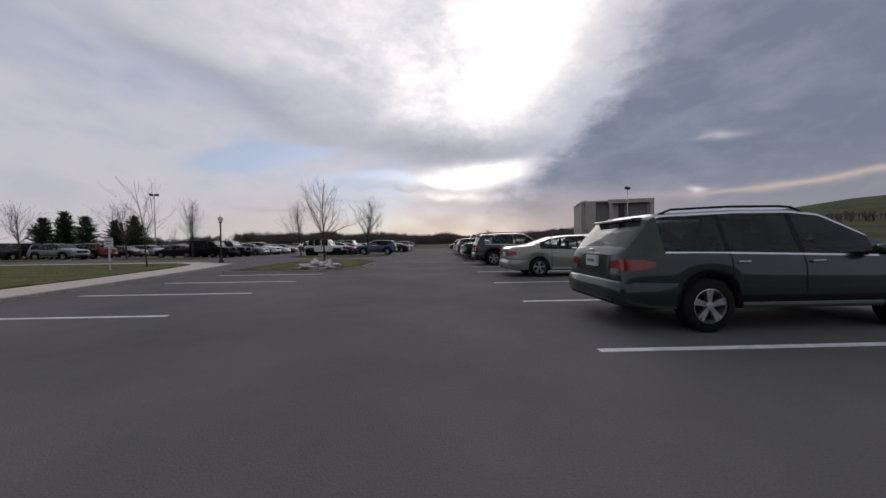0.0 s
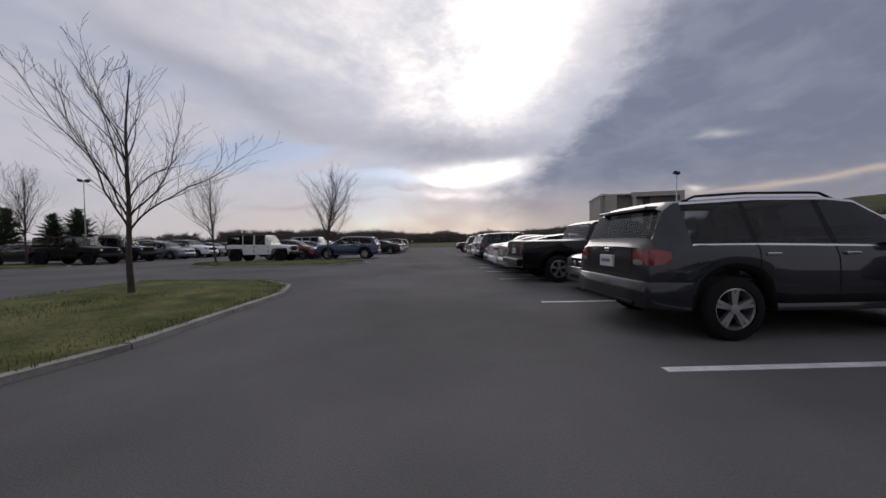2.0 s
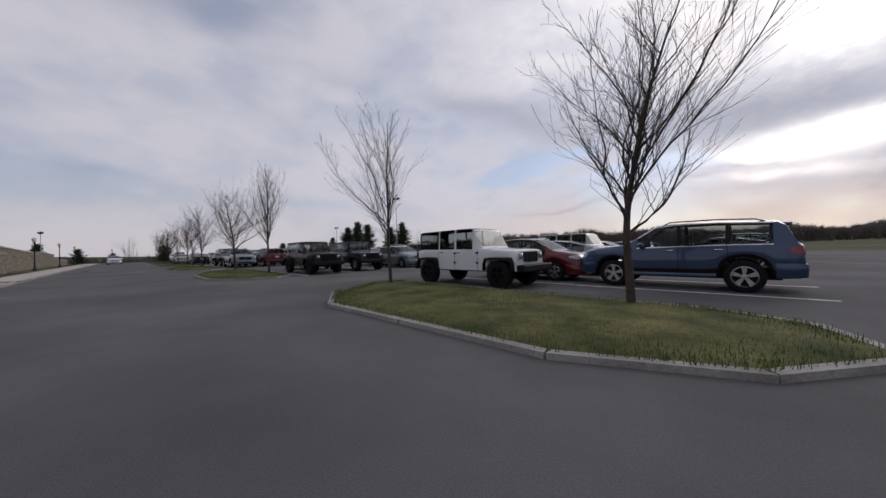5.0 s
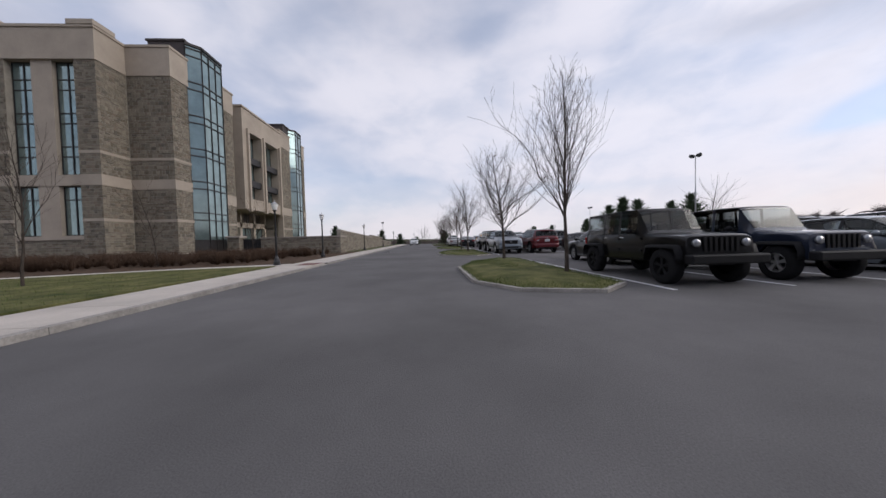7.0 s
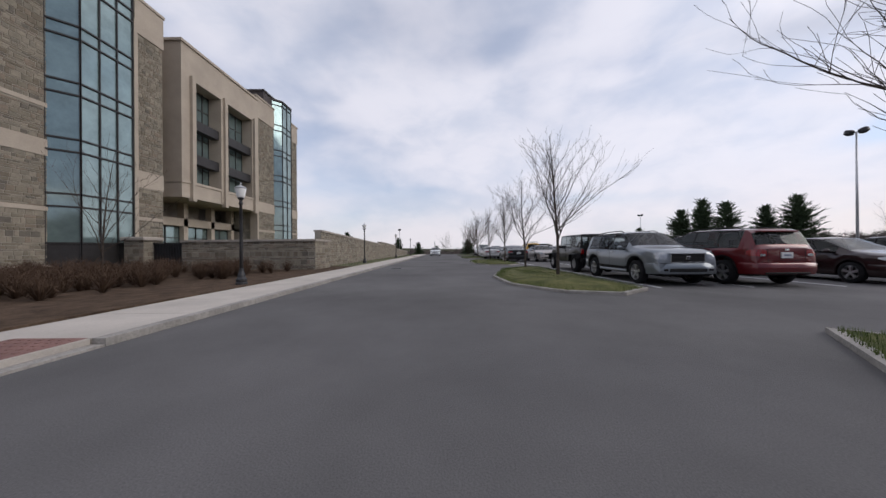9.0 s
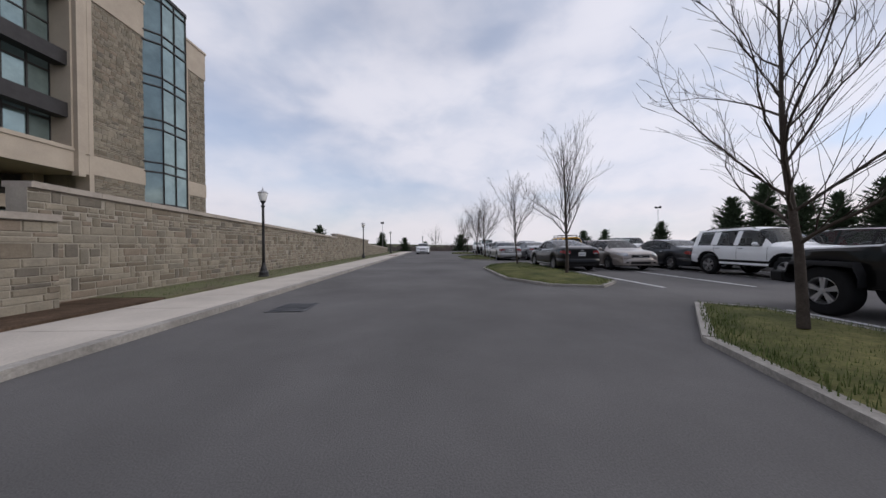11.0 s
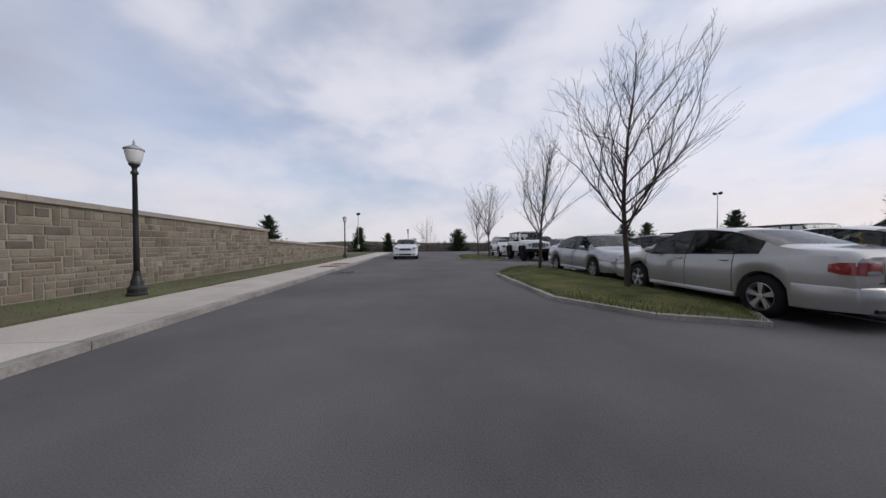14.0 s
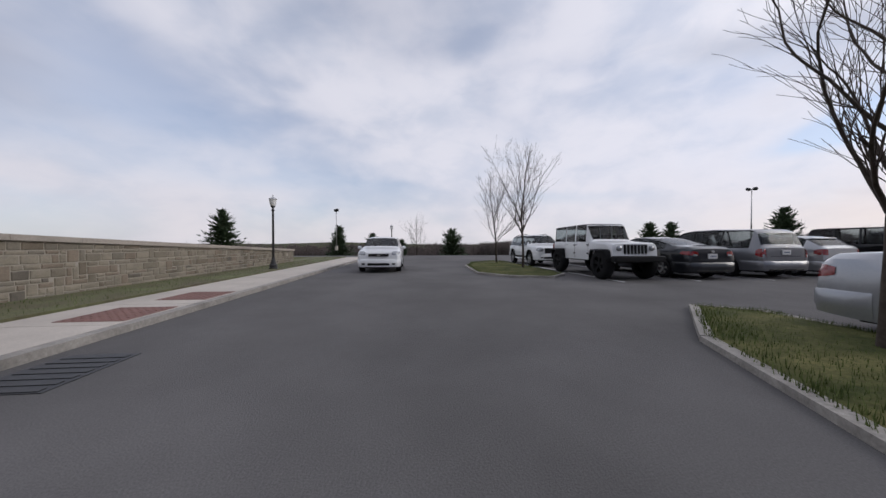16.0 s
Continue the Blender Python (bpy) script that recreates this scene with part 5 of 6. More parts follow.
        if kind != "pickup":
            meshes["rear_bumper"] = bumper_wrap(K, ring, rear_x, K["axles"][0] - arch - 0.04)
        simple("rear_valance", [(rear_x - 0.045, rear_x + 0.2, -wr_ * 0.72, wr_ * 0.72, K["sill"] + 0.035, K["sill"] + 0.085)], PLASTIC, 0.012)
    zp = 0.70 if kind in ("sedan", "coupe_sedan", "hatch") else 0.82
    simple("number_plate", [(rear_x - 0.022, rear_x + 0.02, -0.16, 0.16, zp, zp + 0.16)], PLATE, 0.006)
    simple("plate_bar", [(rear_x - 0.0255, rear_x - 0.022, -0.105, 0.105, zp + 0.06, zp + 0.105)], PLATEBAR)
    if kind != "jeep":
        simple("tail_seam", [(rear_x - 0.004, rear_x + 0.01, -wr_ * 0.62, wr_ * 0.62, zp - 0.06, zp - 0.05)], PLASTIC)
        simple("tail_badge", [(rear_x - 0.014, rear_x + 0.01, -0.06, 0.06, zp + 0.21, zp + 0.26)], CHROME, 0.006)
    dh = curve(K["belt"], -0.3) - 0.11
    hs = []
    for xd in K["doors"][:2]:
        for s in (1, -1):
            w = ring(xd + 0.18)[4][0]
            hs.append((xd + 0.07, xd + 0.24, s * w - 0.022, s * w + 0.022, dh, dh + 0.03))
    for i, h in enumerate(hs):
        simple("door_handle_%d" % i, [h], CHROME, 0.008)
    for xd in K["doors"]:
        r = ring(xd)
        for s, e in ((1, "l"), (-1, "r")):
            seam = bmesh.new()
            for k in range(1, 5):
                p, q = r[k], r[k + 1]
                v = [seam.verts.new(c) for c in ((xd - 0.006, s * (p[0] + 0.003), p[1]), (xd + 0.006, s * (p[0] + 0.003), p[1]), (xd + 0.006, s * (q[0] + 0.003), q[1]), (xd - 0.006, s * (q[0] + 0.003), q[1]))]
                seam.faces.new(v)
            bmesh.ops.remove_doubles(seam, verts=seam.verts, dist=0.0005)
            meshes["door_seam_%d_%s" % (K["doors"].index(xd), e)] = finish(seam, "door_seam", PLASTIC)
    if kind not in ("jeep", "pickup"):
        # sill moulding, dark, low on each flank
        for s, e in ((1, "l"), (-1, "r")):
            mould = bmesh.new()
            x0, x1 = K["axles"][0] + arch + 0.03, K["axles"][1] - arch - 0.03
            prev = None
            for j in range(9):
                xx = x0 + (x1 - x0) * j / 8
                r = ring(xx)
                pair = [mould.verts.new((xx, s * (r[1][0] + 0.010), r[1][1])), mould.verts.new((xx, s * (r[1][0] + 0.016), r[1][1] + 0.07)), mould.verts.new((xx, s * (r[1][0] + 0.002), r[1][1] + 0.09))]
                if prev:
                    mould.faces.new((prev[0], pair[0], pair[1], prev[1]))
                    mould.faces.new((prev[1], pair[1], pair[2], prev[2]))
                prev = pair
            meshes["sill_moulding_" + e] = finish(mould, "sill_moulding", PLASTIC, True)
    if kind not in ("jeep",):
        for s, e in ((1, "l"), (-1, "r")):
            strip = bmesh.new()
            x0, x1 = K["side"][0][0], K["side"][-1][1]
            prev = None
            for j in range(13):
                xx = x0 + (x1 - x0) * j / 12
                r = ring(xx)
                pair = [strip.verts.new((xx, s * (r[5][0] + 0.006), r[5][1] - 0.012)), strip.verts.new((xx, s * (r[5][0] + 0.001), r[5][1] + 0.012))]
                if prev:
                    strip.faces.new((prev[0], pair[0], pair[1], prev[1]))
                prev = pair
            prev = None
            for j in range(25):
                xx = x0 + (x1 - x0) * j / 24
                r = ring(xx)
                pair = [strip.verts.new((xx, s * (r[6][0] + 0.009), r[6][1] - 0.022)), strip.verts.new((xx, s * (r[6][0] + 0.003), r[6][1] + 0.006))]
                if prev:
                    strip.faces.new((prev[0], pair[0], pair[1], prev[1]))
                prev = pair
            meshes["window_trim_" + e] = finish(strip, "window_trim", PLASTIC, True)
    mx, mz = K["side"][-1][1] - 0.12, curve(K["belt"], 0.9) + 0.06
    for s, nm in ((1, "mirror_l"), (-1, "mirror_r")):
        bm = bmesh.new()
        bmesh.ops.create_icosphere(bm, subdivisions=2, radius=1.0)
        for v in bm.verts:
            v.co = Vector((v.co.x * 0.075 + mx, v.co.y * 0.10 + s * (half + 0.09), v.co.z * 0.075 + mz + 0.02))
        box(bm, mx - 0.02, mx + 0.03, min(s * (half - 0.06), s * (half + 0.05)), max(s * (half - 0.06), s * (half + 0.05)), mz - 0.04, mz)
        meshes[nm] = finish(bm, nm, PLASTIC, True)
    if K.get("rails"):
        for s, nm in ((1, "roof_rail_l"), (-1, "roof_rail_r")):
            verts, faces = [], []
            x0, x1 = K["side"][0][0] + 0.12, K["front"][0] - 0.16
            pts = []
            for k in range(13):
                xx = x0 + (x1 - x0) * k / 12
                r = ring(xx)
                pts.append(Vector((xx, s * (r[7][0] + 0.01), r[7][1] + (0.045 if 0 < k < 12 else -0.01))))
            tube(verts, faces, pts, [0.016] * 13, 6)
            me = bpy.data.meshes.new("roof_rail")
            me.from_pydata([tuple(v) for v in verts], [], faces)
            me.materials.append(PLASTIC)
            meshes[nm] = me
    if kind in ("suv", "boxy_suv", "hatch", "wagon"):
        rx = K["rear"][1]
        tz = curve(K["top"], rx + 0.06)
        wide = half * 0.62
        bm = bmesh.new()
        slab(bm, [(rx - 0.10, -wide * 0.92), (rx + 0.12, -wide), (rx + 0.12, wide), (rx - 0.10, wide * 0.92)], tz - 0.06, tz - 0.022)
        bevelled(bm, 0.012)
        meshes["spoiler"] = finish(bm, "spoiler", PLASTIC)
    # one wheel
    bm = bmesh.new()
    tw = 0.11 if kind not in ("jeep", "pickup") else 0.135
    rr = R * 0.66 if kind not in ("jeep",) else R * 0.56
    lathe(bm, [(rr, -tw), (R * 0.90, -tw), (R * 0.985, -tw * 0.75), (R, -tw * 0.4), (R, tw * 0.4), (R * 0.985, tw * 0.75), (R * 0.90, tw), (rr, tw)], 28, "y", caps=False)
    meshes["tyre"] = finish(bm, "tyre", RUBBER, True)
    bm = bmesh.new()
    lathe(bm, [(rr, -tw), (rr, tw * 0.86), (rr * 0.93, tw * 0.90), (rr * 0.90, tw * 0.70), (rr * 0.86, -tw * 0.1)], 28, "y", caps=False)
    for i in range(5):
        a = 2 * math.pi * i / 5 + math.pi / 2
        for da in (-0.13, 0.13):
            c, s = math.cos(a + da), math.sin(a + da)
            px, pz = -math.sin(a) * rr * 0.085, math.cos(a) * rr * 0.085
            v = []
            for r_, y_ in ((rr * 0.12, tw * 0.80), (rr * 0.92, tw * 0.84)):
                for e in (1, -1):
                    for yy in (y_, y_ - 0.05):
                        v.append(bm.verts.new((c * r_ + px * e, yy, s * r_ + pz * e)))
            for f in ((0, 2, 6, 4), (1, 5, 7, 3), (0, 4, 5, 1), (2, 3, 7, 6)):
                bm.faces.new([v[j] for j in f])
    lathe(bm, [(rr * 0.24, tw * 0.6), (rr * 0.22, tw * 0.86), (0.0, tw * 0.9)], 14, "y")
    meshes["rim"] = finish(bm, "rim", ALLOY, False)
    bm = bmesh.new()
    lathe(bm, [(0.0, -tw * 0.2), (rr * 0.86, -tw * 0.2), (rr * 0.86, -tw * 0.1), (0.0, -tw * 0.08)], 20, "y")
    meshes["brake_disc"] = finish(bm, "brake_disc", PLASTIC, False)
    CAR_MESHES[kind] = meshes
    return meshes


def bumper_wrap(K, ring, end_x, from_x, step=1):
    """A bumper skin: a band round the tail (or the nose, step -1), a little proud of the body above it."""
    bm = bmesh.new()
    top = K["sill"] + 0.35
    rows = []
    for k in range(6):
        x = from_x + (end_x + 0.01 * step - from_x) * k / 5
        r = ring(x)
        low = r[1][1] + 0.004

        def at_z(z):
            for p, q in zip(r[1:], r[2:]):
                if p[1] <= z <= q[1] and q[1] > p[1]:
                    return p[0] + (q[0] - p[0]) * (z - p[1]) / (q[1] - p[1])
            return r[3][0]
        proud = 0.004 + 0.02 * min(1.0, k / 2)
        rows.append([(x, at_z(z) + o, z) for z, o in ((low, proud * 0.5), (low + (top - low) * 0.4, proud), (top - 0.03, proud), (top, 0.0))])
    last = rows[-1]
    loop = rows + [[(end_x - o * step, p[1] * f, p[2]) for p, o in zip(last, (0.012, 0.034, 0.034, -0.004))] for f in (0.94, 0.5, 0.0, -0.5, -0.94)]
    loop += [[(p[0], -p[1], p[2]) for p in row] for row in rows[::-1]]
    vs = [[bm.verts.new(p) for p in row] for row in loop]
    for a, b in zip(vs, vs[1:]):
        for k in range(3):
            bm.faces.new((a[k], b[k], b[k + 1], a[k + 1]))
    return finish(bm, "rear_bumper", PLASTIC, True)


# tail lamps: reach along the flank, inner edge as a share of the half width, drop below the belt, height
LAMPS = {"sedan": (0.20, 0.50, 0.03, 0.17), "coupe": (0.10, 0.50, 0.04, 0.16), "coupe_sedan": (0.30, 0.56, 0.03, 0.16), "hatch": (0.20, 0.66, 0.0, 0.22), "suv": (0.20, 0.58, 0.02, 0.20),
         "boxy_suv": (0.12, 0.78, -0.02, 0.34), "wagon": (0.36, 0.52, 0.03, 0.19), "van": (0.16, 0.76, 0.0, 0.30), "pickup": (0.12, 0.84, 0.02, 0.34)}


def lamp_skin(tree, end_x, step, s, half, reach, inner, z0, z1, mat, proud=0.008):
    """A lamp lens laid on the shell round one corner: from the flank (reach 0: from the end alone) in to a share of the half width."""
    c = 0.24
    cx, cy = end_x + step * c, s * (half - c)
    cols = []
    if reach > c:
        cols += [((end_x + step * (reach + (c - reach) * k / 3), s * (half + 0.4)), (0, -s)) for k in range(3)]
    first = 0 if reach >= c else int(6 * (1 - reach / c))
    if reach:
        for k in range(first, 7):
            a = radians(15 * k)
            d = (-step * math.sin(a), s * math.cos(a))
            cols.append(((cx + d[0] * 0.7, cy + d[1] * 0.7), (-d[0], -d[1])))
    y_in = half * inner
    y_out = half - c if reach else half * (inner + 1) / 2 - 0.02
    for k in range(1 if reach else 0, 5):
        cols.append(((end_x - step * 0.5, s * (y_out + (y_in - y_out) * k / 4)), (step, 0)))
    bm = bmesh.new()
    grid = []
    for i, ((ox, oy), (dx, dy)) in enumerate(cols):
        u = i / (len(cols) - 1)
        round_ = 0.16 * max(0, 2 * abs(u - 0.5) - 0.55) / 0.45
        low = z0 + (z1 - z0) * (round_ + (0.42 * (1 - u) if reach > c else 0.12 * (1 - u) if reach else 0))
        high = z1 - (z1 - z0) * round_
        col = []
        for k in range(5):
            z = low + (high - low) * k / 4
            hit = tree.ray_cast(Vector((ox, oy, z)), Vector((dx, dy, 0)), 0.9)[0]
            col.append(bm.verts.new((hit.x - dx * proud, hit.y - dy * proud, z)) if hit else None)
        grid.append(col)
    for a, b in zip(grid, grid[1:]):
        for k in range(4):
            q = (a[k], b[k], b[k + 1], a[k + 1])
            if None not in q:
                bm.faces.new(q)
    return finish(bm, "lamp", mat, True)


PAINTED = ("body", "sill_moulding_l", "sill_moulding_r", "mirror_l", "mirror_r", "front_bumper", "rear_bumper", "spoiler")


FINE_PARTS = ("fog_lamp", "seat", "dashboard", "door_seam", "door_handle", "tail_seam", "boot_seam", "reverse_light", "tail_badge", "plate_bar", "sill_moulding", "hinge")     # too small to see on the farthest cars


def car(kind, colour, x, y, heading, label, hardtop=None, lift=0.0, rim=None, flare=None, trim=None):
    """heading: degrees of its nose from +x."""
    meshes = car_shell(kind)
    K = KINDS[kind]
    category = {"jeep": "off-roader", "pickup": "pickup truck", "suv": "suv", "boxy_suv": "suv", "van": "minivan"}.get(kind, "car")
    name = {"jeep": "off_roader", "pickup": "pickup_truck", "suv": "suv", "boxy_suv": "suv", "van": "minivan", "wagon": "estate_car", "hatch": "hatchback", "coupe": "sports_coupe"}.get(kind, "sedan")
    top = thing(name, label, category, (x, y, 0), heading, group="parked cars")

    def put(nm, mesh, mat=None, at=None, turn=0, parent=None, lbl=""):
        ob = new(nm, mesh)
        ob.parent = parent or top
        if at:
            ob.matrix_basis = pose(*at, 0, 0, turn)
        if mat:
            ob.material_slots[0].link = "OBJECT"
            ob.material_slots[0].material = mat
        return tagged(ob, lbl)
    body = None
    for nm, me in meshes.items():
        if nm in ("tyre", "rim", "brake_disc"):
            continue
        if y > 40.4 and nm.startswith(FINE_PARTS):
            continue
        mat = None
        if nm in PAINTED and not (kind == "jeep" and nm != "body"):
            mat = colour
        if nm == "hardtop":
            mat = hardtop or PLASTIC
        if kind == "boxy_suv":
            if nm.startswith("pillar"):
                mat = colour
            if nm.endswith("_bumper") and not trim:
                mat = None
        if nm.startswith("window_trim"):
            mat = trim
        if nm.startswith("fender") and flare:
            mat = flare
        plain = nm
        for end in ("_0l", "_0r", "_1l", "_1r", "_0_l", "_0_r", "_1_l", "_1_r", "_2_l", "_2_r", "_3_l", "_3_r", "_l", "_r", "_0", "_1", "_2", "_3"):
            if plain.endswith(end):
                plain = plain[:-len(end)]
                break
        put(plain, me, mat, (0, 0, lift) if lift else None)
    half = K["W"] / 2
    out = half - 0.10 + (0.06 if kind == "jeep" else 0.0)
    scale = 1 + lift / K["R"] * 0.9
    for ax in K["axles"]:
        for s in (1, -1):
            wheel = new("wheel")
            wheel.parent = top
            wheel.matrix_basis = pose(ax, s * out, K["R"] * scale, 0, 0, 0 if s > 0 else 180) @ Matrix.Diagonal((scale, 1.1 if lift else 1, scale, 1))
            put("tyre", meshes["tyre"], None, parent=wheel)
            put("rim", meshes["rim"], rim, parent=wheel)
            put("brake_disc", meshes["brake_disc"], None, parent=wheel)
    if K.get("spare"):
        wheel = new("spare_wheel")
        wheel.parent = top
        wheel.matrix_basis = pose(K["top"][0][0] - 0.16, 0.1, 1.02 + lift, 0, 0, 90)
        put("tyre", meshes["tyre"], None, parent=wheel)
        put("rim", meshes["rim"], rim, parent=wheel)
    return top


P_GREEN = paint("dark_green", (0.013, 0.026, 0.022))
P_SAGE = paint("sage", (0.24, 0.25, 0.215), 0.5)
P_GREY = paint("graphite", (0.020, 0.022, 0.027))
P_BLACK = paint("black", (0.003, 0.003, 0.0035), 0.0, 0.3, 0.5)
P_SILVER = paint("silver", (0.34, 0.35, 0.37), 0.6)
P_WHITE = paint("white", (0.72, 0.73, 0.74), 0.0)
P_PEARL = paint("pearl_silver", (0.34, 0.335, 0.33), 0.5)
P_BLUE = paint("slate_blue", (0.035, 0.055, 0.11), 0.4)
P_RED = paint("red", (0.095, 0.007, 0.010), 0.3)
P_MAROON = paint("maroon", (0.038, 0.007, 0.010), 0.35)
P_BROWN = paint("dark_brown", (0.022, 0.011, 0.011), 0.35)
P_STEEL = paint("steel_grey", (0.19, 0.195, 0.21), 0.55)
P_COUPE = paint("dark_silver", (0.13, 0.13, 0.14), 0.55)
P_CHAMP = paint("champagne", (0.36, 0.32, 0.29), 0.5)
P_YELLOW = paint("yellow", (0.62, 0.33, 0.015), 0.0)
P_NAVY = paint("navy", (0.016, 0.022, 0.04), 0.3)
P_SANTA = paint("blue_silver", (0.17, 0.19, 0.21), 0.55)
E, WEST = 0.0, 180.0
# row beside the first aisle (tails to the aisle) and the row nose to nose with it
car("wagon", P_GREEN, 4.85, 5.45, E, "dark green estate car with roof rails, tail to the aisle", trim=CHROME)
car("sedan", P_SAGE, 4.95, 12.1, E, "pale sage green sedan parked tail to the aisle")
car("suv", P_GREY, 4.5, 17.95, E, "dark grey suv with tinted windows parked tail out", trim=CHROME)
coupe = car("coupe", P_COUPE, 5.35, 20.45, WEST, "silver grey sports coupe with a hood scoop, nose to the aisle")
scoop = bmesh.new()
slab(scoop, [(0.95, -0.20), (1.36, -0.24), (1.36, 0.24), (0.95, 0.20)], 0.96, 1.03)
bevelled(scoop, 0.02)
part("hood_scoop", scoop, P_COUPE, coupe)
mouth = bmesh.new()
box(mouth, 1.345, 1.364, -0.20, 0.20, 0.985, 1.018)
part("scoop_opening", mouth, PLASTIC, coupe, "black slot of the hood scoop")
for y in (-0.30, 0.30):
    lamp = bmesh.new()
    lathe(lamp, [(0.0, 0.0), (0.075, 0.004), (0.085, 0.03), (0.085, 0.06)], 14, "y", (0, 0, 0))
    bmesh.ops.rotate(lamp, verts=lamp.verts, matrix=Matrix.Rotation(radians(90), 3, "Z"))
    bmesh.ops.translate(lamp, verts=lamp.verts, vec=(2.385, y, 0.66))
    part("driving_lamp", lamp, CLEARLENS, coupe, "round lamp in the black grille", smooth=True)
car("pickup", P_BLACK, 4.95, 23.2, E, "black pickup truck with a covered bed")
car("coupe_sedan", P_PEARL, 4.7, 25.5, E, "silver white sedan with wide red tail lights")
car("coupe_sedan", P_WHITE, 4.7, 27.7, E, "white sedan parked tail to the aisle")
car("hatch", P_SILVER, 4.7, 30.0, WEST, "silver hatchback parked nose to the aisle")
car("suv", P_NAVY, 4.7, 32.3, E, "large dark blue suv parked tail out")
car("suv", P_WHITE, 4.7, 34.6, E, "white suv with dark lower body parked tail out")
car("sedan", P_CHAMP, 4.7, 36.9, E, "champagne sedan parked tail to the aisle")
car("suv", P_BROWN, 4.7, 39.2, E, "small dark brown suv parked tail out")
car("pickup", P_MAROON, 5.0, 49.8, WEST, "maroon pickup truck parked nose to the aisle")
car("suv", P_SILVER, 10.3, 4.6, WEST, "silver suv with a dark grille, nose to nose with the row", trim=CHROME)
car("suv", P_NAVY, 10.4, 15.4, E, "dark blue suv parked behind the sedan")
car("sedan", P_MAROON, 10.5, 18.6, WEST, "maroon sedan in the second row")
car("suv", P_CHAMP, 10.6, 21.0, WEST, "tan suv in the second row")
car("van", P_STEEL, 10.7, 24.0, WEST, "grey minivan in the second row")
car("sedan", P_RED, 10.5, 26.4, WEST, "dark red sedan in the second row")
car("suv", P_BLACK, 10.6, 29.0, WEST, "black suv in the second row")
car("jeep", P_WHITE, 19.6, 18.4, WEST, "white four door off-roader across the far aisle", hardtop=P_WHITE)
car("suv", P_SILVER, 19.8, 21.4, WEST, "silver suv across the far aisle")
car("sedan", P_RED, 24.6, 30.5, E, "dark red sedan in a farther row")
car("sedan", P_BLACK, 19.6, 26.5, WEST, "black sedan in a farther row")
car("suv", P_MAROON, 26.0, 36.0, E, "maroon suv in a farther row")
car("sedan", P_WHITE, 20.0, 33.0, WEST, "white sedan in a farther row")
# double row beyond the cross road
car("suv", P_BLUE, -6.9, 38.1, WEST, "slate blue compact suv parked tail to the aisle", trim=CHROME)
car("coupe_sedan", P_BLACK, -6.3, 47.6, WEST, "black sedan parked tail to the aisle")
car("sedan", P_WHITE, -6.3, 50.3, WEST, "white sedan parked tail to the aisle")
car("suv", P_BLACK, -6.4, 53.0, WEST, "black suv parked tail to the aisle")
car("sedan", P_SILVER, -6.4, 55.7, WEST, "silver sedan far along the row")
car("sedan", P_STEEL, -6.4, 58.4, WEST, "grey sedan far along the row")
car("suv", P_NAVY, -6.4, 61.1, WEST, "navy suv at the far end of the row")
car("jeep", P_WHITE, -12.1, 35.5, E, "white four door off-roader with a black hard top", hardtop=PLASTIC, rim=PLASTIC)
car("hatch", P_RED, -11.5, 38.3, E, "bright red hatchback parked nose out")
car("coupe_sedan", P_STEEL, -11.6, 41.0, WEST, "grey sedan parked with its tail showing")
car("jeep", P_SILVER, -11.6, 43.7, E, "silver grey off-roader with a hard top", hardtop=P_SILVER)
car("sedan", P_WHITE, -11.6, 46.4, E, "white sedan in the inner row")
car("sedan", P_WHITE, -11.6, 52.0, E, "white sedan deep in the inner row")
# rows along the road, going west
car("jeep", P_BLACK, -23.9, 34.9, E, "black four door off-roader with black wheels", hardtop=PLASTIC, rim=PLASTIC)
car("jeep", P_NAVY, -23.9, 37.7, E, "dark off-roader parked beside another like it", hardtop=PLASTIC)
car("hatch", P_SANTA, -23.9, 41.4, E, "pale blue silver hatchback nose to the aisle")
car("suv", P_WHITE, -23.9, 44.2, E, "white suv in the row of off-roaders")
car("sedan", P_SILVER, -23.9, 47.0, E, "silver sedan along the row")
car("sedan", P_GREY, -23.9, 49.8, E, "dark grey sedan along the row")
car("coupe_sedan", P_BLACK, -28.8, 36.6, WEST, "black sedan with bright alloy wheels parked nose west", trim=CHROME)
car("sedan", P_NAVY, -28.8, 42.0, WEST, "navy sedan in the second line")
car("suv", P_STEEL, -28.8, 44.8, WEST, "grey suv in the second line")
car("hatch", P_WHITE, -28.8, 47.6, WEST, "white hatchback in the second line")
car("suv", P_SANTA, -39.6, 34.6, E, "blue silver suv with a dark grille facing the aisle")
car("suv", P_RED, -39.3, 37.1, WEST, "dark red suv parked tail to the aisle")
car("sedan", P_BROWN, -39.3, 41.0, E, "dark brown sedan parked nose to the aisle")
car("hatch", P_SILVER, -39.0, 44.4, E, "silver hatchback nose to the aisle")
car("sedan", P_STEEL, -39.3, 47.2, E, "grey sedan along the row")
car("suv", P_WHITE, -39.3, 50.0, E, "white suv along the row")
car("jeep", P_BLACK, -44.8, 34.7, WEST, "black off-roader with its spare wheel showing", hardtop=PLASTIC)
car("sedan", P_SILVER, -44.6, 37.6, WEST, "silver sedan behind the suv")
car("suv", P_GREY, -44.6, 40.4, WEST, "dark grey suv in the second line")
car("sedan", P_WHITE, -44.6, 43.2, WEST, "white sedan in the second line")
car("boxy_suv", P_WHITE, -52.1, 39.3, E, "white boxy suv with roof rack and chrome grille", trim=PLASTIC)
car("suv", P_RED, -52.0, 42.4, WEST, "red suv parked beside the white one")
car("sedan", P_STEEL, -52.0, 45.2, E, "grey sedan along the row")
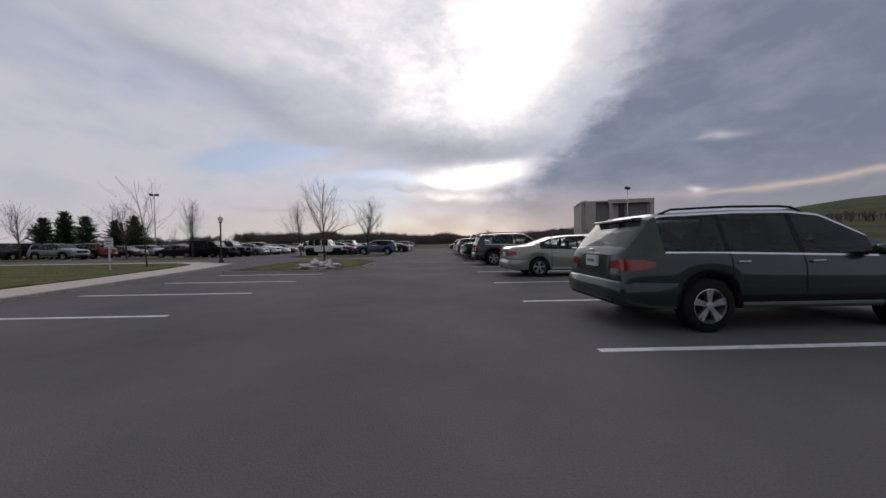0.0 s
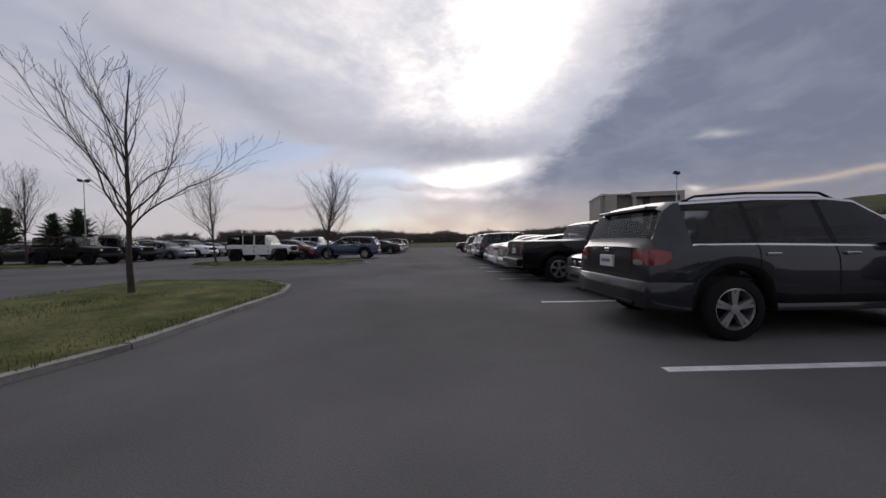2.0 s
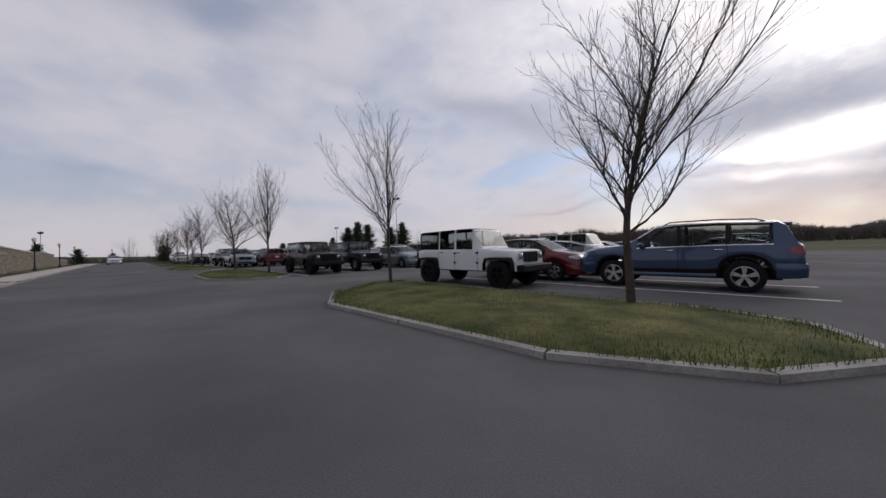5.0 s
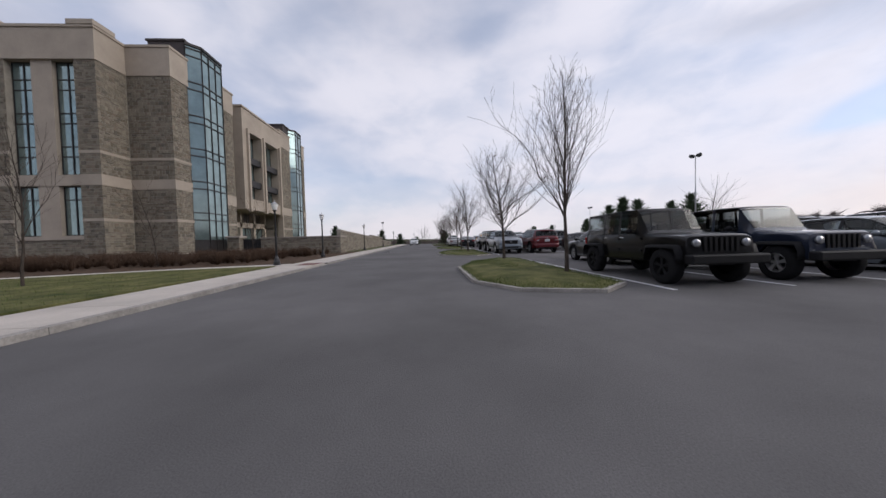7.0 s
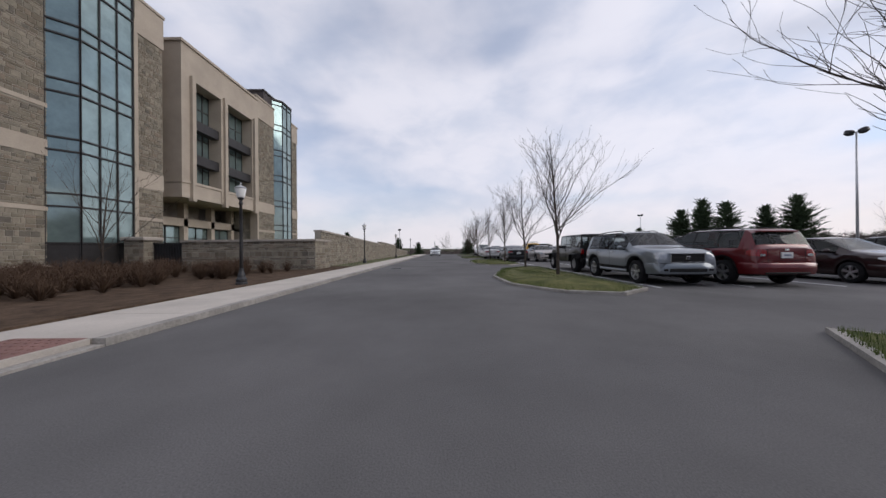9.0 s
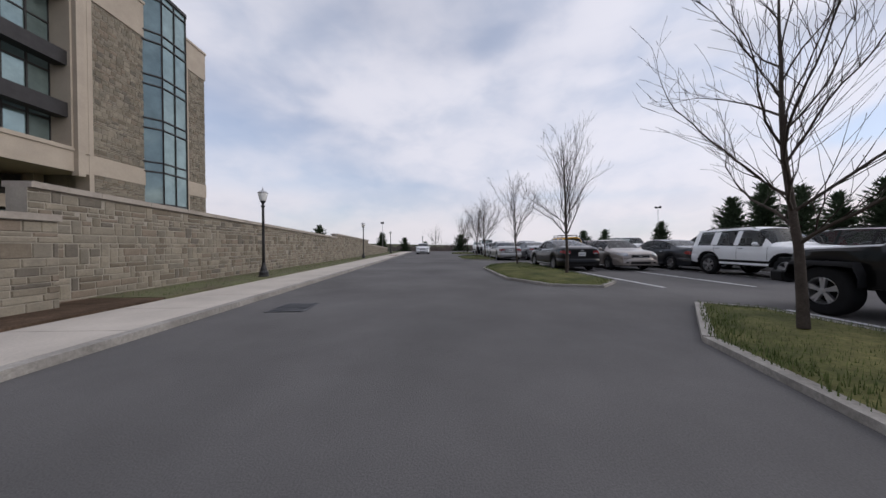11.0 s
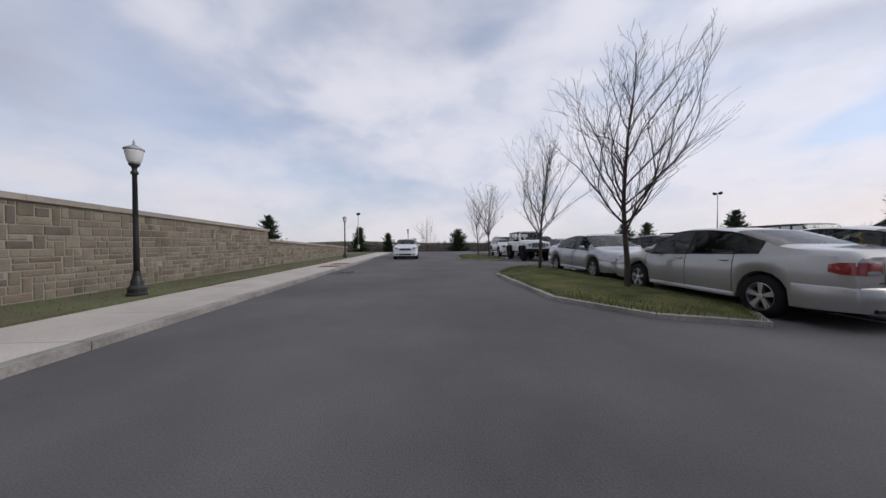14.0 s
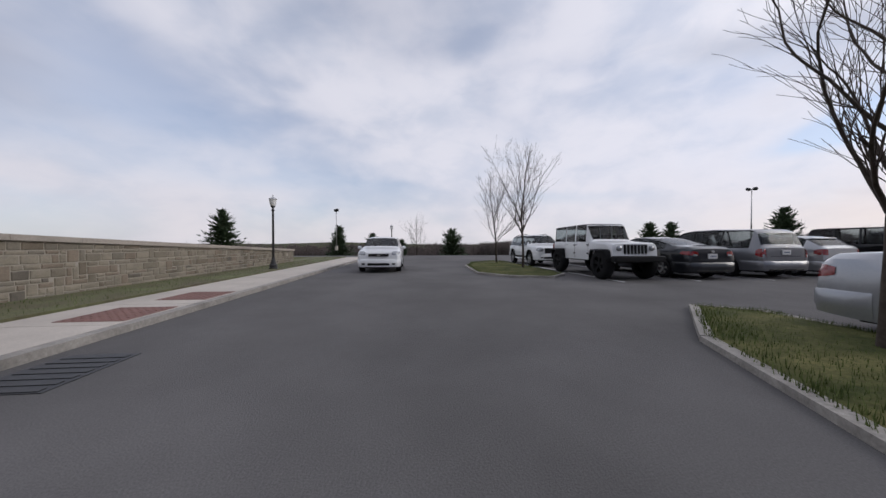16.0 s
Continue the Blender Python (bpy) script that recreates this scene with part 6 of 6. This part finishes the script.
car("coupe_sedan", P_BLACK, -57.3, 33.9, WEST, "glossy black sedan with chrome window trim behind the island", trim=CHROME)
car("sedan", P_CHAMP, -57.2, 36.5, E, "champagne silver sedan nose out between dark cars")
car("sedan", P_GREY, -56.9, 39.3, WEST, "dark grey compact sedan with its tail showing")
car("suv", P_NAVY, -57.0, 42.0, WEST, "navy suv in the second line")
car("sedan", P_SILVER, -57.0, 44.8, WEST, "silver sedan in the second line")
car("sedan", P_PEARL, -67.2, 33.2, WEST, "silver sedan with six spoke wheels parked tail out")
car("coupe_sedan", P_SILVER, -66.9, 35.5, WEST, "bright silver compact sedan tail to the aisle")
rack_suv = car("boxy_suv", P_YELLOW, -67.3, 38.1, WEST, "yellow off-road suv with a black roof rack")
rack = bmesh.new()
for y in (-0.56, 0.56):
    box(rack, -1.75, 0.15, y - 0.02, y + 0.02, 1.93, 1.97)
for k in range(6):
    box(rack, -1.75 + 0.37 * k, -1.71 + 0.37 * k, -0.56, 0.56, 1.935, 1.965)
for x in (-1.6, -0.7, 0.1):
    for y in (-0.56, 0.56):
        box(rack, x - 0.02, x + 0.02, y - 0.015, y + 0.015, 1.80, 1.94)
part("roof_rack", rack, PLASTIC, rack_suv, "black tubular roof rack")
car("sedan", P_GREY, -66.8, 40.9, WEST, "dark grey coupe with its tail showing")
car("pickup", P_WHITE, -67.3, 43.7, E, "white pickup truck nose to the aisle")
car("sedan", P_SILVER, -72.3, 33.4, E, "silver sedan with pale lamps nose to nose with its twin")
car("sedan", P_MAROON, -72.2, 36.1, E, "maroon sedan behind the silver one")
car("sedan", P_SILVER, -72.2, 38.8, E, "silver sedan in the second line")
car("jeep", P_BLACK, -72.2, 41.5, E, "black off-roader with a black hard top", hardtop=PLASTIC)
car("jeep", P_WHITE, -82.4, 34.3, E, "lifted white off-roader with black fender flares", hardtop=PLASTIC, lift=0.10, rim=PLASTIC)
car("coupe_sedan", P_GREY, -82.6, 36.9, WEST, "dark grey sedan with a sloping tail")
car("van", P_STEEL, -82.7, 39.6, WEST, "taupe minivan parked tail to the aisle")
car("hatch", P_SILVER, -82.5, 42.2, WEST, "small silver hatchback tail to the aisle")
car("jeep", P_BLACK, -82.2, 44.9, WEST, "black off-roader far along the row", hardtop=PLASTIC)
car("suv", P_MAROON, -82.2, 47.6, WEST, "maroon suv far along the row")
car("suv", P_WHITE, -88.6, 34.4, E, "white suv parked behind the lifted off-roader")
car("suv", P_NAVY, -88.0, 37.4, E, "dark suv in the second line")
# a white compact car standing in the oncoming lane
car("hatch", P_WHITE, -86.0, 25.8, E, "white compact hatchback standing in the oncoming lane of the road", trim=PLASTIC)
# the farthest rows, along the north edge of the lot
FAR_PAINT = (P_WHITE, P_SILVER, P_GREY, P_BLACK, P_RED, P_STEEL, P_NAVY, P_PEARL)
FAR_NAMES = ("white", "silver", "dark grey", "black", "red", "steel grey", "navy blue", "pale silver")
FR = random.Random(3)
for k in range(22):
    i = FR.randrange(8)
    kind = FR.choice(("sedan", "suv", "hatch", "coupe_sedan"))
    if -4 < -78 + k * 5.4 < 6:
        continue
    car(kind, FAR_PAINT[i], -78 + k * 5.4 + FR.uniform(-0.6, 0.6), 66.5 + FR.uniform(-0.4, 0.4), 90 if FR.random() < 0.5 else -90, FAR_NAMES[i] + " car parked along the north edge of the lot")

# ---- street lamps ----
def street_lamp(x, y, z, label="black post lamp with a frosted urn lantern"):
    top = thing("street_lamp", label, "lamp post", (x, y, z), group="post lamps")
    if "lamp" not in CAR_MESHES:
        bm = bmesh.new()
        lathe(bm, [(0.17, 0), (0.17, 0.05), (0.15, 0.07), (0.155, 0.16), (0.11, 0.22), (0.10, 0.30), (0.065, 0.40), (0.058, 0.50)], 16)
        base = finish(bm, "base", BLACK)
        bm = bmesh.new()
        lathe(bm, [(0.052, 0.45), (0.047, 1.2), (0.040, 2.44), (0.062, 2.46), (0.062, 2.50), (0.042, 2.52), (0.042, 2.58), (0.085, 2.63), (0.095, 2.66)], 12)
        pole = finish(bm, "pole", BLACK, True)
        bm = bmesh.new()
        lathe(bm, [(0.085, 2.66), (0.112, 2.72), (0.138, 2.84), (0.15, 2.92), (0.15, 2.94)], 16)
        globe = finish(bm, "globe", GLOBE, True)
        bm = bmesh.new()
        lathe(bm, [(0.165, 2.935), (0.165, 2.955), (0.12, 2.99), (0.05, 3.03), (0.016, 3.05), (0.024, 3.075), (0.005, 3.15)], 16)
        cap = finish(bm, "cap", STEEL, True)
        CAR_MESHES["lamp"] = (("base", base), ("pole", pole), ("globe", globe), ("cap", cap))
    for nm, me in CAR_MESHES["lamp"]:
        ob = new(nm, me)
        ob.parent = top
    return top


for x, y in ((-14.15, 21.65), (-31.0, 21.3), (-37.75, 21.3), (-52.4, 21.3), (-68.0, 21.3), (-84.8, 21.3)):
    street_lamp(x, y, 0.13)
street_lamp(-101.0, 25.2, -0.05, "black post lamp beyond the junction")


def flood_mast(x, y, h):
    top = thing("flood_light_mast", "tall pale steel mast with twin flood lights", "light mast", (x, y, 0), 30, group="flood light masts")
    bm = bmesh.new()
    lathe(bm, [(0.30, 0), (0.30, 0.75), (0.28, 0.8)], 16)
    part("plinth", bm, CONCRETE, top)
    bm = bmesh.new()
    lathe(bm, [(0.12, 0.8), (0.06, h)], 10)
    part("pole", bm, STEEL, top, smooth=True)
    for s in (-1, 1):
        bm = bmesh.new()
        lathe(bm, [(0.12, 0.0), (0.34, 0.12), (0.36, 0.4), (0.28, 0.5), (0.0, 0.52)], 14)
        head = part("flood_light", bm, BLACK, top, "dark round flood light")
        head.matrix_basis = pose(s * 0.52, 0, h - 0.25, 0, s * -18, 0)
    bm = bmesh.new()
    box(bm, -0.55, 0.55, -0.04, 0.04, h - 0.12, h - 0.04)
    part("arm", bm, STEEL, top)


flood_mast(-58.5, 67.5, 12.2)
flood_mast(39.8, 63.5, 12.1)
flood_mast(-118, 84, 10.5)
flood_mast(-135, 12, 8.0)


# ---- trees ----
def bare_tree(name, x, y, z, h, seed, spread=0.5, trunk=0.11, limbs=14, fork=0.34, lean=(0, 0), label="young bare tree with many fine upright twigs", depth=3):
    """Trunk, limbs that rise from it, and two further orders of twigs, each tapering and bending."""
    rng = random.Random(seed)
    tv, tf, wv, wf, each = [], [], [], [], []

    def shoot(p, d, length, r, sides, store, bend, wobble):
        pts, q, n = [p.copy()], p.copy(), max(3, int(length / 0.20))
        d = d.normalized()
        for _ in range(n):
            d = (d + Vector((rng.gauss(0, wobble), rng.gauss(0, wobble), rng.gauss(0, wobble * 0.5) + bend))).normalized()
            q = q + d * (length / n)
            pts.append(q.copy())
        radii = [max(0.0028, r * (1 - 0.88 * (i / n) ** 0.8)) for i in range(n + 1)]
        tube(store[0], store[1], pts, radii, sides)
        return pts, radii, d
    pts, radii, d = shoot(Vector((0, 0, 0)), Vector((lean[0], lean[1], 1)), h * 0.92, trunk * 0.8, 9, (tv, tf), 0.01, 0.025)
    n = len(pts) - 1
    for i in range(limbs):
        f = fork + (0.90 - fork) * (i / limbs) ** 1.25
        k = min(n, max(1, int(f * n)))
        a = i * 2.4 + rng.uniform(-0.7, 0.7)
        out = spread * rng.uniform(0.6, 1.35) * (1.35 - 0.75 * f)
        dirn = Vector((math.cos(a) * out, math.sin(a) * out, rng.uniform(0.62, 0.8)))
        L = h * (0.74 * (1 - f) + 0.10) * rng.uniform(0.75, 1.12)
        store = ([], [])
        p2, r2, d2 = shoot(pts[k], dirn, L, min(radii[k] * 0.55, 0.026, 0.005 + 0.0075 * L), 5, store, rng.uniform(-0.01, 0.07), 0.14)
        each.append(store)
        m = len(p2) - 1
        for j in range(1, m + 1):
            for _ in range(rng.choice((1, 1, 1, 2)) if depth > 2 else 1):
                q = p2[j]
                dd = (p2[j] - p2[j - 1]).normalized() + Vector((rng.gauss(0, 0.42), rng.gauss(0, 0.42), rng.uniform(-0.05, 0.40)))
                L3 = max(0.25, L * rng.uniform(0.2, 0.5) * (1.1 - 0.7 * j / m))
                p3, r3, d3 = shoot(q, dd, L3, max(0.0042, r2[j] * 0.5), 3, (wv, wf), 0.035, 0.13)
                if depth > 2:
                    for s in range(1, len(p3)):
                        if rng.random() < 0.62:
                            de = (p3[s] - p3[s - 1]).normalized() + Vector((rng.gauss(0, 0.38), rng.gauss(0, 0.38), rng.uniform(-0.05, 0.35)))
                            shoot(p3[s], de, L3 * rng.uniform(0.3, 0.6), max(0.0030, r3[s] * 0.6), 3, (wv, wf), 0.03, 0.09)
    top = thing(name, label, "tree", (x, y, z), 0, group="bare young trees")

    def put(nm, v, f, mat):
        me = bpy.data.meshes.new(nm)
        me.from_pydata(v, [], f)
        me.materials.append(mat)
        me.shade_smooth()
        ob = new(nm, me)
        ob.parent = top
        return ob
    put("trunk", tv, tf, BARK)
    for v, f in each:
        put("limb", v, f, BARK)
    tagged(put("twig_spray", wv, wf, TWIG), "fine bare twigs", kind="stuff")
    return top


bare_tree("tree", -7.0, 20.6, 0.15, 5.4, 11, 0.32, 0.085, 15, 0.25, label="young bare tree on the snowy island")
bare_tree("tree", -7.0, 33.6, 0.15, 6.4, 12, 0.52, 0.10, 28, 0.24, label="broad bare tree with upswept forking limbs")
bare_tree("tree", -13.8, 33.2, 0.15, 6.0, 13, 0.24, 0.075, 16, 0.24, lean=(-0.10, 0.0), label="slender bare tree leaning over the island")
bare_tree("tree", -24.4, 32.7, 0.12, 6.2, 14, 0.15, 0.08, 18, 0.22, label="narrow upright bare tree")
bare_tree("tree", -30.6, 32.4, 0.12, 5.8, 15, 0.85, 0.10, 30, 0.26, label="wide spreading bare tree")
bare_tree("tree", -40.2, 31.9, 0.15, 5.8, 16, 0.26, 0.085, 18, 0.24, label="upright bare tree by the parked suv")
bare_tree("tree", -45.0, 31.9, 0.15, 5.2, 17, 0.6, 0.08, 16, 0.26)
bare_tree("tree", -52.8, 32.3, 0.15, 5.6, 18, 0.42, 0.085, 19, 0.25, label="spreading bare tree in front of the black sedan")
bare_tree("tree", -58.6, 32.0, 0.15, 5.2, 19, 0.22, 0.07, 16, 0.25)
bare_tree("tree", -68.2, 31.8, 0.15, 5.6, 20, 0.62, 0.09, 28, 0.26, label="large bare tree with long side branches")
bare_tree("tree", -73.6, 31.8, 0.15, 5.6, 21, 0.40, 0.085, 20, 0.24)
bare_tree("tree", -84.2, 32.0, 0.15, 5.8, 22, 0.26, 0.08, 16, 0.24)
bare_tree("tree", -88.2, 31.9, 0.15, 5.2, 23, 0.3, 0.075, 15, 0.24)
bare_tree("tree", -32.4, 14.6, 0.12, 4.6, 24, 0.35, 0.05, 10, 0.35, label="thin sapling in the planting bed", depth=2)
bare_tree("tree", -38.6, 16.0, 0.12, 4.8, 25, 0.45, 0.05, 12, 0.2, label="thin sapling before the forecourt wall", depth=2)
bare_tree("tree", -130.0, 28.0, -3.2, 11.0, 26, 0.5, 0.16, 16, 0.3, label="tall bare tree past the junction", depth=2)
bare_tree("tree", -38, 50, 0, 6.0, 27, 0.8, 0.08, 14, 0.3, label="bare tree far in the lot", depth=2)
bare_tree("tree", -62, 76, 0, 6.5, 28, 0.5, 0.08, 14, 0.3, label="bare tree far in the lot", depth=2)
bare_tree("tree", -15.3, 17.6, 0.12, 5.0, 29, 0.4, 0.05, 12, 0.3, label="thin bare sapling on the lawn", depth=2)
bare_tree("tree", -25.0, 17.0, 0.12, 5.0, 30, 0.4, 0.05, 12, 0.3, label="thin bare sapling on the lawn", depth=2)


def evergreen(x, y, z, h, w, seed):
    rng = random.Random(seed)
    top = thing("evergreen_tree", "dense dark green conifer beyond the lot", "tree", (x, y, z), group="conifers")
    bm = bmesh.new()
    lathe(bm, [(0.25, 0), (0.15, h * 0.5), (0.03, h * 0.97)], 7)
    part("trunk", bm, BARK, top)
    verts, faces = [], []
    z = h * 0.05
    turn = rng.uniform(0, 6.28)
    while z < h * 0.985:
        f = z / h
        reach = w * 1.05 * (1 - f) ** 0.55 * (0.7 + 0.3 * min(1, f * 7)) * (0.95 + 0.3 * noise.noise((0.3, seed * 3.17, z * 0.55))) + 0.10
        count = 9 if f < 0.7 else 6
        for i in range(count):
            turn += 2.399 + rng.uniform(-0.3, 0.3)
            L = reach * rng.uniform(0.62, 1.08) * (1 + 0.4 * noise.noise((math.cos(turn) * 1.3, math.sin(turn) * 1.3 + seed, z * 0.6)))
            dip = rng.uniform(-0.30, 0.12) + 0.75 * f
            tip = Vector((math.cos(turn) * L, math.sin(turn) * L, z + dip * L + 0.10))
            root = Vector((0, 0, z))
            side = Vector((-math.sin(turn), math.cos(turn), 0))
            for k in range(max(4, int(L / 0.15))):
                u = rng.uniform(0.12, 1.0)
                c = root.lerp(tip, u) + Vector((rng.gauss(0, 0.07), rng.gauss(0, 0.07), rng.gauss(0, 0.07) - 0.12 * L * u * (1 - u)))
                s_ = rng.uniform(0.3, 0.62) * (1.15 - 0.4 * u)
                out = (tip - root).normalized() + Vector((rng.gauss(0, 0.3), rng.gauss(0, 0.3), rng.uniform(-0.1, 0.5)))
                sd = side * rng.choice((-1, 1)) * 0.55 + Vector((0, 0, rng.uniform(-0.5, 0.3)))
                n = len(verts)
                verts += [tuple(c - out * s_ * 0.4), tuple(c + sd * s_ * 0.5), tuple(c + out * s_), tuple(c - sd * s_ * 0.5)]
                faces += [(n, n + 1, n + 2), (n, n + 2, n + 3)]
        z += rng.uniform(0.13, 0.22)
    me = bpy.data.meshes.new("crown")
    me.from_pydata(verts, [], faces)
    me.materials.append(NEEDLE)
    ob = new("crown", me)
    ob.parent = top


for i, (x, y, h, w) in enumerate(((-85.5, 71, 7.8, 3.0), (-82.0, 72, 9.2, 3.4), (-78.5, 73, 8.2, 3.0), (-83.0, 84, 8.2, 3.2), (-79.5, 85.5, 9.4, 3.4), (-109, 78, 6.0, 2.6), (-121, 72, 5.4, 2.4), (56, 66, 5.0, 4.0), (61, 67, 5.4, 4.6), (66.5, 68, 5.0, 4.4),
                                  (-146, 10, 8.6, 3.4), (-140, 36, 7.0, 4.0), (-152, 17, 7.8, 3.2), (-165, 24, 7.5, 3.2), (-122, -2, 7.0, 3.0), (-116, 64, 4.6, 2.2))):
    evergreen(x, y, land(x, y), h, w, 40 + i)


# far woods: a ragged belt of bare stems and twigs round the fields
def wood_belt(spans, seed, label):
    rng = random.Random(seed)
    verts, faces = [], []
    for az0, az1, dist, depth, low, high, count in spans:
        for _ in range(count):
            a = radians(rng.uniform(az0, az1))
            d = dist + rng.uniform(0, depth)
            x, y = d * math.sin(a), d * math.cos(a)
            g = land(x, y) - 0.3
            h = rng.uniform(low, high) * (0.85 + 0.25 * noise.noise((a * 14, 3.0, seed)))
            tw = h * rng.uniform(0.06, 0.12)
            for _ in range(9):
                bx, by = x + rng.gauss(0, tw), y + rng.gauss(0, tw)
                hh = h * rng.uniform(0.55, 1.05)
                w = 0.0006 * d * rng.uniform(0.5, 1.5)
                n = len(verts)
                verts += [(x - w, y, g), (x + w, y, g), (bx, by, g + hh), (x, y - w, g), (x, y + w, g)]
                faces += [(n, n + 1, n + 2), (n + 3, n + 4, n + 2)]
                m = len(verts)
                c = Vector((bx, by, g + hh * 0.75))
                for _ in range(6):
                    e = c + Vector((rng.gauss(0, tw), rng.gauss(0, tw), rng.uniform(-0.1, 0.20) * h))
                    k = len(verts)
                    verts += [tuple(c + Vector((0, 0, -w))), tuple(c + Vector((0, 0, w))), tuple(e)]
                    faces.append((k, k + 1, k + 2))
    me = bpy.data.meshes.new("far_woods")
    me.from_pydata(verts, [], faces)
    me.materials.append(WOODS)
    tagged(new("far_woods", me), label, "woods", kind="stuff")


wood_belt(((-75, -32, 230, 60, 8.5, 11, 1600), (-32, -5, 220, 60, 10, 14.5, 1100), (-5, 40, 300, 120, 11, 15, 1300), (25, 80, 420, 160, 8, 11, 700), (-130, -75, 190, 80, 4.5, 10, 1300), (-52, -34, 180, 20, 7.5, 9.5, 260)), 5, "ragged brown belt of bare woods on the horizon")


def shrubs(outline, count, seed, label):
    rng = random.Random(seed)
    verts, faces = [], []
    xs, ys = [p[0] for p in outline], [p[1] for p in outline]
    made = 0
    while made < count:
        x, y = rng.uniform(min(xs), max(xs)), rng.uniform(min(ys), max(ys))
        if not inside(outline, x, y):
            continue
        made += 1
        size = rng.uniform(0.7, 1.15)
        for _ in range(90):
            a, t = rng.uniform(0, 6.28), math.sqrt(rng.random())
            rise = math.sqrt(max(0.05, 1.15 - t * t))
            w = 0.007
            n = len(verts)
            p = Vector((x, y, 0.1))
            q = p + Vector((math.cos(a) * t * 0.30, math.sin(a) * t * 0.30, 0.42 * rise)) * size
            e = p + Vector((math.cos(a) * t * 0.52 + rng.gauss(0, 0.07), math.sin(a) * t * 0.52 + rng.gauss(0, 0.07), 0.72 * rise * rng.uniform(0.75, 1.05))) * size
            sd = Vector((-math.sin(a) * w, math.cos(a) * w, 0))
            verts += [tuple(p - sd), tuple(p + sd), tuple(q + sd), tuple(q - sd), tuple(e)]
            faces += [(n, n + 1, n + 2, n + 3), (n + 3, n + 2, n + 4)]
            for _ in range(2):
                k = len(verts)
                v = q.lerp(e, rng.random())
                u = v + Vector((rng.gauss(0, 0.10), rng.gauss(0, 0.10), rng.uniform(0.02, 0.16))) * size
                verts += [tuple(v - sd), tuple(v + sd), tuple(u)]
                faces.append((k, k + 1, k + 2))
    me = bpy.data.meshes.new("shrubs")
    me.from_pydata(verts, [], faces)
    me.materials.append(DRY)
    tagged(new("shrubbery", me), label, "planting", kind="stuff")


shrubs([(-37.8, 1), (-30.5, 1), (-31.0, 12), (-33, 18.8), (-43.6, 20.0), (-43.6, 14.5), (-39.5, 10.2)], 400, 3, "bare brown rounded shrubs in mulch along the building")

# ---- small sign on the lawn ----
sign = thing("parking_sign", "small white parking sign on a thin steel post", "sign", (-15.5, 15.9, 0.13), 20)
bm = bmesh.new()
box(bm, -0.025, 0.025, -0.02, 0.02, 0.0, 1.55)
part("post", bm, STEEL, sign)
bm = bmesh.new()
box(bm, -0.16, 0.16, -0.03, -0.021, 1.1, 1.55)
bevelled(bm, 0.003)
panel = part("panel", bm, PLATE, sign, "white enamelled panel")
bm = bmesh.new()
box(bm, -0.11, 0.11, -0.033, -0.0302, 1.36, 1.41)
part("upper_bar", bm, PLATEBAR, sign)
bm = bmesh.new()
box(bm, -0.09, 0.09, -0.033, -0.0302, 1.24, 1.28)
part("lower_bar", bm, PLATEBAR, sign)

# ---- stones of the boundary wall, piece by piece ----
SR = random.Random(21)
STONE_SHAPES = {}


def stone_piece(w, h):
    key = (round(w / 0.06), round(h / 0.04), SR.randrange(3))
    if key not in STONE_SHAPES:
        bm = bmesh.new()
        stone_mesh(bm, key[0] * 0.06, key[1] * 0.04, 0.018, SR)
        STONE_SHAPES[key] = (finish(bm, "stone", STONES), key[0] * 0.06, key[1] * 0.04)
    return STONE_SHAPES[key]


for owner, x0, x1, z0, z1, yf in WALL_RUNS:
    near, count = [], 0
    joined = bmesh.new()
    for a, b, lo, hi in stone_layout(x0, x1, z0, z1, SR):
        if a > x0 - 8.0 and count < (300 if x0 > -60 else 200) and hi - lo > 0.06 and b - a > 0.08:
            me, w, h = stone_piece(b - a, hi - lo)
            ob = new("stone", me)
            ob.location = (a, yf - 0.03, lo)
            ob.scale = ((b - a) / w, 1, (hi - lo) / h)
            ob.parent = owner
            count += 1
        else:
            stone_mesh(joined, b - a, hi - lo, 0.018, SR, (a, yf - 0.03, lo))
    rest = part("stone_facing", joined, STONES_FAR, owner)
    tagged(rest, "coursed grey and tan stones", kind="stuff")
